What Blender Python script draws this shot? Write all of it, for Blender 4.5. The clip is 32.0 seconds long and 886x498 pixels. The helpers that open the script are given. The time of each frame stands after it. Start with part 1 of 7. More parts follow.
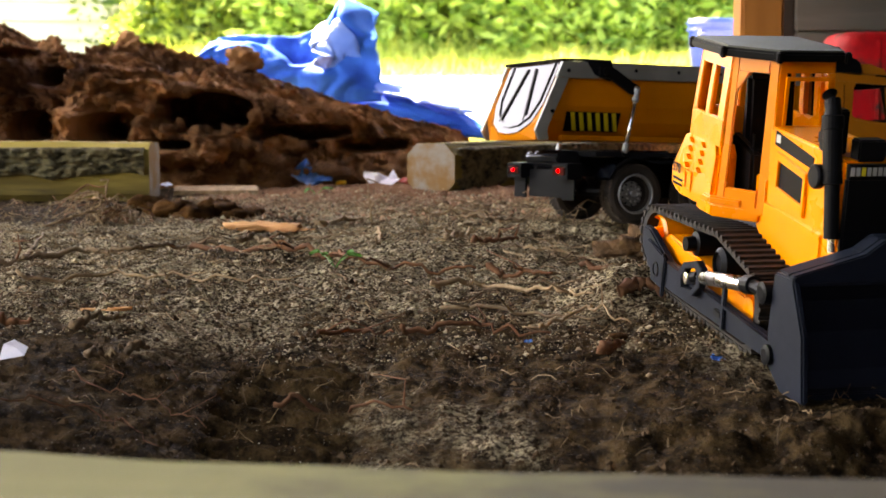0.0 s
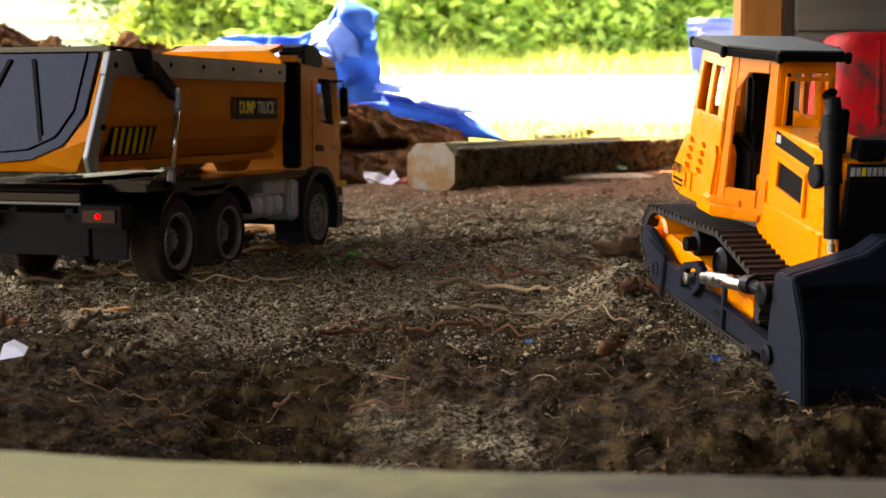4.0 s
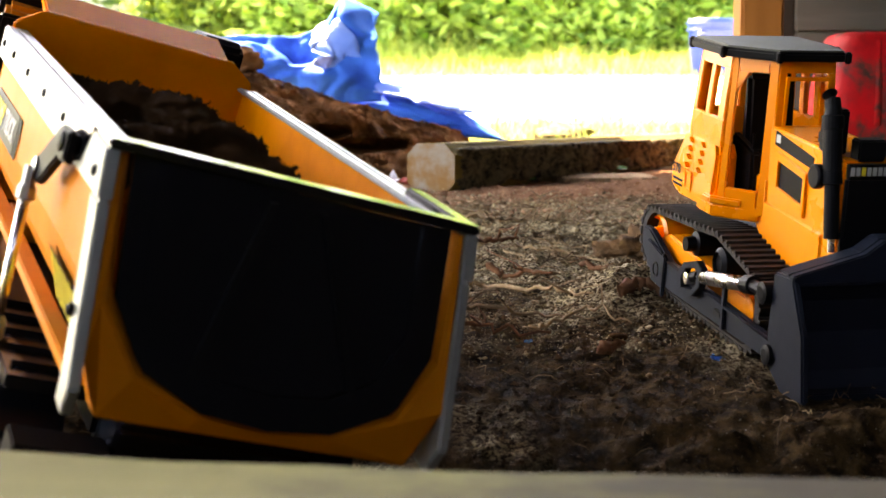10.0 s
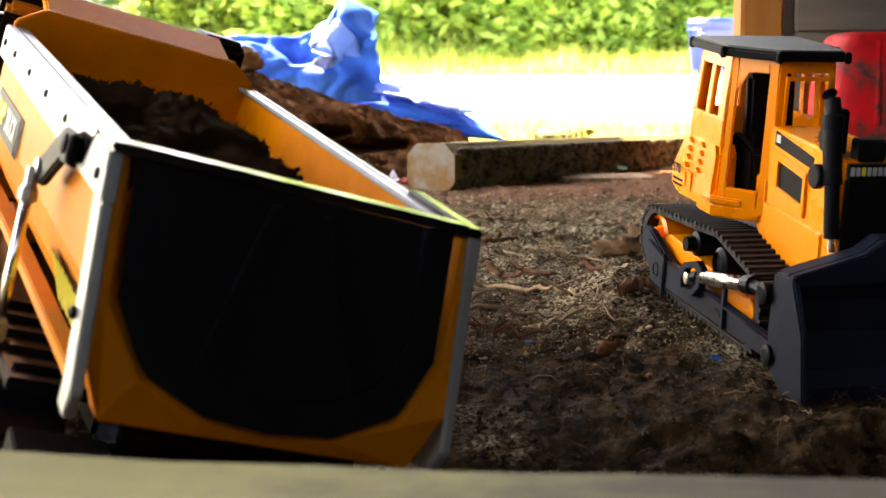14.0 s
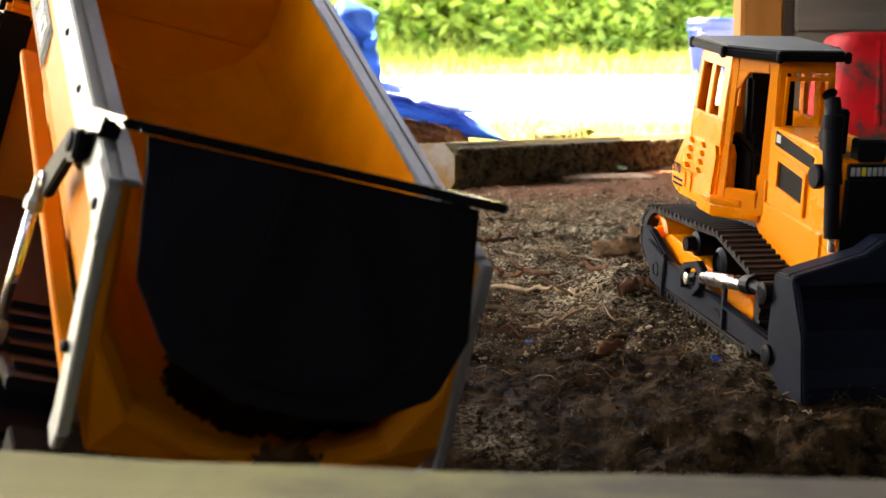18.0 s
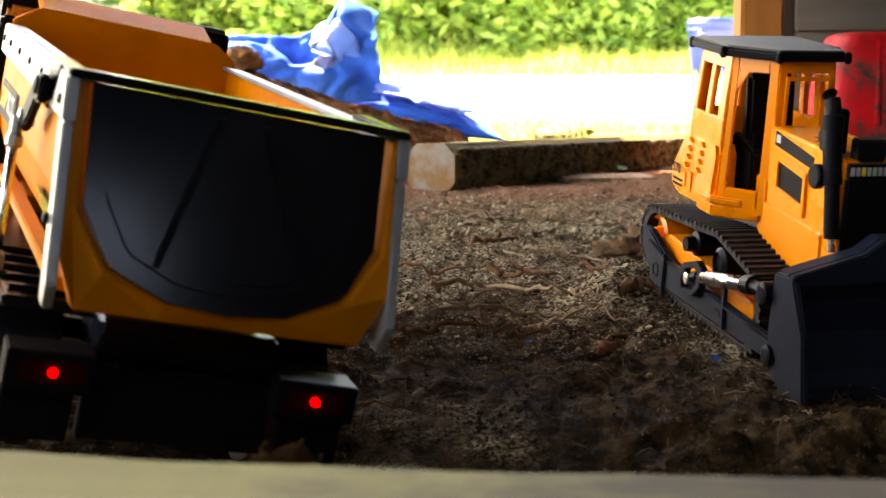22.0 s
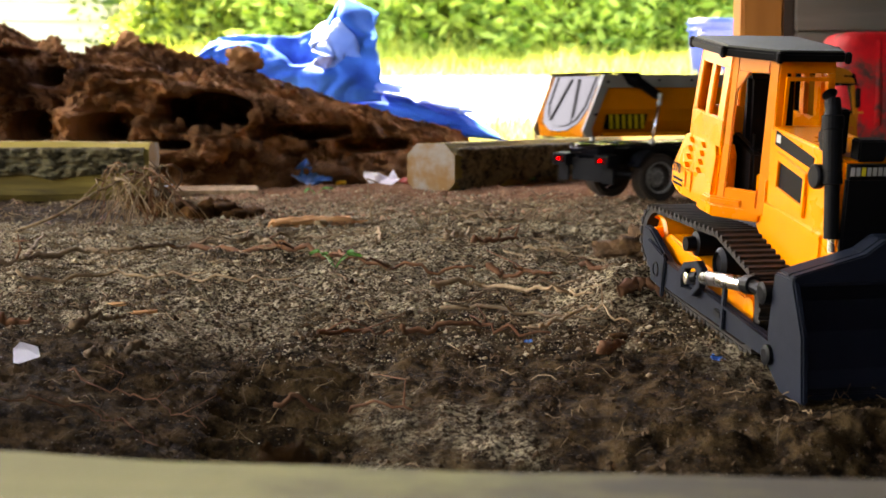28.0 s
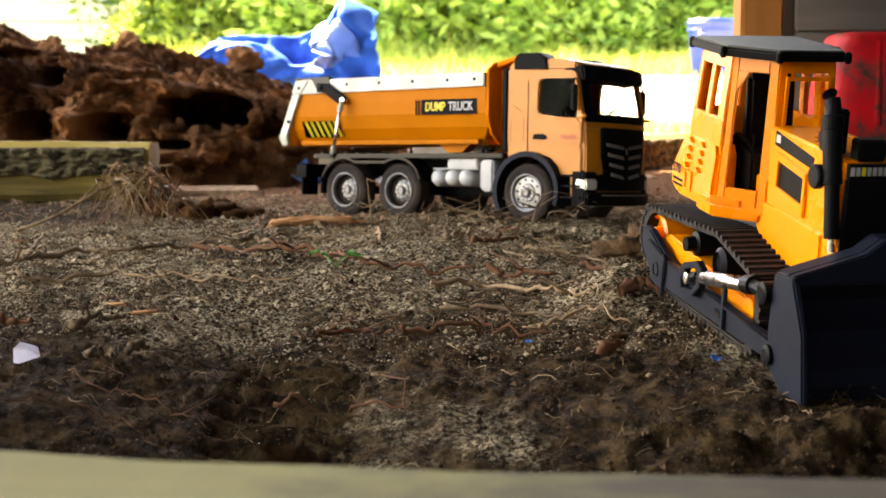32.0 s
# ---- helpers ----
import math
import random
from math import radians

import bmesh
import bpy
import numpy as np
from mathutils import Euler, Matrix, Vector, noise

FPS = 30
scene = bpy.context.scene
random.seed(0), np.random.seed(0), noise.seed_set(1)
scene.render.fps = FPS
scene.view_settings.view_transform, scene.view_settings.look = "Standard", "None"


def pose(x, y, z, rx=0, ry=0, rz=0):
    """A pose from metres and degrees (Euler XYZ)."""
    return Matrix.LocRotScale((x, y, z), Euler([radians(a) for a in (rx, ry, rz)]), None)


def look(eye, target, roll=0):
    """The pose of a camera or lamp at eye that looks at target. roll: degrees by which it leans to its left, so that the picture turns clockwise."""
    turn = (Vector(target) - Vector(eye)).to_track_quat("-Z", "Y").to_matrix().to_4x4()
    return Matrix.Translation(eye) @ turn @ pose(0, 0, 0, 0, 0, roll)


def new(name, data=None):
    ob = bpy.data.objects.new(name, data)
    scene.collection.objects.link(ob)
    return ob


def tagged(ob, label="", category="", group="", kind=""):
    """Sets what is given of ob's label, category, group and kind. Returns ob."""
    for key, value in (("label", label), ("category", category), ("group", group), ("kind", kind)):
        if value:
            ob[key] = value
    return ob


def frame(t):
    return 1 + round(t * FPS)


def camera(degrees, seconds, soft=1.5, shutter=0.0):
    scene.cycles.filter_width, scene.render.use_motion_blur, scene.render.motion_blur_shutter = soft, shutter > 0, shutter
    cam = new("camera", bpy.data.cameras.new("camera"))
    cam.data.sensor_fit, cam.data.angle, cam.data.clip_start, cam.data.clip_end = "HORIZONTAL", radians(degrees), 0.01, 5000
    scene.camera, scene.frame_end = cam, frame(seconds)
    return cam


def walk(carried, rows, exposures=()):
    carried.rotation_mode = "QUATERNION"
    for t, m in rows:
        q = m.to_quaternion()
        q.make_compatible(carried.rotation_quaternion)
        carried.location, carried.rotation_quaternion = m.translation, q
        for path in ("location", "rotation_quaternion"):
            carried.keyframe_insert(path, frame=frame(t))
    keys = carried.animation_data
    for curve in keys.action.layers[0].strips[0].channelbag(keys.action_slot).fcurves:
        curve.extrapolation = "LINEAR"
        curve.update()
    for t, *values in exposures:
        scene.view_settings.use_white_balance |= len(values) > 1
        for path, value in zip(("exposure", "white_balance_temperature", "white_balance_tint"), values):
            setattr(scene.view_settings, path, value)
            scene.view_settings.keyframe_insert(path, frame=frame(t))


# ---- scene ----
# ---------------------------------------------------------------- camera
cam = camera(33.84, 32.0, soft=1.5, shutter=0.4)
cam.data.dof.use_dof = True
cam.data.dof.focus_distance = 1.1
cam.data.dof.aperture_fstop = 19.0
EYE = pose(0, 0, 0.148, 84.5, 0, 0)
walk(cam, [(0.0, EYE), (32.0, EYE)], exposures=[(0.0, 4.1, 10000, 23), (3.5, 4.1, 10000, 23), (5.5, 4.25, 10000, 23), (7.0, 4.3, 10000, 23), (21.5, 4.3, 10000, 23), (23.2, 4.15, 10000, 23), (32.0, 4.15, 10000, 23)])

# ---------------------------------------------------------------- world, sun, exposure
world = bpy.data.worlds.new("sky")
scene.world = world
world.use_nodes = True
wn = world.node_tree
sky = wn.nodes.new("ShaderNodeTexSky")
sky.sky_type, sky.sun_disc = "NISHITA", False
SUN_FROM = Vector((-0.36, 0.45, 0.82)).normalized()
sky.sun_elevation = math.asin(SUN_FROM.z)
sky.sun_rotation = math.atan2(SUN_FROM.x, SUN_FROM.y)
wn.nodes["Background"].inputs[1].default_value = 0.14
wn.links.new(sky.outputs[0], wn.nodes["Background"].inputs[0])
sun = new("sun", bpy.data.lights.new("sun", "SUN"))
sun.data.energy, sun.data.angle, sun.data.color = 5.0, radians(0.5), (1, 0.94, 0.84)
sun.matrix_world = look(SUN_FROM * 6, (0, 0, 0))


# ---------------------------------------------------------------- materials
def ramp_mix(nt, fac, a, b):
    mix = nt.nodes.new("ShaderNodeMix")
    mix.data_type = "RGBA"
    nt.links.new(fac, mix.inputs[0])
    for k, c in ((6, a), (7, b)):
        if isinstance(c, tuple):
            mix.inputs[k].default_value = (*c, 1)
        else:
            nt.links.new(c, mix.inputs[k])
    return mix.outputs[2]


def noise_node(nt, scale, detail=4.0, rough=0.6, vec=None, dist=0.0):
    n = nt.nodes.new("ShaderNodeTexNoise")
    n.inputs["Scale"].default_value, n.inputs["Detail"].default_value = scale, detail
    n.inputs["Roughness"].default_value, n.inputs["Distortion"].default_value = rough, dist
    if vec is not None:
        nt.links.new(vec, n.inputs["Vector"])
    return n.outputs["Fac"]


def steps(nt, fac, lo, hi):
    m = nt.nodes.new("ShaderNodeMapRange")
    m.inputs[1].default_value, m.inputs[2].default_value = lo, hi
    m.interpolation_type = "SMOOTHSTEP"
    nt.links.new(fac, m.inputs[0])
    return m.outputs[0]


def coords(nt, scale=(1, 1, 1)):
    c = nt.nodes.new("ShaderNodeTexCoord")
    if scale == (1, 1, 1):
        return c.outputs["Object"]
    m = nt.nodes.new("ShaderNodeMapping")
    m.inputs["Scale"].default_value = scale
    nt.links.new(c.outputs["Object"], m.inputs["Vector"])
    return m.outputs[0]


def mat(name, col, col2=None, rough=0.5, metal=0.0, grain=80.0, wear=12.0, bump=0.1, dist=0.002,
        stretch=(1, 1, 1), dirt_or_shade=None, dirt_amount=0.5, coat=0.0, rough2=None, spec=0.5):
    """A surface with fine grain, broad blotches and, where given, dirt in patches."""
    m = bpy.data.materials.new(name)
    m.use_nodes = True
    nt = m.node_tree
    b = nt.nodes["Principled BSDF"]
    vec = coords(nt, stretch)
    fine, broad = noise_node(nt, grain, 6.0, 0.65, vec), noise_node(nt, wear, 4.0, 0.6, vec)
    out = ramp_mix(nt, steps(nt, broad, 0.35, 0.68), col, col2 or tuple(c * 0.82 for c in col))
    if dirt_or_shade:
        patch = noise_node(nt, wear * 1.7, 8.0, 0.7, vec, 0.4)
        out = ramp_mix(nt, steps(nt, patch, 0.75 - 0.3 * dirt_amount, 0.95 - 0.3 * dirt_amount), out, dirt_or_shade)
    nt.links.new(out, b.inputs["Base Color"])
    rr = nt.nodes.new("ShaderNodeMapRange")
    rr.inputs[3].default_value, rr.inputs[4].default_value = rough, rough2 if rough2 else min(1, rough + 0.18)
    nt.links.new(broad, rr.inputs[0])
    nt.links.new(rr.outputs[0], b.inputs["Roughness"])
    b.inputs["Metallic"].default_value = metal
    b.inputs["Coat Weight"].default_value = coat
    b.inputs["Specular IOR Level"].default_value = spec
    b.inputs["Coat Roughness"].default_value = 0.2
    if bump:
        bp = nt.nodes.new("ShaderNodeBump")
        bp.inputs["Strength"].default_value, bp.inputs["Distance"].default_value = bump, dist
        nt.links.new(fine, bp.inputs["Height"])
        nt.links.new(bp.outputs[0], b.inputs["Normal"])
    return m


def glow(name, col, strength):
    m = mat(name, col, rough=0.25, bump=0)
    b = m.node_tree.nodes["Principled BSDF"]
    b.inputs["Emission Color"].default_value, b.inputs["Emission Strength"].default_value = (*col, 1), strength
    return m


def glass(name, tint=(0.9, 0.95, 0.95)):
    m = bpy.data.materials.new(name)
    m.use_nodes = True
    b = m.node_tree.nodes["Principled BSDF"]
    b.inputs["Base Color"].default_value = (*tint, 1)
    b.inputs["Transmission Weight"].default_value, b.inputs["Roughness"].default_value = 1.0, 0.03
    b.inputs["IOR"].default_value = 1.06
    return m


def ground_material():
    """Sandy soil with darker loam and red clay patches under the roof, grass-grown soil in the yard."""
    m = bpy.data.materials.new("soil_ground")
    m.use_nodes = True
    nt = m.node_tree
    b = nt.nodes["Principled BSDF"]
    vec = coords(nt)
    sep = nt.nodes.new("ShaderNodeSeparateXYZ")
    nt.links.new(vec, sep.inputs[0])
    grain, speck = noise_node(nt, 900, 3, 0.6, vec), noise_node(nt, 330, 5, 0.7, vec)
    clod, patch = noise_node(nt, 60, 6, 0.7, vec, 0.3), noise_node(nt, 7, 5, 0.62, vec, 0.5)
    sand = ramp_mix(nt, steps(nt, speck, 0.42, 0.60), (0.030, 0.016, 0.007), (0.50, 0.395, 0.235))
    loam = ramp_mix(nt, steps(nt, clod, 0.38, 0.66), (0.014, 0.0075, 0.003), (0.096, 0.056, 0.022))
    near = nt.nodes.new("ShaderNodeMapRange")
    near.inputs[1].default_value, near.inputs[2].default_value = 0.78, 1.12
    near.inputs[3].default_value, near.inputs[4].default_value = 0.22, -0.04
    nt.links.new(sep.outputs[1], near.inputs[0])
    add = nt.nodes.new("ShaderNodeMath")
    nt.links.new(patch, add.inputs[0])
    nt.links.new(near.outputs[0], add.inputs[1])
    base = ramp_mix(nt, steps(nt, add.outputs[0], 0.46, 0.62), sand, loam)
    clay = ramp_mix(nt, clod, (0.085, 0.034, 0.015), (0.28, 0.135, 0.065))
    far = steps(nt, sep.outputs[1], 1.95, 2.5)
    base = ramp_mix(nt, far, base, clay)
    # strip of soil beside the near timber, painted dark for the shadow on it
    shaded = nt.nodes.new("ShaderNodeMath")
    shaded.operation = "MULTIPLY"
    nt.links.new(steps(nt, sep.outputs[0], -0.34, -0.46), shaded.inputs[0])
    nt.links.new(steps(nt, sep.outputs[1], 1.82, 1.98), shaded.inputs[1])
    base = ramp_mix(nt, shaded.outputs[0], base, ramp_mix(nt, clod, (0.012, 0.0065, 0.003), (0.050, 0.029, 0.014)))
    bits = noise_node(nt, 520, 2, 0.5, vec)
    base = ramp_mix(nt, steps(nt, bits, 0.70, 0.76), base, (0.42, 0.37, 0.29))
    turf = ramp_mix(nt, noise_node(nt, 14, 6, 0.7, vec), (0.09, 0.15, 0.025), (0.27, 0.28, 0.09))
    yard = steps(nt, sep.outputs[1], 3.3, 3.75)
    base = ramp_mix(nt, yard, base, turf)
    drive = nt.nodes.new("ShaderNodeMath")
    drive.operation = "MULTIPLY"
    nt.links.new(steps(nt, sep.outputs[1], 4.7, 5.2), drive.inputs[0])
    nt.links.new(steps(nt, sep.outputs[1], 8.9, 8.4), drive.inputs[1])
    base = ramp_mix(nt, drive.outputs[0], base, ramp_mix(nt, noise_node(nt, 9, 5, 0.6, vec), (0.62, 0.59, 0.52), (0.74, 0.71, 0.64)))
    nt.links.new(base, b.inputs["Base Color"])
    b.inputs["Roughness"].default_value = 0.95
    b.inputs["Specular IOR Level"].default_value = 0.05
    h = nt.nodes.new("ShaderNodeMath")
    h.operation = "MULTIPLY_ADD"
    nt.links.new(clod, h.inputs[0])
    h.inputs[1].default_value = 2.2
    nt.links.new(speck, h.inputs[2])
    bp = nt.nodes.new("ShaderNodeBump")
    bp.inputs["Strength"].default_value, bp.inputs["Distance"].default_value = 1.0, 0.004
    nt.links.new(h.outputs[0], bp.inputs["Height"])
    bp2 = nt.nodes.new("ShaderNodeBump")
    bp2.inputs["Strength"].default_value, bp2.inputs["Distance"].default_value = 0.7, 0.001
    nt.links.new(grain, bp2.inputs["Height"])
    nt.links.new(bp.outputs[0], bp2.inputs["Normal"])
    nt.links.new(bp2.outputs[0], b.inputs["Normal"])
    return m


def leaf_material(name, a, c, through_amount=0.35):
    m = mat(name, a, c, rough=0.55, grain=30, wear=4, bump=0)
    nt = m.node_tree
    b = nt.nodes["Principled BSDF"]
    isl = nt.nodes.new("ShaderNodeNewGeometry")
    col = ramp_mix(nt, isl.outputs["Random Per Island"], a, c)
    nt.links.new(col, b.inputs["Base Color"])
    tr = nt.nodes.new("ShaderNodeBsdfTranslucent")
    nt.links.new(col, tr.inputs[0])
    mix = nt.nodes.new("ShaderNodeMixShader")
    mix.inputs[0].default_value = through_amount
    nt.links.new(b.outputs[0], mix.inputs[1])
    nt.links.new(tr.outputs[0], mix.inputs[2])
    nt.links.new(mix.outputs[0], nt.nodes["Material Output"].inputs[0])
    return m


def crumb_material(name, a, c, rough=0.95):
    m = mat(name, a, c, rough=rough, grain=400, wear=60, bump=0.5, dist=0.001)
    nt = m.node_tree
    isl = nt.nodes.new("ShaderNodeNewGeometry")
    col = ramp_mix(nt, isl.outputs["Random Per Island"], a, c)
    nt.links.new(col, nt.nodes["Principled BSDF"].inputs["Base Color"])
    nt.nodes["Principled BSDF"].inputs["Specular IOR Level"].default_value = 0.15
    return m


MUD = (0.10, 0.06, 0.035)
M_GROUND = ground_material()
M_CLAY = mat("red_clay_soil", (0.44, 0.190, 0.074), (0.080, 0.029, 0.011), spec=0.12, rough=0.97, grain=110, wear=6, bump=1.0, dist=0.014,
             dirt_or_shade=(0.56, 0.33, 0.17), dirt_amount=0.52)
M_BROWN = mat("brown_soil", (0.13, 0.068, 0.030), (0.05, 0.026, 0.012), spec=0.12, rough=0.97, grain=200, wear=40, bump=1.0, dist=0.006)
M_LOAM = mat("dark_loam", (0.074, 0.031, 0.009), (0.022, 0.0095, 0.003), spec=0.03, rough=0.97, grain=260, wear=40, bump=1.0, dist=0.004)
M_TIMBER = mat("weathered_timber", (0.33, 0.24, 0.058), (0.080, 0.055, 0.015), spec=0.12, rough=0.8, grain=70, wear=14, bump=0.7, dist=0.003,
               stretch=(0.12, 1, 1), dirt_or_shade=(0.06, 0.042, 0.02), dirt_amount=0.72)
M_TIMBER_PALE = mat("pale_sawn_timber", (0.215, 0.190, 0.048), (0.150, 0.128, 0.032), rough=0.85, grain=50, wear=6, bump=0.3, dist=0.002,
                    stretch=(0.1, 1, 1))
def shade_along(m, x0, x1, dirt_or_shade):
    """Shade painted into a timber's colour from x0 towards x1 of its length, with a ragged edge."""
    nt = m.node_tree
    b = nt.nodes["Principled BSDF"]
    under = b.inputs["Base Color"].links[0].from_socket
    vec = coords(nt)
    sep = nt.nodes.new("ShaderNodeSeparateXYZ")
    nt.links.new(vec, sep.inputs[0])
    add = nt.nodes.new("ShaderNodeMath")
    add.operation = "MULTIPLY_ADD"
    nt.links.new(noise_node(nt, 22, 6, 0.65, vec, 0.4), add.inputs[0])
    add.inputs[1].default_value = 0.30
    nt.links.new(sep.outputs[0], add.inputs[2])
    nt.links.new(ramp_mix(nt, steps(nt, add.outputs[0], x0 + 0.15, x1 + 0.15), under, dirt_or_shade), b.inputs["Base Color"])


# the light fades to the right: painted here as a darker tone
shade_along(M_TIMBER_PALE, -0.08, 0.08, (0.046, 0.032, 0.013))
M_CRUST = mat("soil_crust", (0.19, 0.155, 0.080), (0.024, 0.020, 0.011), spec=0.12, rough=0.97, grain=240, wear=60, bump=1.0, dist=0.006)
M_ENDGRAIN = mat("timber_end", (0.22, 0.115, 0.042), (0.24, 0.205, 0.165), spec=0.12, rough=0.9, grain=120, wear=25, bump=0.8, dist=0.003)
M_POST = mat("brown_post", (0.34, 0.125, 0.03), (0.20, 0.07, 0.016), spec=0.12, rough=0.65, grain=40, wear=7, bump=0.4, dist=0.003, stretch=(1, 1, 0.1))
M_BOARD = mat("grey_boards", (0.115, 0.112, 0.096), (0.048, 0.047, 0.040), spec=0.12, rough=0.9, grain=50, wear=5, bump=0.5, dist=0.003, stretch=(0.15, 1, 1))
# very dark, so that the roof and walls send little light back
M_ROOF = mat("dark_boards", (0.032, 0.026, 0.021), spec=0.12, rough=0.95, grain=20, wear=3, bump=0.3, dist=0.004)
M_TARP = mat("blue_tarp", (0.006, 0.085, 0.46), (0.012, 0.16, 0.66), rough=0.6, grain=60, wear=9, bump=0.35, dist=0.006, spec=0.08)
# paler copy of the tarp blue: sunlight painted into the colour
M_TARP_LIT = mat("sunlit_tone_tarp", (0.20, 0.36, 0.78), (0.06, 0.20, 0.66), rough=0.45, grain=220, wear=6, bump=0.25, dist=0.002)
M_RED = mat("red_plastic", (0.58, 0.006, 0.010), (0.30, 0.008, 0.010), spec=0.12, rough=0.5, grain=60, wear=9, bump=0.2, dirt_or_shade=(0.05, 0.032, 0.025), dirt_amount=1.02)
M_BUCKET = mat("blue_bucket_plastic", (0.008, 0.036, 0.30), (0.012, 0.05, 0.38), rough=0.35, grain=30, wear=5, bump=0.05)
M_SIDING = mat("cream_siding", (0.80, 0.74, 0.52), (0.72, 0.66, 0.44), rough=0.6, grain=8, wear=1, bump=0.1)
M_WHITE = mat("white_paint", (0.85, 0.84, 0.80), rough=0.5, grain=20, wear=3, bump=0.05)
M_SHINGLE = mat("grey_shingle", (0.2, 0.19, 0.18), rough=0.9, grain=30, wear=2, bump=0.4)
M_BARK = mat("shrub_bark", (0.12, 0.085, 0.055), (0.06, 0.045, 0.03), spec=0.12, rough=0.9, grain=30, wear=5, bump=0.6)
M_LEAF = leaf_material("leaf_green", (0.10, 0.24, 0.03), (0.52, 0.70, 0.16), 0.55)
M_LEAF_D = leaf_material("leaf_deep_green", (0.04, 0.11, 0.016), (0.32, 0.44, 0.08), 0.5)
M_LIME = leaf_material("tall_lime_grass", (0.30, 0.42, 0.05), (0.62, 0.64, 0.16), 0.5)
M_GRASS = leaf_material("grass_blade", (0.14, 0.24, 0.035), (0.46, 0.46, 0.17), 0.4)
M_PETAL = leaf_material("white_petal", (0.7, 0.7, 0.66), (0.85, 0.83, 0.8))
M_SPROUT = leaf_material("sprout_leaf", (0.03, 0.13, 0.014), (0.07, 0.21, 0.028))
M_ROOT = mat("dry_root", (0.20, 0.135, 0.075), (0.10, 0.06, 0.032), spec=0.12, rough=0.9, grain=300, wear=60, bump=0.6, dist=0.001)
M_ROOT_PALE = mat("pale_dry_root", (0.31, 0.21, 0.115), (0.17, 0.105, 0.055), spec=0.12, rough=0.9, grain=300, wear=60, bump=0.5, dist=0.001)
M_ROOT_RED = mat("reddish_root", (0.17, 0.075, 0.035), (0.09, 0.042, 0.022), spec=0.12, rough=0.9, grain=300, wear=60, bump=0.6, dist=0.001)
M_BARKCHIP = mat("orange_bark", (0.60, 0.31, 0.13), (0.30, 0.12, 0.045), spec=0.12, rough=0.85, grain=200, wear=40, bump=0.8, dist=0.002, stretch=(0.2, 1, 1))
M_CRUMB = crumb_material("soil_crumb", (0.026, 0.014, 0.006), (0.45, 0.35, 0.205))
M_CRUMB_D = crumb_material("loam_crumb", (0.022, 0.012, 0.005), (0.115, 0.066, 0.031))
M_CRUMB_R = crumb_material("clay_crumb", (0.13, 0.06, 0.03), (0.38, 0.21, 0.12))
M_STRAW = crumb_material("straw", (0.035, 0.019, 0.009), (0.25, 0.165, 0.085))
M_PAPER = mat("dirty_white_paper", (0.86, 0.84, 0.88), (0.72, 0.70, 0.74), rough=0.8, grain=150, wear=30, bump=0.3, dirt_or_shade=(0.25, 0.18, 0.12), dirt_amount=0.3)
M_BLUEBIT = mat("blue_plastic_scrap", (0.03, 0.22, 0.62), (0.16, 0.42, 0.75), rough=0.4, grain=100, wear=30, bump=0.2)
M_YELLOWBIT = mat("yellow_plastic_scrap", (0.75, 0.42, 0.03), rough=0.5, grain=100, wear=30, bump=0.2)
M_REDBIT = mat("red_plastic_scrap", (0.5, 0.06, 0.03), rough=0.5, grain=100, wear=30, bump=0.2)

# toy plastics
M_TRUCK = mat("truck_orange", (0.52, 0.150, 0.006), (0.46, 0.130, 0.005), rough=0.40, grain=300, wear=14, bump=0.03, dist=0.0005,
              dirt_or_shade=(0.20, 0.10, 0.04), dirt_amount=0.16, spec=0.06)
M_CAB = mat("cab_orange_gloss", (0.56, 0.185, 0.014), (0.52, 0.165, 0.010), rough=0.24, grain=300, wear=14, bump=0.03, dist=0.0005,
            dirt_or_shade=(0.24, 0.12, 0.05), dirt_amount=0.14, spec=0.3)
M_BEDIN = mat("bed_inside_orange", (0.76, 0.200, 0.003), (0.66, 0.165, 0.003), rough=0.45, grain=200, wear=22, bump=0.05, dist=0.0006,
              dirt_or_shade=(0.08, 0.04, 0.015), dirt_amount=0.16, spec=0.05)
M_BLACK = mat("black_plastic", (0.0035, 0.0035, 0.004), (0.006, 0.006, 0.0065), rough=0.34, grain=300, wear=20, bump=0.05, dist=0.0005,
              dirt_or_shade=(0.03, 0.02, 0.014), dirt_amount=0.08, spec=0.035)
M_DECK = mat("glossy_black_deck", (0.005, 0.0055, 0.007), (0.007, 0.0075, 0.009), rough=0.16, rough2=0.26, grain=200, wear=16, bump=0.05, dist=0.0006, spec=0.12)
M_GATE = mat("dark_grey_gate", (0.005, 0.0055, 0.007), (0.004, 0.0045, 0.006), rough=0.10, grain=300, wear=20, bump=0.03, dist=0.0004, rough2=0.14, spec=0.16)
M_SILVER = mat("silver_paint", (0.27, 0.27, 0.245), (0.22, 0.22, 0.20), rough=0.36, metal=0.6, grain=300, wear=20, bump=0.03, dist=0.0004)
M_RIM = mat("silver_rim", (0.25, 0.245, 0.225), (0.19, 0.185, 0.17), rough=0.3, metal=0.5, grain=300, wear=20, bump=0.03, dist=0.0004)
M_CHROME = mat("bright_metal", (0.72, 0.70, 0.66), (0.6, 0.58, 0.54), rough=0.18, metal=1.0, grain=200, wear=30, bump=0.02, dist=0.0003)
M_TYRE = mat("tyre_rubber", (0.020, 0.015, 0.012), (0.045, 0.032, 0.023), rough=0.85, grain=200, wear=26, bump=0.4, dist=0.001, dirt_or_shade=(0.09, 0.055, 0.035), dirt_amount=0.36, spec=0.2)
M_TANK = mat("grey_white_plastic", (0.40, 0.39, 0.36), (0.34, 0.33, 0.30), rough=0.4, grain=100, wear=30, bump=0.02, dist=0.0004)
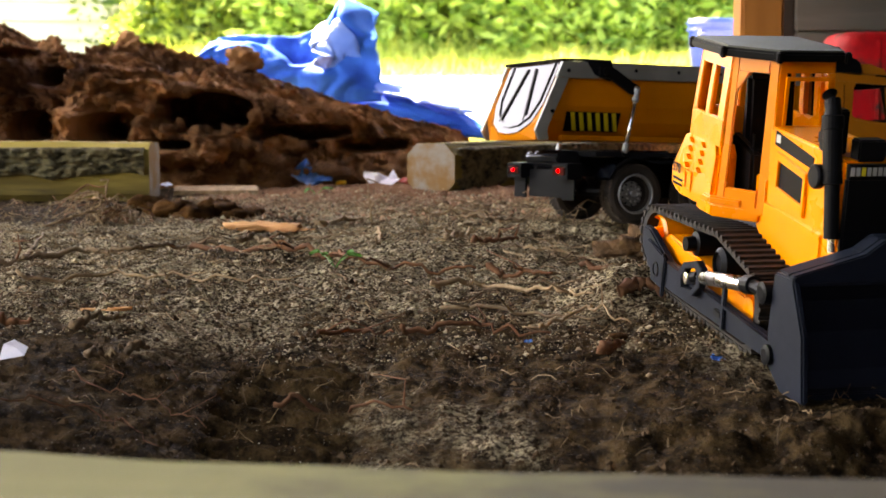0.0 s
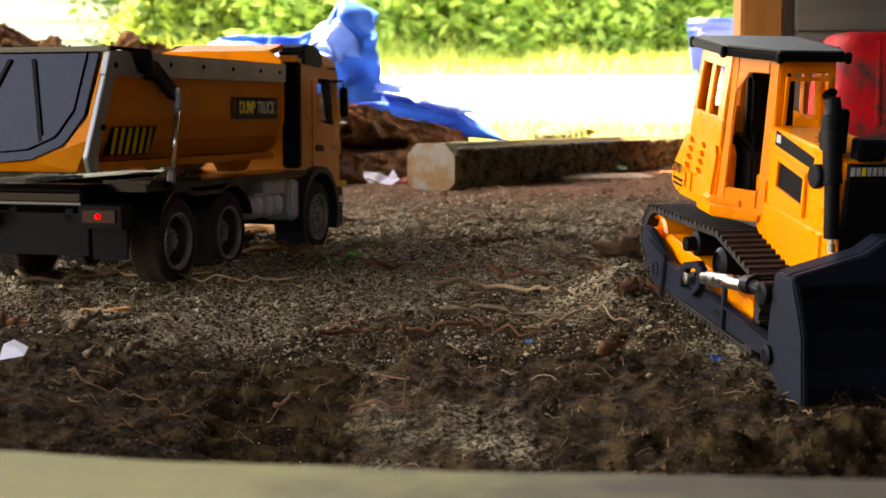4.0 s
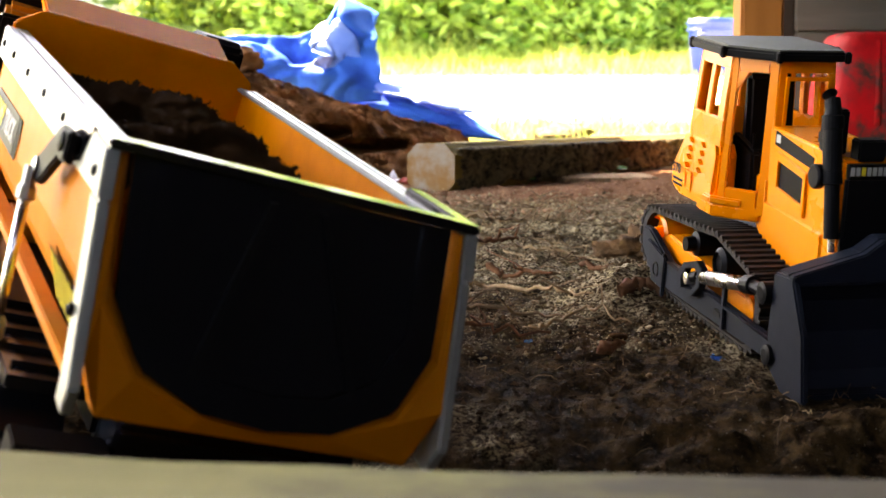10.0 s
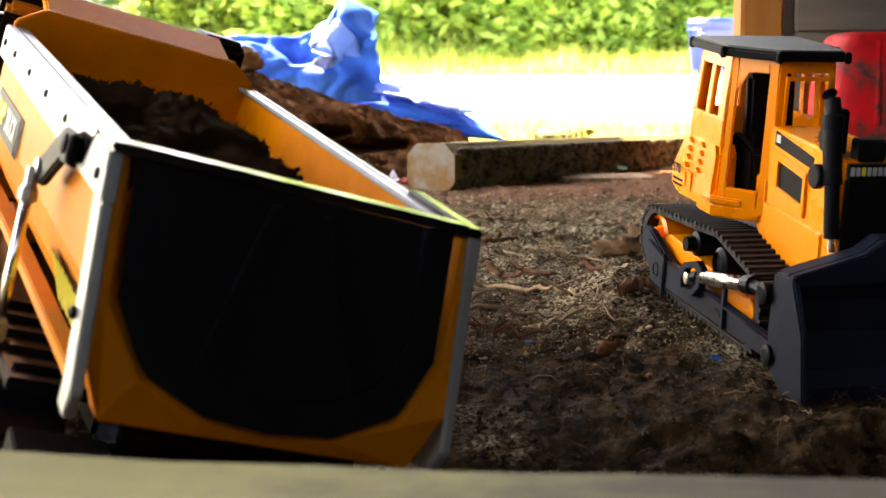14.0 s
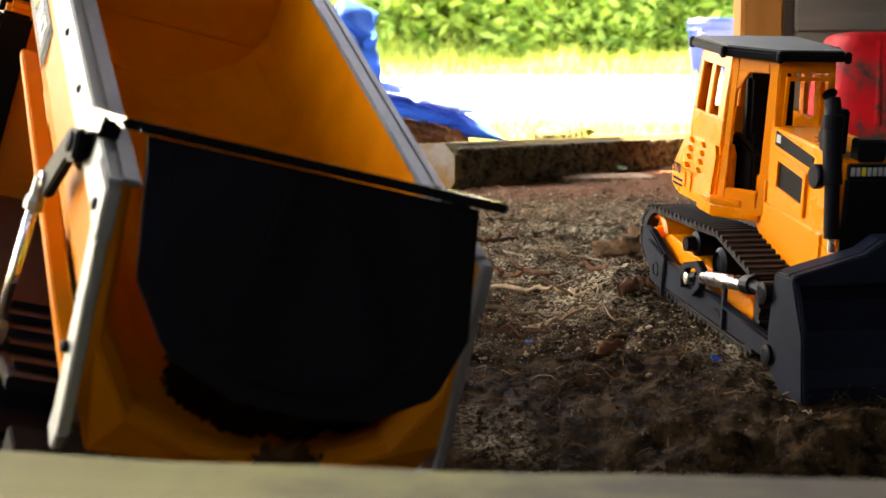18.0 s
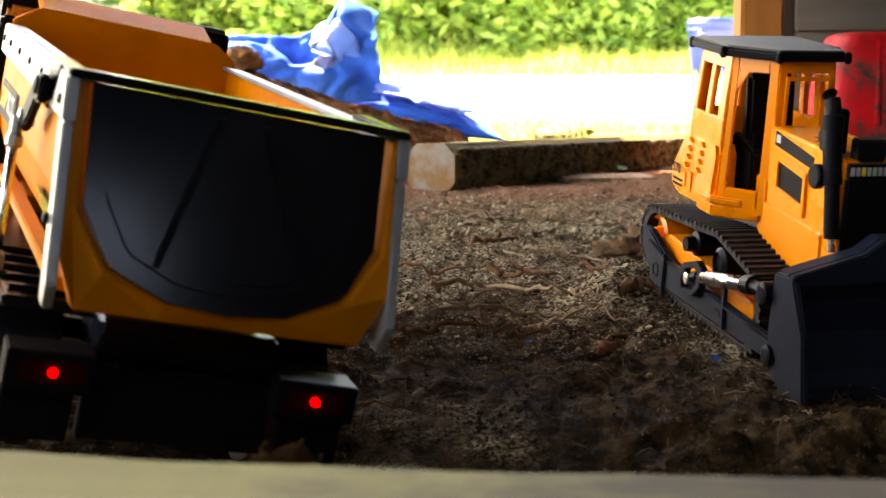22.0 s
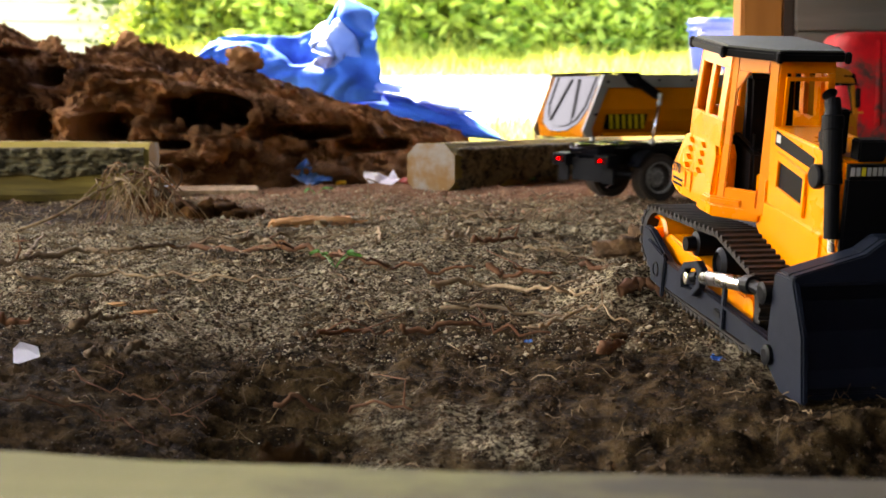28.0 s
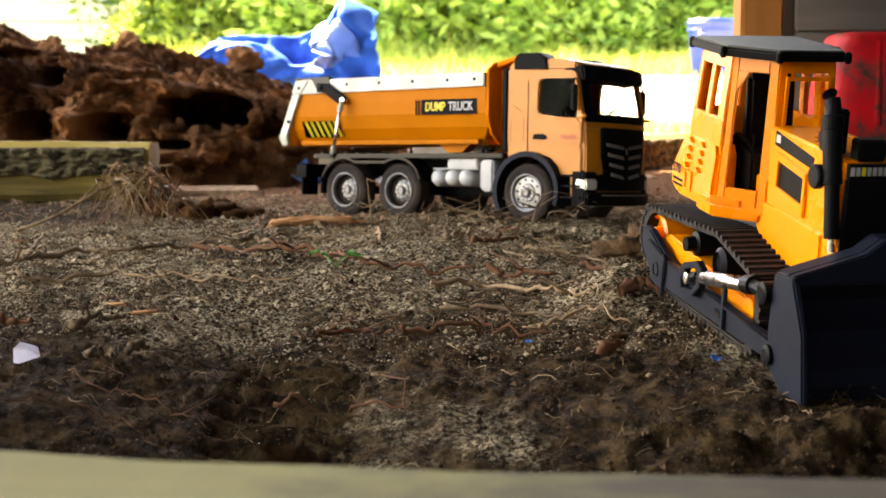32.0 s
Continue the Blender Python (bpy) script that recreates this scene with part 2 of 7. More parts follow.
M_YELLOW = mat("yellow_print", (0.80, 0.62, 0.02), rough=0.45, bump=0)
M_LIGHT = glow("red_lamp_glow", (1.0, 0.003, 0.004), 0.8)
M_LENS = mat("dark_red_lens", (0.020, 0.001, 0.001), rough=0.15, bump=0, spec=0.15)
M_HEAD = mat("clear_headlamp", (0.6, 0.6, 0.55), rough=0.1, metal=0.3, bump=0)
M_GLASS = glass("clear_window")
M_DOZER = mat("dozer_yellow", (0.95, 0.250, 0.006), (0.91, 0.232, 0.005), rough=0.2, grain=300, wear=12, bump=0.03, dist=0.0005, spec=0.5)
M_DBLACK = mat("dozer_black", (0.0035, 0.0035, 0.004), (0.006, 0.006, 0.006), rough=0.36, grain=300, wear=16, bump=0.05, dist=0.0005,
               dirt_or_shade=(0.03, 0.022, 0.015), dirt_amount=0.1, spec=0.08)
M_DGREY = mat("dozer_dark_grey", (0.011, 0.014, 0.021), (0.008, 0.010, 0.015), rough=0.42, grain=300, wear=18, bump=0.06, dist=0.0006,
              dirt_or_shade=(0.06, 0.045, 0.03), dirt_amount=0.14, spec=0.09)
M_ROOFTOP = mat("dozer_roof_grey", (0.075, 0.078, 0.052), (0.062, 0.065, 0.045), rough=0.5, grain=500, wear=14, bump=0.2, dist=0.0006)
M_TRACK = mat("track_rubber", (0.012, 0.010, 0.008), (0.03, 0.021, 0.013), rough=0.75, grain=300, wear=40, bump=0.3, dist=0.0008, dirt_or_shade=(0.08, 0.05, 0.03), dirt_amount=0.28, spec=0.25)


# ---------------------------------------------------------------- mesh helpers
def part(name, bm, material, parent=None, label="", smooth=False, bev=0.0, m=None):
    """Links a bmesh as one mesh object, under parent where one is given."""
    if bev:
        bmesh.ops.remove_doubles(bm, verts=bm.verts, dist=1e-6)
        edges = [e for e in bm.edges if len(e.link_faces) == 2 and e.calc_face_angle(0) > 0.5]
        bmesh.ops.bevel(bm, geom=edges, offset=bev, segments=2, affect="EDGES", clamp_overlap=True)
    bmesh.ops.recalc_face_normals(bm, faces=bm.faces)
    me = bpy.data.meshes.new(name)
    bm.to_mesh(me)
    bm.free()
    for k in (material if isinstance(material, (list, tuple)) else (material,)):
        me.materials.append(k)
    if smooth:
        me.shade_smooth()
    ob = new(name, me)
    if parent:
        ob.parent = parent
    if m is not None:
        ob.matrix_basis = m
    if label:
        ob["label"] = label
    return ob


def mesh_part(name, V, F, material, parent=None, smooth=True, label=""):
    me = bpy.data.meshes.new(name)
    me.from_pydata(V, [], F)
    for k in (material if isinstance(material, (list, tuple)) else (material,)):
        me.materials.append(k)
    if smooth:
        me.shade_smooth()
    ob = new(name, me)
    if parent:
        ob.parent = parent
    if label:
        ob["label"] = label
    return ob


def thing(name, label, category, m=None, group="", kind=""):
    ob = new(name)
    ob.empty_display_size = 0.02
    if m is not None:
        ob.matrix_basis = m
    return tagged(ob, label, category, group, kind)


def bx(lo, hi, bm=None, m=None):
    """A box from corner lo to corner hi, turned by m."""
    bm = bm or bmesh.new()
    v = [Vector((x, y, z)) for x in (lo[0], hi[0]) for y in (lo[1], hi[1]) for z in (lo[2], hi[2])]
    if m is not None:
        v = [m @ p for p in v]
    v = [bm.verts.new(p) for p in v]
    for f in ((0, 1, 3, 2), (4, 6, 7, 5), (0, 4, 5, 1), (2, 3, 7, 6), (0, 2, 6, 4), (1, 5, 7, 3)):
        bm.faces.new([v[i] for i in f])
    return bm


def prism(pts, a, b, axis="y", bm=None):
    """A polygon of the plane across axis, drawn out from a to b along it."""
    bm = bm or bmesh.new()

    def at(p, h):
        return {"y": (p[0], h, p[1]), "x": (h, p[0], p[1]), "z": (p[0], p[1], h)}[axis]
    lo, hi = [bm.verts.new(at(p, a)) for p in pts], [bm.verts.new(at(p, b)) for p in pts]
    n = len(pts)
    bm.faces.new(lo)
    bm.faces.new(hi[::-1])
    for i in range(n):
        bm.faces.new((lo[i], hi[i], hi[(i + 1) % n], lo[(i + 1) % n]))
    return bm


def ring(outer, inner, a, b, axis="y", bm=None):
    """A flat frame between two polygons of as many corners, drawn out from a to b."""
    bm = bm or bmesh.new()

    def at(p, h):
        return {"y": (p[0], h, p[1]), "x": (h, p[0], p[1]), "z": (p[0], p[1], h)}[axis]
    L = [[bm.verts.new(at(p, h)) for p in q] for h in (a, b) for q in (outer, inner)]
    n = len(outer)
    for i in range(n):
        j = (i + 1) % n
        for p, q in ((0, 1), (1, 3), (3, 2), (2, 0)):
            bm.faces.new((L[p][i], L[p][j], L[q][j], L[q][i]))
    return bm


def tube(pts, r, n=6, bm=None, r2=None):
    """A round bar along pts, tapering from r to r2."""
    bm = bm or bmesh.new()
    pts = [Vector(p) for p in pts]
    rings = []
    for i, p in enumerate(pts):
        d = (pts[min(i + 1, len(pts) - 1)] - pts[max(i - 1, 0)]).normalized()
        u = d.orthogonal().normalized() if abs(d.z) > 0.9 else Vector((0, 0, 1)).cross(d).normalized()
        w = d.cross(u)
        rr = r + ((r2 if r2 is not None else r) - r) * i / max(1, len(pts) - 1)
        rings.append([bm.verts.new(p + (u * math.cos(2 * math.pi * k / n) + w * math.sin(2 * math.pi * k / n)) * rr) for k in range(n)])
    for a, b in zip(rings, rings[1:]):
        for k in range(n):
            bm.faces.new((a[k], a[(k + 1) % n], b[(k + 1) % n], b[k]))
    bm.faces.new(rings[0][::-1])
    bm.faces.new(rings[-1])
    return bm


def lathe(profile, n=32, axis="y", at=(0, 0, 0), bm=None, closed=False, ripple=0.0, cap=True):
    """A profile of (radius, height) turned round axis at a point."""
    bm = bm or bmesh.new()
    rows = []
    for j, (r, h) in enumerate(profile):
        row = []
        for k in range(n):
            a = 2 * math.pi * k / n
            rr = r * (1 - (ripple if k % 2 else 0))
            c, s = rr * math.cos(a), rr * math.sin(a)
            p = {"y": (c, h, s), "x": (h, c, s), "z": (c, s, h)}[axis]
            row.append(bm.verts.new(Vector(p) + Vector(at)))
        rows.append(row)
    for a, b in zip(rows, rows[1:] + ([rows[0]] if closed else [])):
        for k in range(n):
            bm.faces.new((a[k], a[(k + 1) % n], b[(k + 1) % n], b[k]))
    if cap and not closed:
        bm.faces.new(rows[0][::-1])
        bm.faces.new(rows[-1])
    return bm


def lettering(text, size, material, parent, m, name="lettering", label=""):
    """Flat letters of the built-in font as a mesh, centred on m."""
    cu = bpy.data.curves.new(name, "FONT")
    cu.body, cu.size, cu.extrude, cu.align_x, cu.align_y = text, size, size * 0.01, "CENTER", "CENTER"
    cu.offset = size * 0.02
    tmp = new(name, cu)
    me = bpy.data.meshes.new_from_object(tmp.evaluated_get(bpy.context.evaluated_depsgraph_get()))
    bpy.data.objects.remove(tmp)
    me.materials.clear()
    me.materials.append(material)
    ob = new(name, me)
    ob.parent, ob.matrix_basis = parent, m
    if label:
        ob["label"] = label
    return ob


def hash01(ix, iy, iz, seed):
    h = (ix * 374761393 + iy * 668265263 + iz * 2147483647 + seed * 1442695041) & 0xFFFFFFFF
    h = ((h ^ (h >> 13)) * 1274126177) & 0xFFFFFFFF
    return ((h ^ (h >> 16)) & 0xFFFFFF) / float(0xFFFFFF)


def vnoise(x, y, z=0.0, seed=0):
    """Smooth lattice noise, -1 to 1, for arrays."""
    x, y, z = np.broadcast_arrays(np.asarray(x, float), np.asarray(y, float), np.asarray(z, float))
    fx, fy, fz = np.floor(x), np.floor(y), np.floor(z)
    ix, iy, iz = fx.astype(np.int64), fy.astype(np.int64), fz.astype(np.int64)
    u, v, w = x - fx, y - fy, z - fz
    u, v, w = u * u * (3 - 2 * u), v * v * (3 - 2 * v), w * w * (3 - 2 * w)
    out = 0.0
    for dx in (0, 1):
        for dy in (0, 1):
            for dz in (0, 1):
                out = out + hash01(ix + dx, iy + dy, iz + dz, seed) * (u if dx else 1 - u) * (v if dy else 1 - v) * (w if dz else 1 - w)
    return out * 2 - 1


def fbm(x, y, z=0.0, octaves=4, seed=0, gain=0.5):
    x, y, z = np.asarray(x, float), np.asarray(y, float), np.asarray(z, float)
    out, amp, f = 0.0, 1.0, 1.0
    for k in range(octaves):
        out = out + amp * vnoise(x * f, y * f, z * f, seed + 17 * k)
        amp, f = amp * gain, f * 2.03
    return out


def clod(name, r, material, parent=None, seed=0, squash=0.75, rough=0.35, detail=3, m=None):
    """A lump of soil: a ball with deep uneven relief."""
    bm = bmesh.new()
    bmesh.ops.create_icosphere(bm, subdivisions=detail, radius=1.0)
    P = np.array([v.co[:] for v in bm.verts])
    d = 1 + rough * fbm(P[:, 0] * 1.6, P[:, 1] * 1.6, P[:, 2] * 1.6, 5, seed, 0.62)
    P = P * d[:, None] * r
    P[:, 2] *= squash
    for v, p in zip(bm.verts, P):
        v.co = p
    return part(name, bm, material, parent, smooth=True, m=m)

# ---------------------------------------------------------------- ground
def base_height(x, y):
    """Height of the soil without its small relief: level under the roof, falling to the front timber, rising beyond the far one."""
    x, y = np.asarray(x, float), np.asarray(y, float)
    d = np.clip(1.05 - y, 0, None)
    h = np.where(d < 0.42, -0.38 * d * d, -0.067 - 0.04 * (d - 0.42))
    w = np.clip((1.1 - y) / 0.35, 0, 1)
    u = x + 0.17
    h = h - 0.034 * w * np.tanh(u / 0.13) * np.exp(-(u / 0.2) ** 2)
    h = h + np.clip(y - 3.25, 0, None) * 0.062
    # the slope on which the bulldozer stands
    fx, fy = math.cos(radians(-77)), math.sin(radians(-77))
    X = (x - 0.219) * fx + (y - 1.001) * fy
    Y = -(x - 0.219) * fy + (y - 1.001) * fx
    s = np.exp(-(np.clip(np.abs(Y) - 0.055, 0, None) / 0.05) ** 2) * np.exp(-(np.clip(np.abs(X - 0.02) - 0.13, 0, None) / 0.06) ** 2)
    return h * (1 - s) + (0.0075 - 0.158 * X) * s


def soil_height(x, y):
    h = base_height(x, y)
    near = np.clip((3.6 - y) / 0.4, 0, 1)
    near = near * np.clip((y - 0.35) / 0.75, 0.5, 1)
    h = h + near * (0.0065 * fbm(x * 5, y * 5, 0, 3, 3) + 0.0042 * fbm(x * 22, y * 22, 0, 3, 9, 0.6) + 0.0034 * np.abs(fbm(x * 70, y * 60, 0, 2, 21, 0.6)) + 0.0016 * fbm(x * 170, y * 150, 0, 2, 25, 0.6) - 0.0015)
    # tyre print across the soft soil
    t = np.exp(-(np.clip(np.abs(x + 0.092) - 0.034, 0, None) / 0.008) ** 2) * np.exp(-(np.clip(np.abs(y - 0.82) - 0.075, 0, None) / 0.02) ** 2)
    h = h + t * (-0.005 + 0.0058 * np.sin((y + 0.25 * x) * 2 * np.pi / 0.023))
    # loose soil pushed up before the blade, and a hollow under it
    p = np.exp(-((x - 0.26) / 0.17) ** 2) * np.exp(-((y - 0.755) / 0.035) ** 2)
    h = h + p * (0.010 + 0.010 * fbm(x * 40, y * 40, 0, 4, 31))
    h = h - 0.020 * np.exp(-((x - 0.20) / 0.07) ** 2 - ((y - 0.655 + 0.1 * (x - 0.2)) / 0.012) ** 2)
    return h


def height_at(x, y):
    return float(soil_height(np.array([x]), np.array([y]))[0])


def build_ground():
    ys = np.concatenate([np.linspace(-4.0, 0.30, 12), 0.33 * (3.9 / 0.33) ** np.linspace(0, 1, 620), 4.0 * (400 / 4.0) ** np.linspace(0.01, 1, 70)])
    us = np.linspace(-1, 1, 460)
    X, Y = np.meshgrid(us, ys)
    # close columns where the yard is seen, wide ones beyond
    seen = np.where(Y < 0.3, 0.16, 0.335 * Y + 0.06)
    wide = np.where(Y < 0.3, 8.0, 0.9 * Y + 8.0) + np.where(Y > 16, Y * 3, 0)
    A = np.abs(X)
    X = np.sign(X) * np.where(A < 0.86, A / 0.86 * seen, seen + ((A - 0.86) / 0.14) ** 2.5 * wide)
    Z = soil_height(X, Y)
    Z = np.where(Y > 16, 0.062 * 12.75 + (Y - 16) * 0.002, Z)
    n = len(us)
    V = np.stack([X.ravel(), Y.ravel(), Z.ravel()], 1)
    a = (np.arange(len(ys) - 1)[:, None] * n + np.arange(n - 1)[None]).ravel()
    F = np.stack([a, a + 1, a + n + 1, a + n], 1)
    g = mesh_part("ground", V.tolist(), F.tolist(), M_GROUND)
    return tagged(g, "bare sandy brown soil with red clay, turning to sunlit grass outside", "ground", kind="structure")


ground = build_ground()


# ---------------------------------------------------------------- timbers and shelter
def timber(name, label, size, m, crust=False, chamfer=0.012, seed=0, low_edge=0.40):
    """A sawn beam with bevelled long edges, a worn surface and, where it has one, a crust of soil on its face."""
    L, W, H = size
    c = chamfer
    sec = [(-W / 2, c), (-W / 2 + c, 0), (W / 2 - c, 0), (W / 2, c), (W / 2, H - c), (W / 2 - c, H), (-W / 2 + c, H), (-W / 2, H - c)]
    nx = max(12, int(L / 0.02))
    P = []
    for i in range(nx + 1):
        x = -L / 2 + L * i / nx
        P += [(x, y, z) for y, z in sec]
    P = np.array(P)
    k = len(sec)
    r = 0.0022 * fbm(P[:, 0] * 6, P[:, 1] * 60, P[:, 2] * 60, 3, seed)
    P[:, 1] += r * np.sign(P[:, 1])
    P[:, 2] += r * np.sign(P[:, 2] - H / 2)
    F = [(i * k + j, i * k + (j + 1) % k, (i + 1) * k + (j + 1) % k, (i + 1) * k + j) for i in range(nx) for j in range(k)]
    th = thing(name, label, "timber", m, "edging timbers")
    mesh_part("beam", P.tolist(), F, M_TIMBER_PALE if crust == "none" else M_TIMBER, th, smooth=False)
    for x in (-L / 2, L / 2):
        bm = bmesh.new()
        cv = bm.verts.new((x + (0.001 if x > 0 else -0.001), 0, H / 2))
        ring0 = [bm.verts.new((x, y, z)) for y, z in sec]
        for j in range(k):
            bm.faces.new((cv, ring0[j], ring0[(j + 1) % k]))
        part("end_grain", bm, M_ENDGRAIN, th, "rough end grain")
    if crust is True:
        nxx, nz = int(L / 0.004), 26
        xs, zs = np.linspace(-L / 2 + 0.004, L / 2 - 0.006, nxx), np.linspace(0.34, 0.90, nz)
        X, Z = np.meshgrid(xs, zs)
        low = low_edge + 0.10 * fbm(xs * 9, xs * 0, 0, 3, seed + 5)
        Zr = low[None] + (0.92 - low[None]) * (Z - 0.34) / 0.56
        Yc = -W / 2 - 0.0095 - 0.0060 * fbm(X * 110, Z * 18, 0, 4, seed + 7, 0.75)
        Yc[0] = Yc[-1] = -W / 2 + 0.002
        V = np.stack([X.ravel(), Yc.ravel(), (Zr * H).ravel()], 1)
        a = (np.arange(nz - 1)[:, None] * nxx + np.arange(nxx - 1)[None]).ravel()
        mesh_part("soil_crust", V.tolist(), np.stack([a, a + 1, a + nxx + 1, a + nxx], 1).tolist(), M_CRUST, th, label="grey-brown crust of dried soil")
    return th


timber("edging_timber", "pale sawn timber lying before the soil", (1.6, 0.09, 0.09), pose(0.0, 0.343, -0.0350, 0, 0, -8.5), crust="none", seed=2)
timber("edging_timber", "weathered square timber with a soil-crusted face", (1.40, 0.09, 0.097), pose(-1.180, 2.425, -0.004, 0, 0, 0), crust=True, seed=4, low_edge=0.46)
timber("edging_timber", "weathered square timber with a rough, chipped end", (1.3, 0.098, 0.090), pose(0.303, 3.175, -0.004, 0, 0, 60), crust=True, seed=6, chamfer=0.020, low_edge=0.06)


def structure(ob, label, category):
    return tagged(ob, label, category, kind="structure")


def plain_box(name, lo, hi, material, label, category, bev=0.004):
    return structure(part(name, bx(lo, hi), material, bev=bev), label, category)


post = thing("wooden_post", "reddish-brown wooden post holding the shelter roof", "post")
part("shaft", bx((0.612, 3.02, -0.03), (0.700, 3.108, 2.30)), M_POST, post, bev=0.006)
part("foot_block", bx((0.60, 3.008, -0.03), (0.712, 3.12, 0.03)), M_TIMBER, post, bev=0.004)

# unseen roof, its edges placed to set where the sunlight starts
plain_box("ceiling", (-2.3, -2.6, 2.30), (2.6, 4.5, 2.36), M_ROOF, "dark board roof of the open shelter", "roof")
# unseen walls, added and cut to shape the daylight inside
plain_box("wall_south", (-2.3, -2.66, -0.3), (2.6, -2.6, 1.90), M_ROOF, "unseen dark wall added behind, cut low to let some light in", "wall")
plain_box("wall_west", (-2.3, -2.6, -0.3), (-2.24, -1.0, 2.30), M_ROOF, "unseen dark wall added to hold back light from the left", "wall")
wall_e = plain_box("wall_east", (2.6, -2.6, -0.3), (2.66, 4.15, 2.30), M_ROOF, "unseen dark wall added on the right to keep light out", "wall")
wall_n = plain_box("wall_north", (0.735, 3.46, -0.3), (2.6, 3.50, 2.30), M_BOARD, "wall of weathered grey-brown boards", "wall")
for k in range(12):
    b = part("board", bx((0.826, 3.436 + 0.004 * (k % 2), -0.05 + k * 0.19), (2.598, 3.459, 0.135 + k * 0.19)), M_BOARD, wall_n, bev=0.003)
# dark strip put in for the shaded gap between post and boards
part("corner_board", bx((0.722, 3.45, -0.05), (0.824, 3.459, 2.29)), M_ROOF, wall_n, bev=0.003)


# ---------------------------------------------------------------- soil mound
def build_mound():
    """A bank of dug red clay: crest and foot set along x, with overhangs and a deep hollow."""
    cx = np.array([-2.2, -1.5, -0.93, -0.81, -0.775, -0.73, -0.656, -0.60, -0.537, -0.454, -0.395, -0.28, -0.159, 0.02, 0.10, 0.16])
    cz = np.array([0.30, 0.34, 0.325, 0.275, 0.258, 0.268, 0.283, 0.272, 0.250, 0.238, 0.208, 0.175, 0.140, 0.096, 0.05, -0.02])
    nx, nv = 760, 300
    x = np.concatenate([np.linspace(-2.1, -1.0, 60, endpoint=False), np.linspace(-1.0, 0.16, nx - 60)])
    v = np.linspace(0, 1, nv)
    Xg, Vg = np.meshgrid(x, v)
    crest = np.interp(Xg, cx, cz)
    foot = np.interp(Xg, [-2.2, -0.9, -0.45, -0.2, 0.0, 0.16], [2.60, 2.62, 2.66, 2.90, 3.18, 3.28])
    top = np.interp(Xg, [-2.2, -0.9, -0.3, 0.0, 0.16], [3.12, 3.10, 3.16, 3.36, 3.42])
    back = top + 0.55
    front = Vg < 0.72
    s = np.clip(Vg / 0.72, 0, 1)
    prof_z = np.where(front, np.sin(s * np.pi / 2) ** 0.9, np.cos((Vg - 0.72) / 0.28 * np.pi / 2))
    Z = crest * prof_z + np.where(front, 0, -0.06 * (Vg - 0.72) / 0.28)
    Y = np.where(front, foot + (top - foot) * (0.35 * s + 0.65 * s ** 3), top + (back - top) * (Vg - 0.72) / 0.28)
    amp = np.clip(crest / 0.18, 0.2, 1) * np.clip(Vg * 9, 0, 1)
    big = fbm(Xg * 5, Y * 5, Z * 7, 4, 41, 0.55)
    # crumbling relief: sharp crests between rounded hollows, finer and finer
    wx, wz = Xg + 0.03 * fbm(Xg * 9, Y * 9, Z * 9, 2, 43), Z + 0.03 * fbm(Xg * 9, Y * 9, Z * 9, 2, 44)
    lumps = 1 - 2 * np.abs(fbm(wx * 8.5, Y * 7, wz * 11, 3, 47, 0.5))
    clods = np.abs(fbm(wx * 34, Y * 30, wz * 38, 3, 53, 0.6))
    fine = np.abs(fbm(Xg * 80, Y * 70, Z * 85, 3, 59, 0.65))
    grit = fbm(Xg * 190, Y * 150, Z * 190, 2, 67, 0.65)
    Y = Y - amp * (0.060 * big + 0.042 * lumps + 0.023 * clods + 0.015 * fine + 0.006 * grit)
    Z = Z + amp * (0.014 * big + 0.010 * lumps + 0.012 * clods + 0.008 * fine + 0.004 * grit) * np.clip(s, 0, 1)

    def hollow(x0, z0, rx, rz, depth):
        edge = 0.22 * fbm(Xg * 22, Y * 4, Z * 26, 3, 71, 0.6)
        q = np.abs((Xg - x0) / rx) ** 3 + np.abs((Z - z0) / rz) ** 3
        return depth / (1 + np.exp(np.clip(9 * (q - 0.85 - edge), -40, 40))) * front
    Y = Y + hollow(-0.450, 0.150, 0.082, 0.038, 0.42) + hollow(-0.740, 0.218, 0.034, 0.020, 0.22) + hollow(-0.617, 0.118, 0.042, 0.032, 0.26)
    Y = Y + hollow(-0.885, 0.165, 0.060, 0.045, 0.24) + hollow(-0.760, 0.125, 0.040, 0.030, 0.22) + hollow(-0.30, 0.085, 0.045, 0.020, 0.16) + hollow(-0.83, 0.262, 0.04, 0.012, 0.12)
    Y = Y + hollow(-0.285, 0.112, 0.085, 0.017, 0.24) + hollow(-0.150, 0.082, 0.070, 0.014, 0.20) + hollow(-0.52, 0.092, 0.060, 0.010, 0.16)
    # a boulder of dry clay that stands out beside the small hollow
    Y = Y - 0.085 * np.exp(-((Xg + 0.672) / 0.028) ** 4 - ((Z - 0.125) / 0.050) ** 4) * front
    # spade-cut, fluted face over a smoothed foot
    cut = np.exp(-((Xg + 0.47) / 0.14) ** 4 - ((Z - 0.075) / 0.022) ** 4) * front
    Y = Y - cut * (0.035 + 0.010 * np.abs(np.sin((Xg + 0.3 * Z) * np.pi / 0.026)))
    V = np.stack([Xg.ravel(), Y.ravel(), (Z - 0.01).ravel()], 1)
    a = (np.arange(nv - 1)[:, None] * nx + np.arange(nx - 1)[None]).ravel()
    th = thing("soil_mound", "heap of freshly dug red-brown clay soil with hollows", "soil heap")
    mesh_part("bank", V.tolist(), np.stack([a, a + 1, a + nx + 1, a + nx], 1).tolist(), M_CLAY, th)
    # lumps that lie on the bank and at its foot
    rnd = random.Random(5)
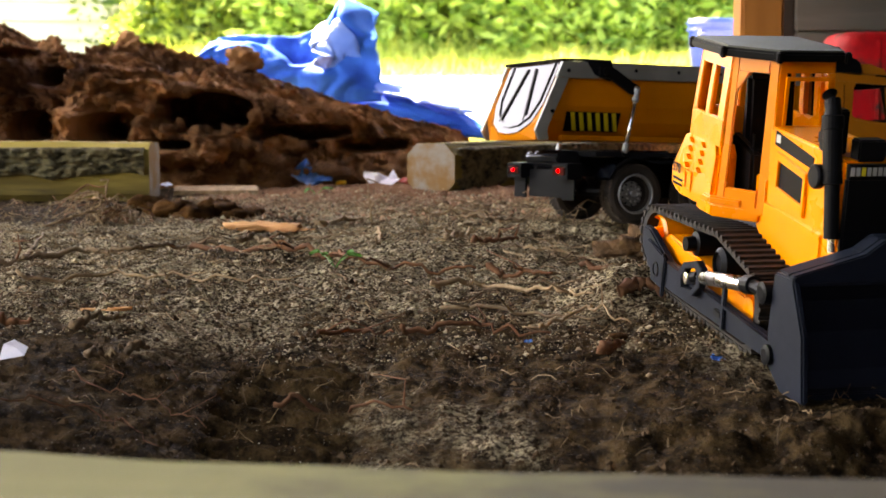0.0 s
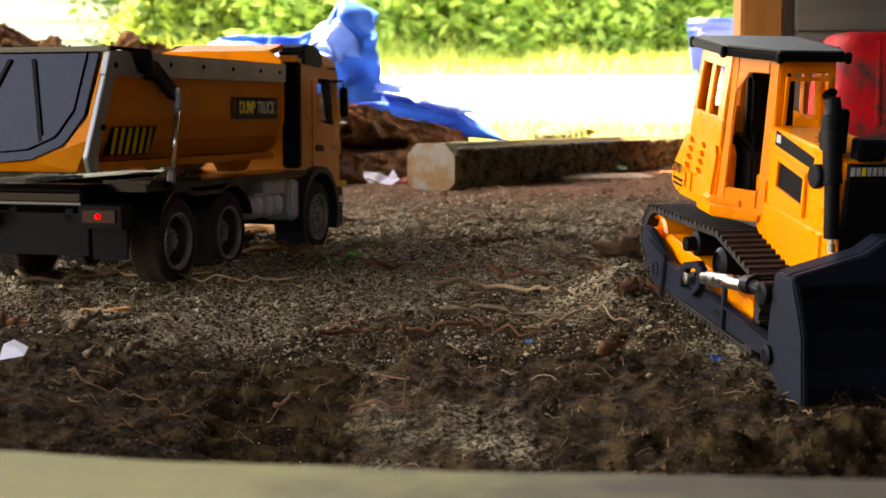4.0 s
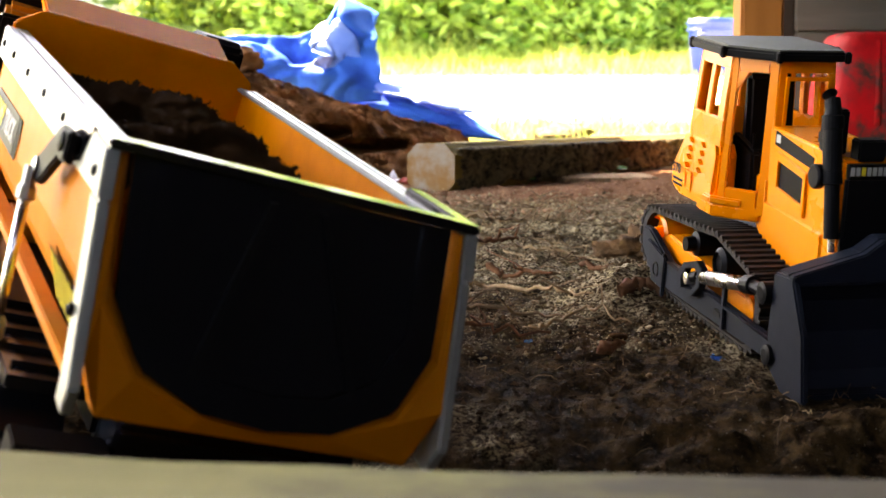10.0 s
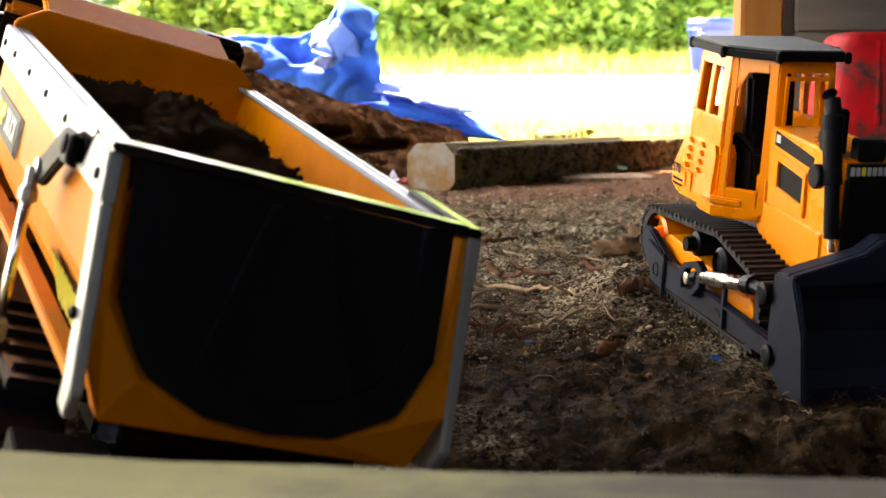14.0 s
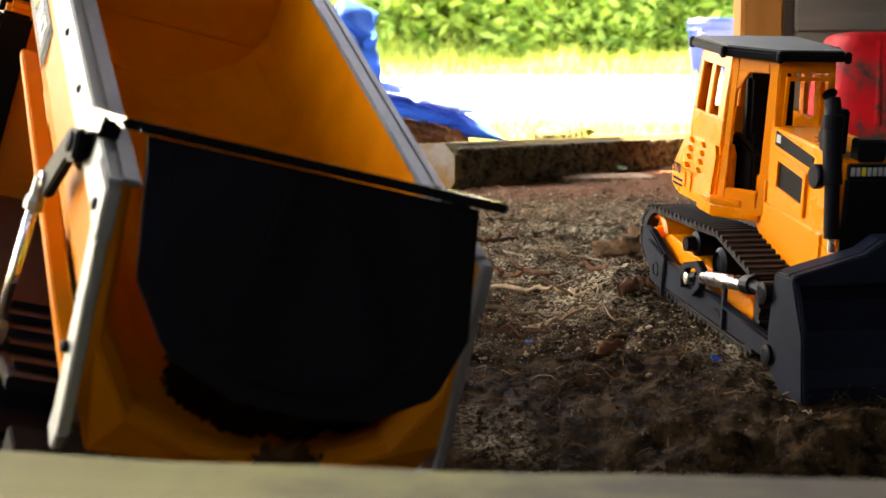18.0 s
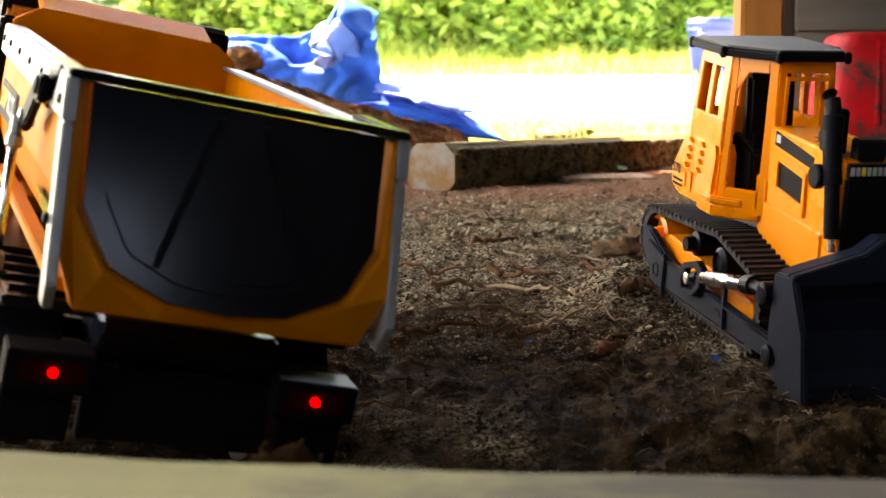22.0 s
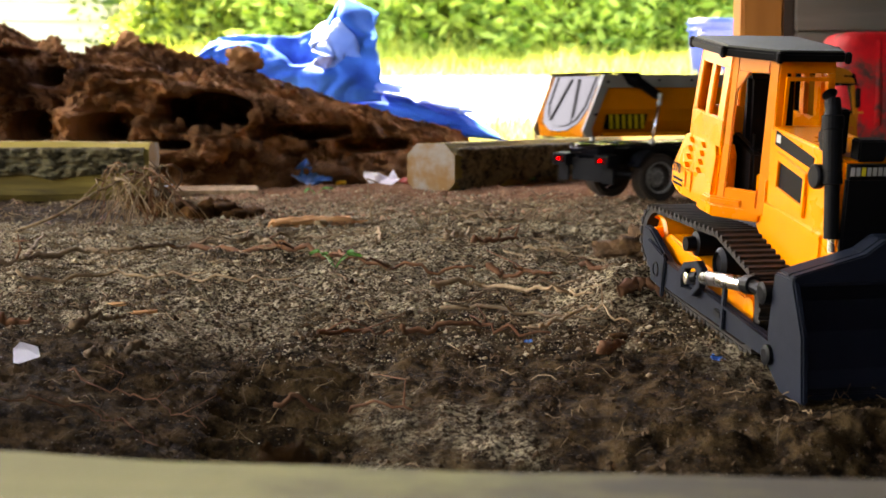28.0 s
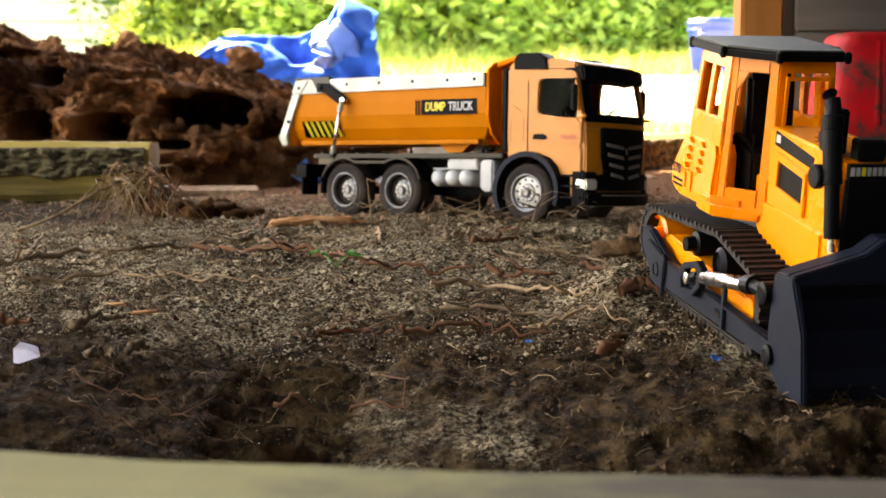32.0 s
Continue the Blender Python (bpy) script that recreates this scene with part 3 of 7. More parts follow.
    bits = [clod("clod", 1.0, M_CLAY, th, 300 + k, 0.8, 0.42, 2, pose(-1.9, 3.3, -0.5)) for k in range(5)]
    for k in range(170):
        px = rnd.uniform(-0.40, -0.08) if k < 120 else rnd.uniform(-0.62, -0.3)
        py = 2.70 + 0.9 * max(0.0, px + 0.42) * rnd.uniform(0.5, 1.0) + rnd.uniform(-0.03, 0.05)
        ob = bits[k] if k < 5 else bits[k % 5].copy()
        if k >= 5:
            scene.collection.objects.link(ob)
        r = rnd.choice((0.005, 0.007, 0.009, 0.012, 0.016))
        hit = np.argmin((V[:, 0] - px) ** 2 + (V[:, 1] - py) ** 2 + 4 * (V[:, 2] < -0.005))
        ob.matrix_basis = pose(px, py, float(V[hit, 2]) + r * 0.3, rnd.uniform(0, 90), 0, rnd.uniform(0, 360)) @ Matrix.Scale(r, 4)
    for px, py, pz, r in ((-0.70, 2.80, 0.13, 0.045), (-0.66, 2.78, 0.165, 0.030), (-0.585, 2.86, 0.145, 0.026), (-0.59, 2.78, 0.125, 0.02), (-0.55, 2.72, 0.09, 0.022), (-0.42, 3.08, 0.245, 0.035),
                          (-0.345, 2.82, 0.06, 0.030), (-0.30, 2.86, 0.07, 0.024), (-0.26, 2.90, 0.05, 0.020), (-0.38, 2.76, 0.03, 0.022), (-0.22, 2.86, 0.02, 0.016), (-0.65, 3.02, 0.275, 0.03), (-0.80, 2.98, 0.262, 0.028)):
        clod("clod", r, M_CLAY, th, rnd.randrange(999), 0.8, 0.5, 4, pose(px, py, pz, rnd.uniform(0, 90), 0, rnd.uniform(0, 360)))
    return th


build_mound()
# the long crumbling ridge that slopes down behind the far timber's end
rp = [Vector(p) for p in ((-0.50, 3.02, 0.200), (-0.41, 3.04, 0.188), (-0.29, 3.10, 0.152), (-0.16, 3.20, 0.114), (-0.03, 3.32, 0.086), (0.06, 3.40, 0.072))]
NS, NR = 240, 60
VV, FF = [], []
for i in range(NS):
    f = i / (NS - 1) * (len(rp) - 1)
    k = min(int(f), len(rp) - 2)
    c = rp[k].lerp(rp[k + 1], f - k)
    for j in range(NR):
        a = 2 * math.pi * j / NR
        q = np.array([c.x * 9, math.cos(a) * 1.4, math.sin(a) * 1.4])
        r = 0.052 * (1.15 - 0.45 * i / NS) * (1 + 0.34 * float(fbm(q[0] * 1.3, q[1], q[2], 5, 71, 0.68)) + 0.16 * abs(float(fbm(c.x * 40, math.cos(a) * 1.2, math.sin(a) * 3.0, 3, 75, 0.6))))
        # the crest is worn flat, the underside hangs over
        up = math.sin(a)
        VV.append((c.x, c.y + math.cos(a) * r, c.z + (min(up, 0.62) if up > 0 else up * 1.15) * r * 0.9))
for i in range(NS - 1):
    for j in range(NR):
        FF.append((i * NR + j, i * NR + (j + 1) % NR, (i + 1) * NR + (j + 1) % NR, (i + 1) * NR + j))
tagged(mesh_part("soil_ridge", VV, FF, M_CLAY), "crumbling ridge of tan and brown clay soil", "soil ridge")


# ---------------------------------------------------------------- tarpaulin
def build_tarp():
    """A crumpled sheet thrown over the back of the mound, with a standing fold and a trailing tail."""
    th = thing("tarpaulin", "crumpled blue tarpaulin thrown over the soil heap", "tarpaulin")

    def sheet(name, x0, x1, top, low, yy, seed, material, fold=0.03, freq=7.0, nx=90, nv=46, label=""):
        u, v = np.linspace(0, 1, nx), np.linspace(0, 1, nv)
        U, Vv = np.meshgrid(u, v)
        X = x0 + (x1 - x0) * U
        T, Lw = np.interp(U, *top), np.interp(U, *low)
        Z = Lw + (T - Lw) * Vv
        n1 = fbm(U * freq + 1.5 * Vv, Vv * 1.6, 0, 2, seed, 0.4)
        n2 = np.abs(fbm(U * freq * 2 - Vv * 2, Vv * 3 + U * 3, 0, 2, seed + 3))
        Y = np.interp(U, *yy) + 0.10 * (Vv ** 2) + fold * n1 - fold * 0.45 * n2
        X = X + 0.02 * fbm(U * 4, Vv * 4, 0, 2, seed + 8)
        Z = Z + 0.012 * fbm(U * freq, Vv * 3, 0, 2, seed + 5) * np.clip(Vv * (1 - Vv) * 6, 0, 1)
        P = np.stack([X.ravel(), Y.ravel(), Z.ravel()], 1)
        a = (np.arange(nv - 1)[:, None] * nx + np.arange(nx - 1)[None]).ravel()
        ob = mesh_part(name, P.tolist(), np.stack([a, a + 1, a + nx + 1, a + nx], 1).tolist(), material, th, label=label)
        sol = ob.modifiers.new("thickness", "SOLIDIFY")
        sol.thickness = 0.003
        return ob
    sheet("draped_sheet", -0.60, -0.16, ([0, 0.12, 0.3, 0.55, 0.72, 0.86, 1], [0.250, 0.315, 0.322, 0.318, 0.340, 0.415, 0.375]),
          ([0, 0.2, 0.5, 0.8, 1], [0.235, 0.215, 0.180, 0.160, 0.165]), ([0, 1], [3.40, 3.42]), 81, M_TARP, 0.040, 3.2)
    sheet("upright_fold", -0.30, -0.175, ([0, 0.5, 0.62, 1], [0.335, 0.400, 0.412, 0.335]), ([0, 0.5, 1], [0.25, 0.22, 0.22]), ([0, 1], [3.385, 3.435]), 84, M_TARP_LIT, 0.020, 1.6, 40, 30, "standing fold of the sheet, coloured pale for sunlight")
    sheet("trailing_tail", -0.26, 0.140, ([0, 0.2, 0.5, 0.72, 0.86, 1], [0.245, 0.225, 0.185, 0.165, 0.130, 0.085]), ([0, 0.3, 0.6, 0.85, 1], [0.13, 0.12, 0.095, 0.08, 0.075]),
          ([0, 0.5, 1], [3.40, 3.36, 3.32]), 88, M_TARP, 0.020, 2.0)
    # pale strip along the tail, painted for its sunlit upper edge
    sheet("turned_edge", -0.14, 0.055, ([0, 0.5, 1], [0.215, 0.190, 0.168]), ([0, 0.5, 1], [0.190, 0.165, 0.140]), ([0, 1], [3.36, 3.31]), 92, M_TARP_LIT, 0.010, 2.0, 40, 20, "upper edge of the sheet, coloured pale for sunlight")
    return th


build_tarp()


# ---------------------------------------------------------------- tub, bucket, house
def build_tub():
    th = thing("tub", "scuffed red plastic tub leaning upturned against the board wall", "tub", pose(1.010, 3.22, -0.008, 0, 0, 4))
    prof = []
    for z, w, d in ((0.055, 0.205, 0.13), (0.10, 0.20, 0.125), (0.285, 0.172, 0.10), (0.312, 0.160, 0.088), (0.320, 0.145, 0.075)):
        r = 0.05
        pts = []
        for cxs, cys, a0 in ((1, 1, 0), (-1, 1, 90), (-1, -1, 180), (1, -1, 270)):
            for t in range(5):
                a = radians(a0 + t * 22.5)
                pts.append((cxs * (w - r) + r * math.cos(a), cys * (d - r) + r * math.sin(a), z))
        prof.append(pts)
    bm = bmesh.new()
    R = [[bm.verts.new(p) for p in row] for row in prof]
    for a, b in zip(R, R[1:]):
        for i in range(len(a)):
            bm.faces.new((a[i], a[(i + 1) % len(a)], b[(i + 1) % len(a)], b[i]))
    bm.faces.new(R[-1])
    part("shell", bm, M_RED, th, smooth=True)
    rim = [((x * 1.05), (y * 1.06), z - 0.004) for x, y, z in prof[0]]
    part("rim", tube(rim + [rim[0]], 0.011, 8), M_RED, th, smooth=True)
    for k in range(3):
        x = -0.10 + k * 0.10
        part("rib", tube([(x * 0.9, -0.092, 0.30), (x, -0.121, 0.12)], 0.007, 8), M_RED, th, smooth=True)
    bm = bx((-0.24, -0.17, -0.01), (0.24, 0.15, 0.045))
    tagged(part("timber_block", bm, M_TIMBER, bev=0.006, m=pose(1.06, 3.24, 0, 0, 0, 4)), "dark weathered timber block under the red tub", "timber")
    return th


build_tub()


def build_bucket(x, y, label, tilt, dz):
    th = thing("bucket", label, "bucket", pose(x, y, float(base_height(x, y)) + dz, tilt, 0, 20), "buckets")
    part("body", lathe([(0.115, 0.0), (0.120, 0.004), (0.142, 0.30), (0.142, 0.335), (0.137, 0.335), (0.115, 0.01), (0.01, 0.008)], 36, "z"), M_BUCKET, th, smooth=True)
    for z in (0.300, 0.262):
        part("hoop", lathe([(0.141, z), (0.152, z + 0.003), (0.152, z + 0.014), (0.141, z + 0.017)], 36, "z", closed=True), M_BUCKET, th, smooth=True)
    arc = [(0.147 * math.cos(a), 0.147 * math.sin(a) * 0.4 - 0.11, 0.27 - 0.13 * math.sin(a)) for a in np.linspace(0, math.pi, 13)]
    part("handle", tube(arc, 0.004, 6), M_CHROME, th, "wire handle")
    return th


build_bucket(1.645, 9.0, "light blue plastic bucket standing on the sunlit grass", 0, 0.0)


def build_house():
    th = thing("house", "cream-coloured weatherboard house across the yard", "house", pose(-5.22, 13.6, 0.60, 0, 0, 14))
    part("wall", bx((-3.6, 0, 0), (2.35, 4.5, 2.7)), M_SIDING, th)
    for k in range(15):
        z = 0.02 + k * 0.18
        bm = prism([(0.0, z), (-0.03, z), (-0.008, z + 0.178), (0.0, z + 0.178)], -3.6, 2.35, "y")
        bmesh.ops.rotate(bm, verts=bm.verts, matrix=Matrix.Rotation(radians(90), 3, "Z"))
        bmesh.ops.transform(bm, matrix=Matrix.Diagonal((-1, 1, 1, 1)), verts=bm.verts)
        part("weatherboard", bm, M_SIDING, th)
    part("corner_trim", bx((2.28, -0.045, 0), (2.40, 0.06, 2.7)), M_WHITE, th)
    part("white_panel", bx((-3.0, -0.05, 0.0), (0.72, -0.036, 2.4)), M_WHITE, th, "white-painted panel")
    part("roof", prism([(-0.5, 2.66), (2.25, 4.2), (5.0, 2.66), (5.0, 2.78), (2.25, 4.34), (-0.5, 2.78)], -3.9, 2.7, "x"), M_SHINGLE, th)
    return th


build_house()


# ---------------------------------------------------------------- shrubs and grass outside
def leaves_mesh(name, centres, sizes, material, parent, seed, up=0.2):
    rng = np.random.default_rng(seed)
    n = len(centres)
    a = rng.normal(size=(n, 3))
    a[:, 2] *= 0.6
    a /= np.linalg.norm(a, axis=1, keepdims=True)
    b = rng.normal(size=(n, 3))
    b -= (b * a).sum(1, keepdims=True) * a
    b /= np.linalg.norm(b, axis=1, keepdims=True)
    nr = np.cross(a, b)
    s = np.asarray(sizes)[:, None]
    P = np.stack([centres - a * s, centres + b * s * 0.42 + nr * s * 0.12, centres + a * s, centres - b * s * 0.42 + nr * s * 0.12], 1).reshape(-1, 3)
    k = np.arange(n) * 4
    F = np.concatenate([np.stack([k, k + 1, k + 2], 1), np.stack([k, k + 2, k + 3], 1)])
    return mesh_part(name, P.tolist(), F.tolist(), material, parent, smooth=False)


def build_shrub(x, y, w, h, seed, material, label, flowers=0, count=8000):
    rng = np.random.default_rng(seed)
    z0 = float(base_height(x, y)) if y < 16 else 0.8
    th = thing("shrub", label, "shrub", pose(x, y, z0), "shrubs along the yard")
    clumps = []
    for k in range(34):
        a, r = rng.uniform(0, 2 * np.pi), rng.uniform(0.1, 1) ** 0.6
        zz = rng.uniform(0.05, 1.0)
        env = np.sqrt(max(0.05, 1 - (zz - 0.35) ** 2 * 1.6))
        clumps.append((np.cos(a) * r * w * env * 0.5, np.sin(a) * r * w * env * 0.38, zz * h, rng.uniform(0.10, 0.24) * w))
    for k in range(7):
        c = clumps[k * 3]
        part("stem", tube([(rng.uniform(-0.1, 0.1), rng.uniform(-0.1, 0.1), -0.05), (c[0] * 0.4, c[1] * 0.4, c[2] * 0.5), (c[0], c[1], c[2])], 0.022, 6, r2=0.006), M_BARK, th)
    pick = rng.integers(0, len(clumps), count)
    C = np.array(clumps)[pick]
    d = rng.normal(size=(count, 3))
    d /= np.linalg.norm(d, axis=1, keepdims=True)
    rad = C[:, 3] * rng.uniform(0.35, 1.12, count)
    P = C[:, :3] + d * rad[:, None] * np.array([1, 1, 0.8])
    P[:, 2] = np.abs(P[:, 2])
    low = rng.uniform(0, 1, count) < 0.3
    P[low, 2] *= rng.uniform(0.05, 0.6, low.sum())
    leaves_mesh("crown", P, rng.uniform(0.030, 0.080, count), material, th, seed + 1)
    if flowers:
        Q = P[rng.integers(0, count, flowers)] + rng.normal(size=(flowers, 3)) * 0.01 + np.array([0, -0.05, 0.02])
        leaves_mesh("blossom", Q, rng.uniform(0.04, 0.07, flowers), M_PETAL, th, seed + 2)
    return th


SH = [(-2.02, 11.2, 0.8, 1.1, 1, M_LEAF_D, "dark green shrub with white blossom", 90), (-1.35, 11.0, 1.6, 1.9, 2, M_LEAF_D, "dense dark green shrub by the yard", 0),
      (-0.75, 10.7, 1.7, 1.5, 3, M_LEAF, "sunlit yellow-green leafy shrub beyond the grass", 0), (0.05, 11.1, 1.8, 2.0, 4, M_LEAF, "sunlit yellow-green leafy shrub beyond the grass", 0),
      (0.85, 10.8, 1.6, 1.6, 5, M_LEAF, "sunlit yellow-green leafy shrub beyond the grass", 0), (1.55, 11.2, 1.7, 1.9, 6, M_LEAF, "sunlit yellow-green leafy shrub beyond the grass", 0), (2.4, 10.9, 1.7, 1.6, 7, M_LEAF, "sunlit yellow-green leafy shrub beyond the grass", 0),
      (-1.1, 13.2, 2.4, 3.2, 8, M_LEAF_D, "tall dark green shrub behind the others", 0), (0.4, 13.4, 2.6, 3.4, 9, M_LEAF_D, "tall dark green shrub behind the others", 0), (1.9, 13.3, 2.5, 3.2, 10, M_LEAF_D, "tall dark green shrub behind the others", 0),
      (3.4, 12.5, 2.4, 2.8, 11, M_LEAF_D, "tall dark green shrub behind the others", 0), (-2.6, 14.6, 2.4, 3.0, 12, M_LEAF_D, "tall dark green shrub behind the others", 0),
      (-8.5, 9.0, 2.6, 2.6, 13, M_LEAF, "broad green shrub beside the yard", 0), (-9.5, 4.0, 2.8, 2.4, 14, M_LEAF, "broad green shrub beside the yard", 0)]
for x, y, w, h, seed, mm, lab, fl in SH:
    build_shrub(x, y, w, h, seed, mm, lab, fl)


def build_tall_grass():
    rng = np.random.default_rng(17)
    n = 9000
    x, y = rng.uniform(-2.2, 3.6, n), rng.uniform(9.0, 10.4, n)
    hgt = rng.uniform(0.06, 0.20, n) * (0.6 + 0.5 * (y - 9.0)) * (1 + 0.45 * fbm(x * 2.5, y * 2.5, 0, 2, 3))
    base = np.stack([x, y, base_height(x, y) - 0.01], 1)
    a = rng.uniform(0, 2 * np.pi, n)
    w = rng.uniform(0.004, 0.010, n)
    side = np.stack([np.cos(a) * w, np.sin(a) * w, np.zeros(n)], 1)
    tip = base + np.stack([rng.normal(size=n) * 0.35 * hgt, rng.normal(size=n) * 0.35 * hgt, hgt], 1)
    P = np.stack([base - side, base + side, tip], 1).reshape(-1, 3)
    k = np.arange(n) * 3
    ob = mesh_part("tall_grass", P.tolist(), np.stack([k, k + 1, k + 2], 1).tolist(), M_LIME, smooth=False)
    return tagged(ob, "tall lime-green grass below the shrubs", "grass", kind="stuff")


build_tall_grass()


def build_grass():
    rng = np.random.default_rng(7)
    n = 26000
    y = 3.75 * (10.8 / 3.75) ** rng.uniform(0, 1, n)
    x = rng.uniform(-1, 1, n) * (0.42 * y + 0.4)
    keep = (y < 5.0 + 0.3 * rng.uniform(-1, 1, n)) | (y > 8.6 + 0.3 * rng.uniform(-1, 1, n))
    x, y = x[keep], y[keep]
    n = len(x)
    z = base_height(x, y)
    hgt = rng.uniform(0.02, 0.075, n) * np.clip(1.2 - 0.05 * (y - 3.7), 0.6, 1.2)
    a = rng.uniform(0, 2 * np.pi, n)
    lean = rng.normal(size=(n, 2)) * 0.5 * hgt[:, None]
    w = rng.uniform(0.002, 0.005, n) * (1 + 0.12 * (y - 3.7))
    base = np.stack([x, y, z - 0.004], 1)
    side = np.stack([np.cos(a) * w, np.sin(a) * w, np.zeros(n)], 1)
    tip = base + np.stack([lean[:, 0], lean[:, 1], hgt], 1)
    P = np.stack([base - side, base + side, tip], 1).reshape(-1, 3)
    k = np.arange(n) * 3
    ob = mesh_part("grass", P.tolist(), np.stack([k, k + 1, k + 2], 1).tolist(), M_GRASS, smooth=False)
    return tagged(ob, "short sunlit yellow-green grass of the yard", "grass", kind="stuff")


build_grass()
tagged(clod("soil_hump", 0.085, M_CRUST, seed=15, rough=0.3, squash=0.34, m=pose(0.335, 4.0, 0.075)), "low grey-brown hump of soil behind the timber", "soil hump")

# ---------------------------------------------------------------- the dump truck
# truck space: x forward from midway between the rear axles, y to its left, z up from the soil
AXLES = (-0.0535, 0.0455, 0.259)
WHEEL_R = 0.0362
HINGE = (-0.135, 0.0, 0.103)
PIVOT = (-0.100, 0.0, 0.181)
ARM_END = (-0.0573, 0.161)
ROD_FOOT = (-0.0732, 0.0854)


def gate_edge(z):
    """The slanted plane of the tailgate."""
    return -0.178 + (z - 0.1227) * (0.178 - 0.149) / (0.1907 - 0.1227)


def rear_edge(z):
    """The slanted rear edge of the bed, which kinks inward near the floor."""
    return gate_edge(z) if z > 0.110 else gate_edge(0.110) + (0.110 - z) * 0.5


def narrow(bm):
    """Draws the bed's parts in to its true breadth, narrower towards the floor."""
    for v in bm.verts:
        z = v.co.z
        v.co.y *= 0.958 * (1 - 0.025 * min(1.0, max(0.0, (0.1227 - z) / 0.0245)))


def lug_mesh():
    bm = bx((-0.0012, -0.0052, -0.0014), (0.0012, 0.0052, 0.0014))
    bmesh.ops.recalc_face_normals(bm, faces=bm.faces)
    me = bpy.data.meshes.new("tread_lug")
    bm.to_mesh(me)
    bm.free()
    me.materials.append(M_TYRE)
    return me


LUGS = (lug_mesh(), lug_mesh())


def build_wheel(truck, x, side, front):
    y = side * 0.0665
    bm = lathe([(0.0245, -0.013), (0.031, -0.0142), (0.0350, -0.0125), (WHEEL_R, -0.0095), (WHEEL_R, 0.0095), (0.0350, 0.0125), (0.031, 0.0142), (0.0245, 0.013)],
               48, closed=True, ripple=0.0)
    tyre = part("wheel", bm, M_TYRE, truck, "ribbed black rubber tyre dusted with soil", smooth=False, m=Matrix.Translation((x, y, WHEEL_R)))
    for k in range(48):
        for t, lug in zip((-1, 1), LUGS):
            ob = new("tread_lug", lug)
            ob.parent = tyre
            ob.matrix_basis = Matrix.Rotation(-2 * math.pi * k / 48, 4, "Y") @ Matrix.Translation((WHEEL_R - 0.0004, t * 0.0065, 0)) @ Matrix.Rotation(t * 0.35, 4, "X")
    o = side
    # bright rim ring, dark well and a bolted disc: deep behind, proud in front
    part("rim", lathe([(0.0236, o * 0.0118), (0.0243, o * 0.0142), (0.0232, o * 0.0150), (0.0221, o * 0.0138), (0.0214, o * 0.0095), (0.0222, o * 0.0090)], 40, closed=True), M_RIM, tyre, "silver steel rim", smooth=True)
    deep = 0.0105 if front else 0.0035
    r_disc = 0.0202 if front else 0.0150
    part("well", lathe([(0.0222, o * 0.0100), (0.0200, o * (deep - 0.001)), (0.0150, o * (deep - 0.0012)), (0.0010, o * (deep - 0.0012))], 32, cap=False), M_RIM if front else M_TYRE, tyre, "" if front else "dark wheel well")
    part("disc", lathe([(r_disc, o * (deep - 0.0010)), (r_disc - 0.0008, o * deep), (0.0122, o * (deep + 0.0006)), (0.0112, o * (deep + 0.0024)), (0.0080, o * (deep + 0.0026)), (0.0010, o * (deep + 0.0012))], 36), M_RIM, tyre, "silver wheel disc", smooth=False)
    part("hub", lathe([(0.0062, o * (deep + 0.0012)), (0.0060, o * (deep + 0.0060)), (0.0044, o * (deep + 0.0072)), (0.0036, o * (deep + 0.0060)), (0.0006, o * (deep + 0.0060))], 20), M_RIM, tyre, "silver hub", smooth=False)
    for k in range(10):
        a = 2 * math.pi * (k + 0.5) / 10
        rr = 0.0166 if front else 0.0134
        hr = 0.0017 if front else 0.0012
        part("rim_hole", lathe([(hr, o * (deep - 0.001)), (hr, o * (deep + 0.0007))], 10, at=(rr * math.cos(a), 0, rr * math.sin(a))), M_BLACK, tyre)
    for k in range(10):
        a = 2 * math.pi * k / 10
        part("wheel_nut", lathe([(0.0011, o * (deep + 0.0020)), (0.0011, o * (deep + 0.0042)), (0.0006, o * (deep + 0.0046))], 6, at=(0.0094 * math.cos(a), 0, 0.0094 * math.sin(a))), M_CHROME, tyre)
    return tyre


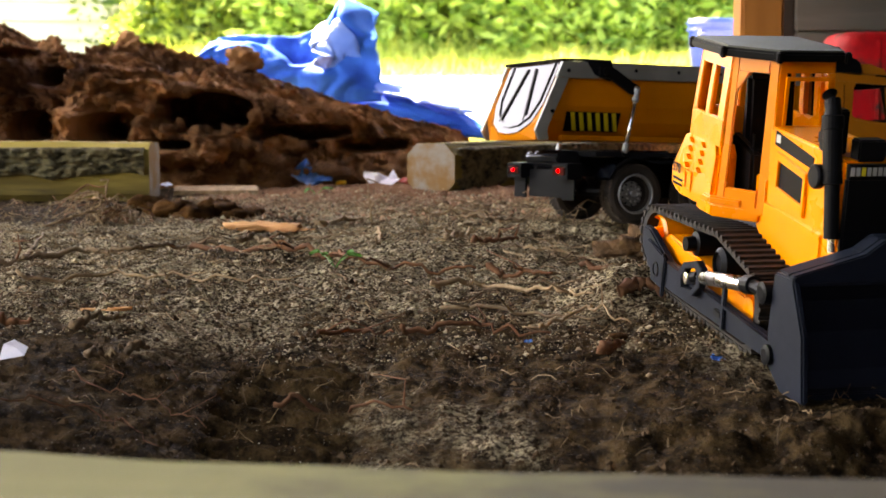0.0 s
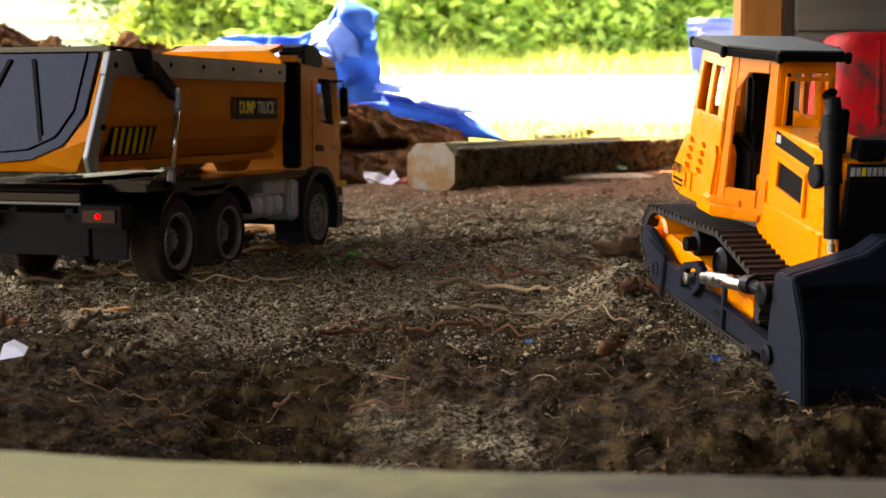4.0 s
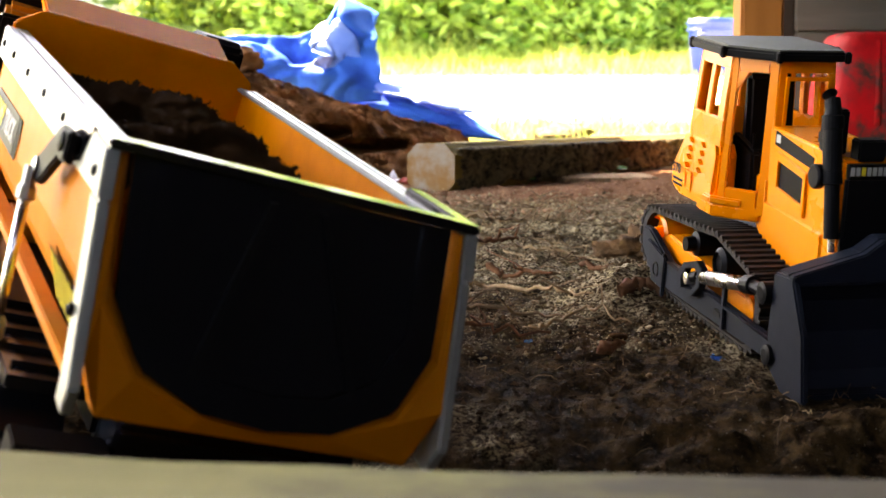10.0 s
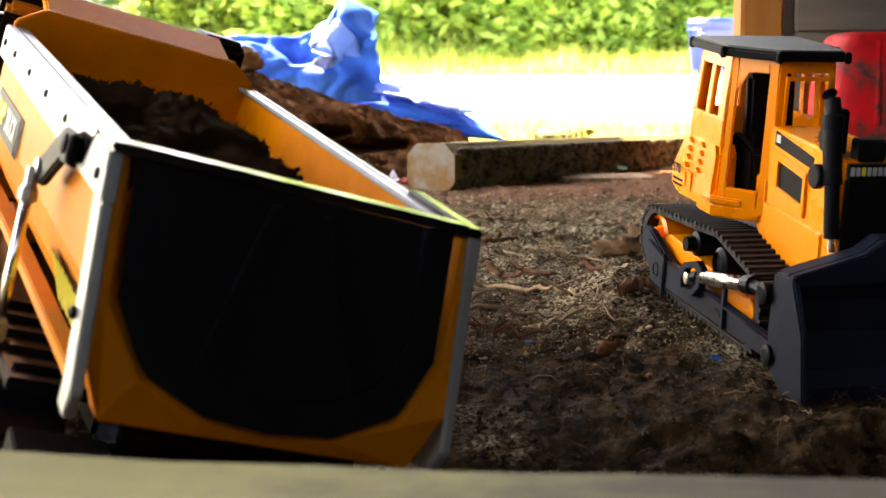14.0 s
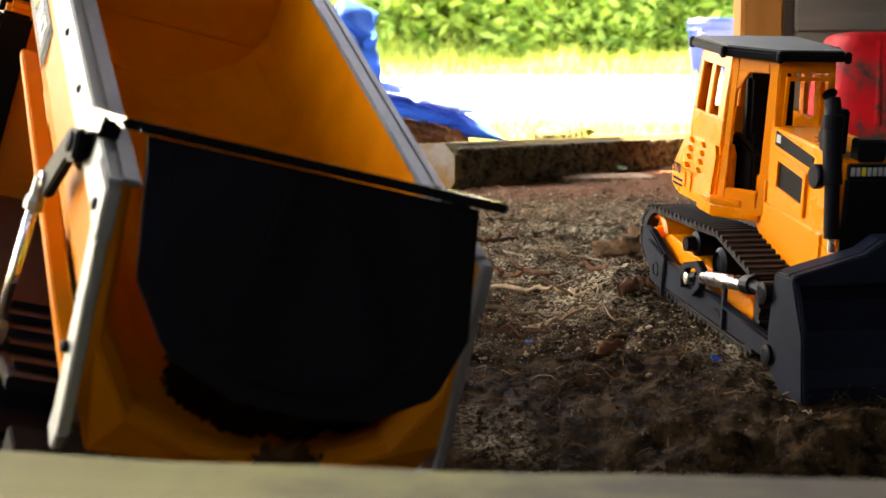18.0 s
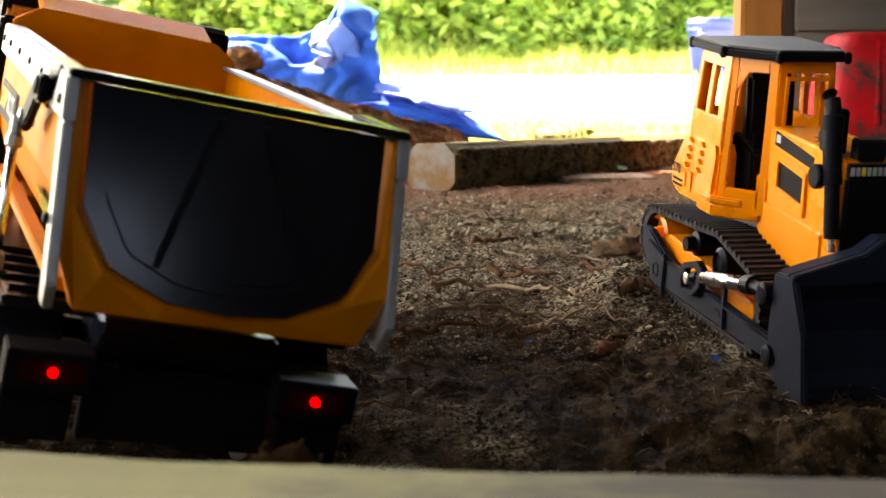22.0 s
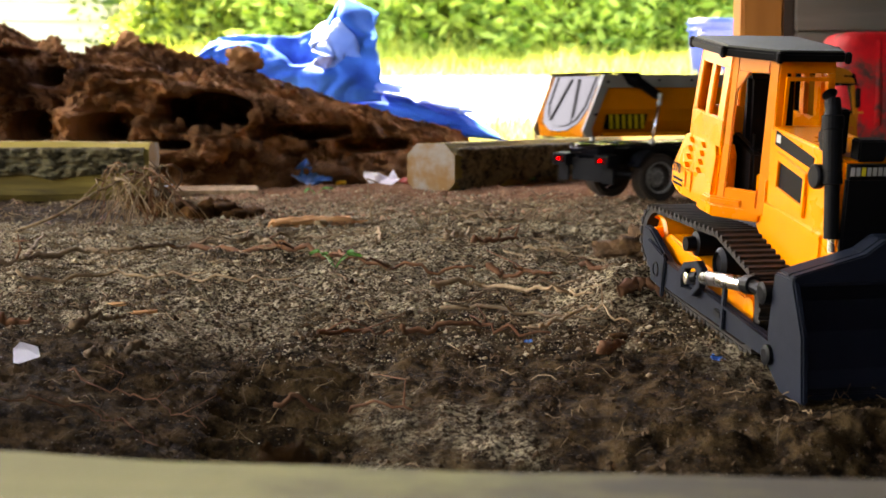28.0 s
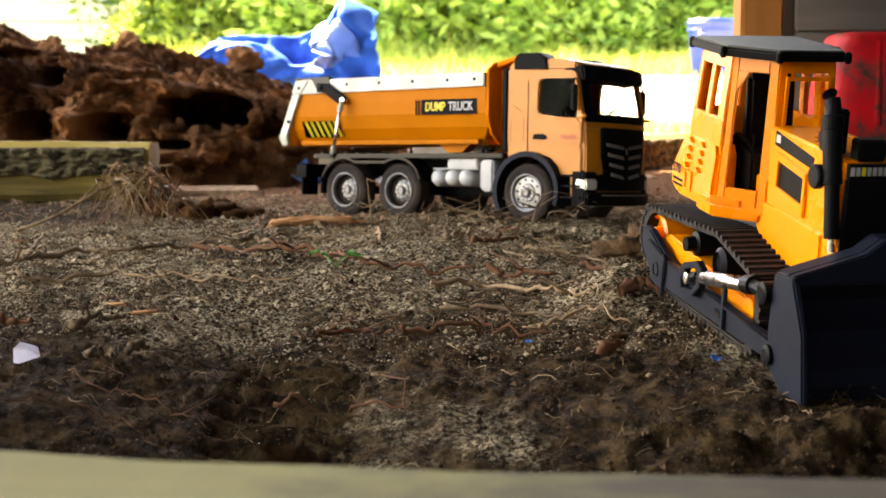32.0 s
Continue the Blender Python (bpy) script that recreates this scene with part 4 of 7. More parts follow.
def build_bed(truck):
    bed = new("bed")
    bed.empty_display_size = 0.02
    hx, _, hz = HINGE
    # outer and inner outlines of the tub, from one rim to the other
    half = [(0.0755, 0.190), (0.0755, 0.172), (0.0755, 0.158), (0.0746, 0.140), (0.0695, 0.122), (0.0605, 0.107), (0.0500, 0.099), (0.0250, 0.099)]
    out = [(-y, z) for y, z in half] + [(y, z) for y, z in half[::-1]]
    half = [(0.0715, 0.190), (0.0705, 0.160), (0.0690, 0.143), (0.0640, 0.1315), (0.0545, 0.1205), (0.0430, 0.1138), (0.0280, 0.1095), (0.0130, 0.1082)]
    inn = [(-y, z) for y, z in half] + [(y, z) for y, z in half[::-1]]
    front = 0.186
    bm = bmesh.new()
    A = [[bm.verts.new((rear_edge(z), y, z)) for y, z in q] for q in (out, inn)]
    B = [[bm.verts.new((front - (0.012 if z < 0.11 else 0), y, z)) for y, z in q] for q in (out, inn)]
    n = len(out)
    for i in range(n - 1):
        bm.faces.new((A[0][i], A[0][i + 1], B[0][i + 1], B[0][i]))
        f = bm.faces.new((A[1][i], B[1][i], B[1][i + 1], A[1][i + 1]))
        f.material_index = 1
        bm.faces.new((A[0][i], A[1][i], A[1][i + 1], A[0][i + 1]))
        bm.faces.new((B[0][i], B[0][i + 1], B[1][i + 1], B[1][i]))
    for i in (0, n - 1):
        bm.faces.new((A[0][i], B[0][i], B[1][i], A[1][i]))
    me = bpy.data.meshes.new("bed")
    bmesh.ops.recalc_face_normals(bm, faces=bm.faces)
    narrow(bm)
    bmesh.ops.translate(bm, verts=bm.verts, vec=(-hx, 0, -hz))
    bm.to_mesh(me)
    bm.free()
    me.materials.append(M_TRUCK)
    me.materials.append(M_BEDIN)
    bpy.data.objects.remove(bed)
    bed = new("bed", me)
    bed.parent = truck
    bed["label"] = "orange tipping tub with a rounded floor"
    T = Matrix.Translation((-hx, 0, -hz))

    def bp(name, bm, material, label="", bev=0.0008, parent=bed):
        narrow(bm)
        bmesh.ops.transform(bm, matrix=T, verts=bm.verts)
        return part(name, bm, material, parent, label, bev=bev)
    # headboard, higher than the sides, with a slab that leans towards the cab
    bp("headboard", prism([(-0.0755, 0.135), (0.0755, 0.135), (0.0755, 0.196), (0.060, 0.206), (-0.060, 0.206), (-0.0755, 0.196)], 0.186, 0.191, "x"), M_BEDIN, bev=0.001)
    bp("headboard_foot", prism([(-0.0755, 0.135), (-0.066, 0.112), (-0.048, 0.099), (0.048, 0.099), (0.066, 0.112), (0.0755, 0.135)], 0.1865, 0.1905, "x"), M_BEDIN)
    bp("cab_guard", prism([(0.1905, 0.199), (0.1905, 0.206), (0.228, 0.2145), (0.230, 0.2105)], -0.0585, 0.0585), M_BEDIN, bev=0.001)
    for y in (-0.045, 0.0, 0.045):
        bp("stiffener", bx((0.1912, y - 0.004, 0.12), (0.1955, y + 0.004, 0.197)), M_TRUCK)
    for s in (-1, 1):
        # side rail
        a, b = sorted((s * 0.0745, s * 0.0800))
        bp("side_rail", prism([(-0.149, 0.1925), (-0.149, 0.1725), (0.186, 0.1745), (0.186, 0.1925)], a, b), M_SILVER, "silver top rail with rivets")
        a2, b2 = sorted((s * 0.0665, s * 0.0745))
        bp("rail_flange", prism([(-0.147, 0.1925), (-0.147, 0.1900), (0.186, 0.1900), (0.186, 0.1925)], a2, b2), M_SILVER)
        for x in (-0.055, 0.005, 0.065, 0.125, 0.170):
            bp("rivet", lathe([(0.0021, s * 0.0798), (0.0021, s * 0.0808), (0.001, s * 0.0815)], 10, at=(x, 0, 0.184)), M_BLACK, bev=0)
        # rear pillar: upper box and lower kinked strip
        e = rear_edge
        a, b = sorted((s * 0.0752, s * 0.0812))
        bp("pillar_box", prism([(e(0.191) - 0.006, 0.1915), (e(0.1735) - 0.006, 0.1735), (e(0.1735) + 0.012, 0.1735), (e(0.191) + 0.020, 0.1915)], a, b), M_SILVER, "silver corner box")
        a, b = sorted((s * 0.0757, s * 0.0805))
        bp("pillar", prism([(e(0.173) - 0.005, 0.173), (e(0.110) - 0.0055, 0.110), (e(0.099) - 0.005, 0.0985), (e(0.099) + 0.008, 0.0995), (e(0.110) + 0.0105, 0.112), (e(0.173) + 0.011, 0.173)], a, b), M_SILVER, "kinked silver corner strip")
        for z in (0.181, 0.133):
            bp("bolt", lathe([(0.0024, s * 0.0803), (0.0024, s * 0.0822), (0.0012, s * 0.0828)], 10, at=(e(z) + 0.006, 0, z)), M_BLACK, bev=0)
        # hazard stripes on the lower flank
        ya, yb = 0.0756, 0.0672
        bm = bmesh.new()
        for k in range(6):
            x0 = -0.141 + k * 0.0112
            q = [bm.verts.new((x, s * y, z)) for x, y, z in ((x0, ya, 0.1325), (x0 + 0.0056, ya, 0.1325), (x0 + 0.0126, yb, 0.111), (x0 + 0.007, yb, 0.111))]
            bm.faces.new(q)
        bp("hazard_stripes", bmesh.ops.solidify(bm, geom=bm.faces[:], thickness=0.0003) and bm, M_YELLOW, "yellow slanting hazard stripes", bev=0)
        bm = bmesh.new()
        q = [bm.verts.new((x, s * y, z)) for x, y, z in ((-0.146, ya - 0.0003, 0.1332), (-0.072, ya - 0.0003, 0.1332), (-0.072, yb - 0.0004, 0.1102), (-0.146, yb - 0.0004, 0.1102))]
        bm.faces.new(q)
        bp("hazard_panel", bmesh.ops.solidify(bm, geom=bm.faces[:], thickness=0.0003) and bm, M_BLACK, bev=0)
        # flank crease, lower girder, feet
        a, b = sorted((s * 0.064, s * 0.0735))
        bp("girder", bx((-0.150, a, 0.0995), (0.172, b, 0.1055)), M_TRUCK)
        a, b = sorted((s * 0.040, s * 0.060))
        bp("foot", prism([(0.095, 0.100), (0.15, 0.100), (0.135, 0.0885), (0.11, 0.0885)], a, b), M_TRUCK)
        # nameplate
        a, b = sorted((s * 0.0756, s * 0.0762))
        plate = bp("nameplate", bx((0.0780, a, 0.1385), (0.1715, b, 0.1590)), M_BLACK, "black nameplate", bev=0)
        for k in range(2):
            bp("stripe", bx((0.0675 + k * 0.0048, a, 0.1385), (0.0700 + k * 0.0048, b, 0.1590)), M_BLACK, bev=0)
        turn = pose(0, 0, 0, 90, 0, 0 if s < 0 else 180)
        for txt, x, mm in (("DUMP", 0.102, M_YELLOW), ("TRUCK", 0.1450, M_TANK)):
            xx = x if s < 0 else 0.2495 - x
            lettering(txt, 0.0142, mm, plate, T @ Matrix.Translation((xx, s * 0.0733, 0.1488)) @ turn @ Matrix.Diagonal((0.88, 1.15, 1, 1)))
    # rear face: orange lip round the U-shaped mouth
    outer = [(-0.0755, 0.190), (-0.0755, 0.1227), (-0.067, 0.099), (-0.030, 0.099), (0.0, 0.099), (0.030, 0.099), (0.067, 0.099), (0.0755, 0.1227), (0.0755, 0.190)]
    inner = [(-0.0700, 0.190), (-0.0675, 0.143), (-0.0525, 0.1205), (-0.026, 0.1105), (0.0, 0.1085), (0.026, 0.1105), (0.0525, 0.1205), (0.0675, 0.143), (0.0700, 0.190)]
    bm = bmesh.new()
    wide = [(y * 1.055, z if z > 0.18 else z - 0.0032) for y, z in inner]
    L = [[bm.verts.new((rear_edge(z) + d, y, z)) for y, z in q] for d, q in ((-0.0040, outer), (-0.0040, wide), (0.0030, inner), (0.010, inner), (0.010, outer))]
    for i in range(len(outer) - 1):
        for p, q in ((0, 1), (1, 2), (2, 3), (3, 4), (4, 0)):
            bm.faces.new((L[p][i], L[p][i + 1], L[q][i + 1], L[q][i]))
    bp("rear_lip", bm, M_TRUCK, "orange lip round the rear mouth")
    # tailgate, hung from its top bar; its own space starts at the pivot
    px, _, pz = PIVOT
    gate = new("tailgate", bpy.data.meshes.new("tailgate"))
    bpy.data.objects.remove(gate)
    shape = [(-0.0692, 0.191), (-0.0672, 0.142), (-0.0555, 0.1227), (-0.0520, 0.1190), (-0.0275, 0.1088), (0.0, 0.1065), (0.0275, 0.1088), (0.0520, 0.1190), (0.0555, 0.1227), (0.0672, 0.142), (0.0692, 0.191)]
    G = Matrix.Translation((-px, 0, -pz))

    def gp(bm, draw_in=True):
        if draw_in:
            narrow(bm)
        bmesh.ops.transform(bm, matrix=G, verts=bm.verts)
        return bm
    bm = bmesh.new()
    L = [[bm.verts.new((gate_edge(z) + d, y, z)) for y, z in shape] for d in (-0.0035, 0.0)]
    for row in L:
        bm.faces.new(row)
    for i in range(len(shape)):
        j = (i + 1) % len(shape)
        bm.faces.new((L[0][i], L[1][i], L[1][j], L[0][j]))
    gate = part("tailgate", gp(bm), M_GATE, bed, "dark grey tailgate with raised ribs")
    # border rib and V ribs
    inn2 = [(y * 0.86, 0.187 - (0.187 - z) * 0.90) for y, z in shape]
    inn3 = [(y * 0.80, 0.185 - (0.185 - z) * 0.84) for y, z in shape]
    bm = bmesh.new()
    L = [[bm.verts.new((gate_edge(z) + d, y, z)) for y, z in q] for d in (-0.0036, -0.0054) for q in (inn2, inn3)]
    for i in range(len(shape) - 1):
        for p, q in ((0, 1), (1, 3), (3, 2), (2, 0)):
            bm.faces.new((L[p][i], L[p][i + 1], L[q][i + 1], L[q][i]))
    part("border_rib", gp(bm), M_GATE, gate)
    for s in (-1, 1):
        bm = bmesh.new()
        (y0, z0), (y1, z1) = (s * 0.011, 0.186), (s * 0.034, 0.122)
        v = []
        for d in (-0.0036, -0.0056):
            for yy, zz in ((y0, z0), (y1, z1)):
                for w in (-0.0017, 0.0017):
                    v.append(bm.verts.new((gate_edge(zz) + d, yy + w, zz)))
        for f in ((0, 1, 3, 2), (4, 6, 7, 5), (0, 4, 5, 1), (2, 3, 7, 6), (0, 2, 6, 4), (1, 5, 7, 3)):
            bm.faces.new([v[i] for i in f])
        part("slant_rib", gp(bm), M_BLACK, gate)
    part("top_bar", gp(bx((-0.155, -0.0740, 0.1915), (-0.145, 0.0740, 0.1955))), M_GATE, gate, bev=0.001)
    for s in (-1, 1):
        a, b = sorted((s * 0.0725, s * 0.0808))
        part("hinge_strap", gp(prism([(-0.156, 0.1955), (-0.156, 0.1915), (-0.138, 0.193), (-0.124, 0.193), (-0.112, 0.176), (-0.088, 0.170), (-0.082, 0.175), (-0.089, 0.1955)], a, b)), M_GATE, gate, bev=0.001)
        a, b = sorted((s * 0.0820, s * 0.0865))
        part("lift_arm", gp(prism([(-0.108, 0.187), (-0.108, 0.174), (-0.094, 0.173), (-0.064, 0.155), (-0.054, 0.156), (-0.052, 0.165), (-0.060, 0.169), (-0.088, 0.186)], a, b)), M_BLACK, gate, bev=0.001)
        for x, z in ((-0.100, 0.181), (ARM_END[0], ARM_END[1])):
            part("pin", gp(lathe([(0.0042, s * 0.080), (0.0042, s * 0.0878), (0.0022, s * 0.0885)], 14, at=(x, 0, z))), M_CHROME if z < 0.17 else M_BLACK, gate)
    return bed, gate


def build_truck():
    truck = thing("dump_truck", "orange and black toy dump truck with a silver-railed tipping bed", "toy truck")

    def tp(name, bm, material, label="", bev=0.0008, parent=truck, smooth=False):
        return part(name, bm, material, parent, label, bev=bev, smooth=smooth)
    wheels = [build_wheel(truck, x, s, x > 0.2) for x in AXLES for s in (-1, 1)]
    bed, gate = build_bed(truck)
    bed.matrix_basis = Matrix.Translation(HINGE)
    gate.matrix_basis = Matrix.Translation((PIVOT[0] - HINGE[0], 0, PIVOT[2] - HINGE[2]))
    # chassis
    for s in (-1, 1):
        a, b = sorted((s * 0.022, s * 0.030))
        tp("frame_rail", bx((-0.135, a, 0.056), (0.325, b, 0.080)), M_BLACK)
        # deck over the rear wheels with its rounded mudguard
        a, b = sorted((s * 0.034, s * 0.083))
        tp("deck", bx((-0.112, a, 0.0805), (0.222, b, 0.0865)), M_DECK, "long black side deck")
        arc = []
        for x0 in (AXLES[0], AXLES[1]):
            arc += [(x0 + 0.043 * math.cos(t), 0.036 + 0.043 * math.sin(t)) for t in np.linspace(2.75 if x0 < 0 else 2.1, 1.05 if x0 < 0 else 0.35, 8)]
        inner = [(x, z + 0.0035) for x, z in arc]
        a, b = sorted((s * 0.050, s * 0.0845))
        tp("mudguard", prism(arc + inner[::-1], a, b), M_DECK, "curved black double mudguard", bev=0)
        # ribbed step plates ahead of the rear wheels
        for k in range(5):
            a, b = sorted((s * 0.036, s * 0.080))
            tp("deck_rib", bx((-0.10 + k * 0.022, a, 0.0865), (-0.096 + k * 0.022, b, 0.0890)), M_DECK)
        # rear lamp unit
        a, b = sorted((s * 0.042, s * 0.081))
        unit = tp("lamp_unit", prism([(-0.148, 0.053), (-0.148, 0.0715), (-0.128, 0.0725), (-0.128, 0.053)], a, b), M_BLACK, "black rear lamp box")
        a, b = sorted((s * 0.046, s * 0.076))
        tp("lens", bx((-0.1492, a, 0.0575), (-0.1480, b, 0.0680)), M_LENS, "dark red lamp glass", parent=unit)
        tp("lamp", lathe([(0.0021, -0.1490), (0.0018, -0.1505), (0.001, -0.1512)], 14, "x", (0, s * 0.0605, 0.0628)), M_LIGHT, "lit red tail lamp", bev=0, parent=unit)
        a, b = sorted((s * 0.048, s * 0.080))
        tp("mud_flap", bx((-0.138, a, 0.028), (-0.135, b, 0.054)), M_BLACK)
        # front wheel arch
        arc = [(AXLES[2] + 0.0445 * math.cos(t), 0.038 + 0.0445 * math.sin(t)) for t in np.linspace(math.pi + 0.55, -0.35, 18)]
        out = [(AXLES[2] + 0.0510 * math.cos(t), 0.038 + 0.0510 * math.sin(t)) for t in np.linspace(math.pi + 0.55, -0.35, 18)]
        a, b = sorted((s * 0.052, s * 0.0845))
        tp("wheel_arch", prism(arc + out[::-1], a, b), M_DGREY, "dark grey front wheel arch", bev=0)
        # air tanks
        for k in range(3):
            tp("air_tank", lathe([(0.006, s * 0.045), (0.0118, s * 0.048), (0.0118, s * 0.074), (0.0095, s * 0.0795), (0.004, s * 0.082)], 20, at=(0.1125 + k * 0.0232, 0, 0.0545)), M_TANK, "white round air tank", bev=0, smooth=True)
        a, b = sorted((s * 0.050, s * 0.078))
        tp("battery_box", bx((0.128, a, 0.067), (0.178, b, 0.0795)), M_TANK, "white battery box", bev=0.0015)
        tp("tank_bracket", bx((0.103, a, 0.0655), (0.18, b, 0.0675)), M_TANK)
        a, b = sorted((s * 0.050, s * 0.081))
        tp("urea_tank", prism([(0.184, 0.078), (0.184, 0.042), (0.188, 0.037), (0.202, 0.037), (0.206, 0.042), (0.206, 0.078)], a, b), M_TANK, "white upright tank", bev=0.0025)
        # rod between deck and tailgate arm
        fx, fz = ROD_FOOT
        tp("rod_foot", lathe([(0.004, s * 0.078), (0.004, s * 0.0865)], 12, at=(fx, 0, fz)), M_BLACK, bev=0)
    tp("rear_beam", prism([(-0.142, 0.072), (-0.142, 0.082), (-0.136, 0.087), (-0.110, 0.087), (-0.110, 0.066), (-0.130, 0.064)], -0.042, 0.042), M_GATE, "rounded dark rear cross beam", bev=0.002)
    tp("bumper_plate", bx((-0.135, -0.044, 0.030), (-0.128, 0.044, 0.064)), M_BLACK)
    tp("axle", tube([(AXLES[0], -0.056, WHEEL_R), (AXLES[0], 0.056, WHEEL_R)], 0.006, 10), M_BLACK, bev=0)
    tp("axle", tube([(AXLES[1], -0.056, WHEEL_R), (AXLES[1], 0.056, WHEEL_R)], 0.006, 10), M_BLACK, bev=0)
    tp("axle", tube([(AXLES[2], -0.056, WHEEL_R), (AXLES[2], 0.056, WHEEL_R)], 0.006, 10), M_BLACK, bev=0)
    tp("gearbox", bx((-0.02, -0.02, 0.030), (0.20, 0.02, 0.056)), M_BLACK, bev=0.003)
    tp("lift_ram", tube([(0.02, 0, 0.07), (0.15, 0, 0.098)], 0.007, 12), M_CHROME, bev=0)
    rods = []
    for s in (-1, 1):
        ln = math.hypot(ARM_END[0] - ROD_FOOT[0], ARM_END[1] - ROD_FOOT[1])
        rod = part("gate_rod", lathe([(0.0024, 0), (0.0024, ln * 0.86)], 12, "z"), M_CHROME, truck, "bright metal tailgate rod", smooth=True)
        part("rod_end", lathe([(0.0022, ln * 0.80), (0.0042, ln * 0.815), (0.0042, ln * 0.87), (0.0030, ln * 0.90), (0.0030, ln)], 8, "z"), M_SILVER, rod)
        part("rod_end", lathe([(0.0030, 0), (0.0040, ln * 0.03), (0.0040, ln * 0.13), (0.0022, ln * 0.17)], 8, "z"), M_SILVER, rod)
        rods.append((rod, s))
    # cab
    cab = tp("cab", prism([(0.2235, 0.074), (0.2235, 0.0985), (0.322, 0.0985), (0.334, 0.0985), (0.337, 0.090), (0.337, 0.060), (0.306, 0.060), (0.302, 0.070), (0.29, 0.081), (0.263, 0.0865), (0.236, 0.082)], -0.0745, 0.0745), M_CAB, "orange driver's cab", bev=0.0012)
    for s in (-1, 1):
        a, b = sorted((s * 0.0685, s * 0.0752))
        tp("door_panel", prism([(0.2235, 0.098), (0.337, 0.098), (0.337, 0.118), (0.3315, 0.130), (0.300, 0.1325), (0.274, 0.1365), (0.2700, 0.141), (0.2720, 0.176), (0.276, 0.181), (0.2235, 0.184)], a, b), M_CAB, bev=0.001, parent=cab)
        tp("door_top", prism([(0.2235, 0.184), (0.276, 0.181), (0.326, 0.180), (0.322, 0.190), (0.2235, 0.194)], a, b), M_CAB, bev=0.0008, parent=cab)
        tp("front_pillar", prism([(0.3315, 0.130), (0.337, 0.119), (0.3385, 0.132), (0.3285, 0.186), (0.322, 0.190), (0.3255, 0.180)], a, b), M_CAB, bev=0.0008, parent=cab)
        a, b = sorted((s * 0.0708, s * 0.0714))
        g = tp("side_window", prism([(0.2690, 0.136), (0.300, 0.131), (0.3325, 0.129), (0.3245, 0.181), (0.2700, 0.182)], a, b), M_GLASS, bev=0, parent=cab)
        g.visible_shadow = False
        c, d = sorted((s * 0.0752, s * 0.0758))
        seam = [(0.2285, 0.103), (0.250, 0.103), (0.250, 0.132), (0.2285, 0.132)]
        tp("hatch", ring(seam, [(x + (0.0012 if x < 0.24 else -0.0012), z + (0.0012 if z < 0.12 else -0.0012)) for x, z in seam], c, d), M_CAB, bev=0, parent=cab)
        tp("door_seam", bx((0.2555, c, 0.082), (0.2562, d, 0.178)), M_BLACK, bev=0, parent=cab)
        c, d = sorted((s * 0.0750, s * 0.0772))
        tp("door_handle", prism([(0.264, 0.1045), (0.284, 0.1035), (0.286, 0.1075), (0.281, 0.111), (0.266, 0.111)], c, d), M_BLACK, "black door handle", parent=cab)
        tp("sill_trim", prism([(0.230, 0.147), (0.242, 0.139), (0.268, 0.1335), (0.300, 0.1300), (0.332, 0.1275), (0.332, 0.1298), (0.300, 0.1322), (0.268, 0.1358), (0.244, 0.1415), (0.232, 0.1495)], *sorted((s * 0.0752, s * 0.0768))), M_CAB, bev=0.0006, parent=cab)
        turn = pose(0, 0, 0, 90, 0, 0 if s < 0 else 180)
        lettering("TRUCK", 0.0072, M_REDBIT, cab, Matrix.Translation((0.318, s * 0.0757, 0.1065)) @ turn)
        # roof fairing block, snorkel, mirror, steps
        a, b = sorted((s * 0.048, s * 0.0765))
        tp("roof_fairing", prism([(0.232, 0.191), (0.232, 0.210), (0.241, 0.2145), (0.272, 0.214), (0.284, 0.206), (0.287, 0.191)], a, b), M_BLACK, "black roof-side air fairing", bev=0.003, parent=cab)
        a, b = sorted((s * 0.058, s * 0.0775))
        tp("snorkel", bx((0.2165, a, 0.088), (0.2245, b, 0.196)), M_BLACK, bev=0.002, parent=cab)
        c, d = sorted((s * 0.078, s * 0.0865))
        mirror = tp("mirror", bx((0.3265, c, 0.140), (0.3335, d, 0.172)), M_BLACK, "black wing mirror", bev=0.0015, parent=cab)
        tp("mirror_arm", tube([(0.322, s * 0.072, 0.178), (0.330, s * 0.081, 0.179), (0.330, s * 0.082, 0.170)], 0.0016, 8), M_BLACK, bev=0, parent=cab)
        tp("mirror_glint", tube([(0.330, s * 0.073, 0.1325), (0.345, s * 0.0785, 0.1325)], 0.002, 8), M_CAB, bev=0, parent=cab)
        a, b = sorted((s * 0.050, s * 0.0775))
        for z in (0.030, 0.044, 0.057):
            tp("step", bx((0.308, a, z), (0.338, b, z + 0.003)), M_BLACK, bev=0.0006, parent=cab)
        tp("step_back", bx((0.306, *sorted((s * 0.048, s * 0.056))[:1], 0.025), (0.34, max(s * 0.048, s * 0.056), 0.062)), M_BLACK, parent=cab)
        # headlamp cluster
        a, b = sorted((s * 0.055, s * 0.0755))
        unit = tp("headlamp_housing", prism([(0.336, 0.024), (0.3565, 0.026), (0.3565, 0.062), (0.348, 0.066), (0.336, 0.066)], a, b), M_BLACK, bev=0.002, parent=cab)
        a, b = sorted((s * 0.0575, s * 0.0735))
        tp("headlamp", prism([(0.340, 0.042), (0.3585, 0.041), (0.3585, 0.054), (0.343, 0.057)], a, b + (0.0025 if s > 0 else 0)) if s > 0 else prism([(0.340, 0.042), (0.3585, 0.041), (0.3585, 0.054), (0.343, 0.057)], a - 0.0025, b), M_HEAD, "clear headlamp", bev=0.002, parent=cab)
        tp("fog_lamp", bx((0.356, a, 0.030), (0.358, b, 0.036)), M_HEAD, bev=0.0015, parent=cab)
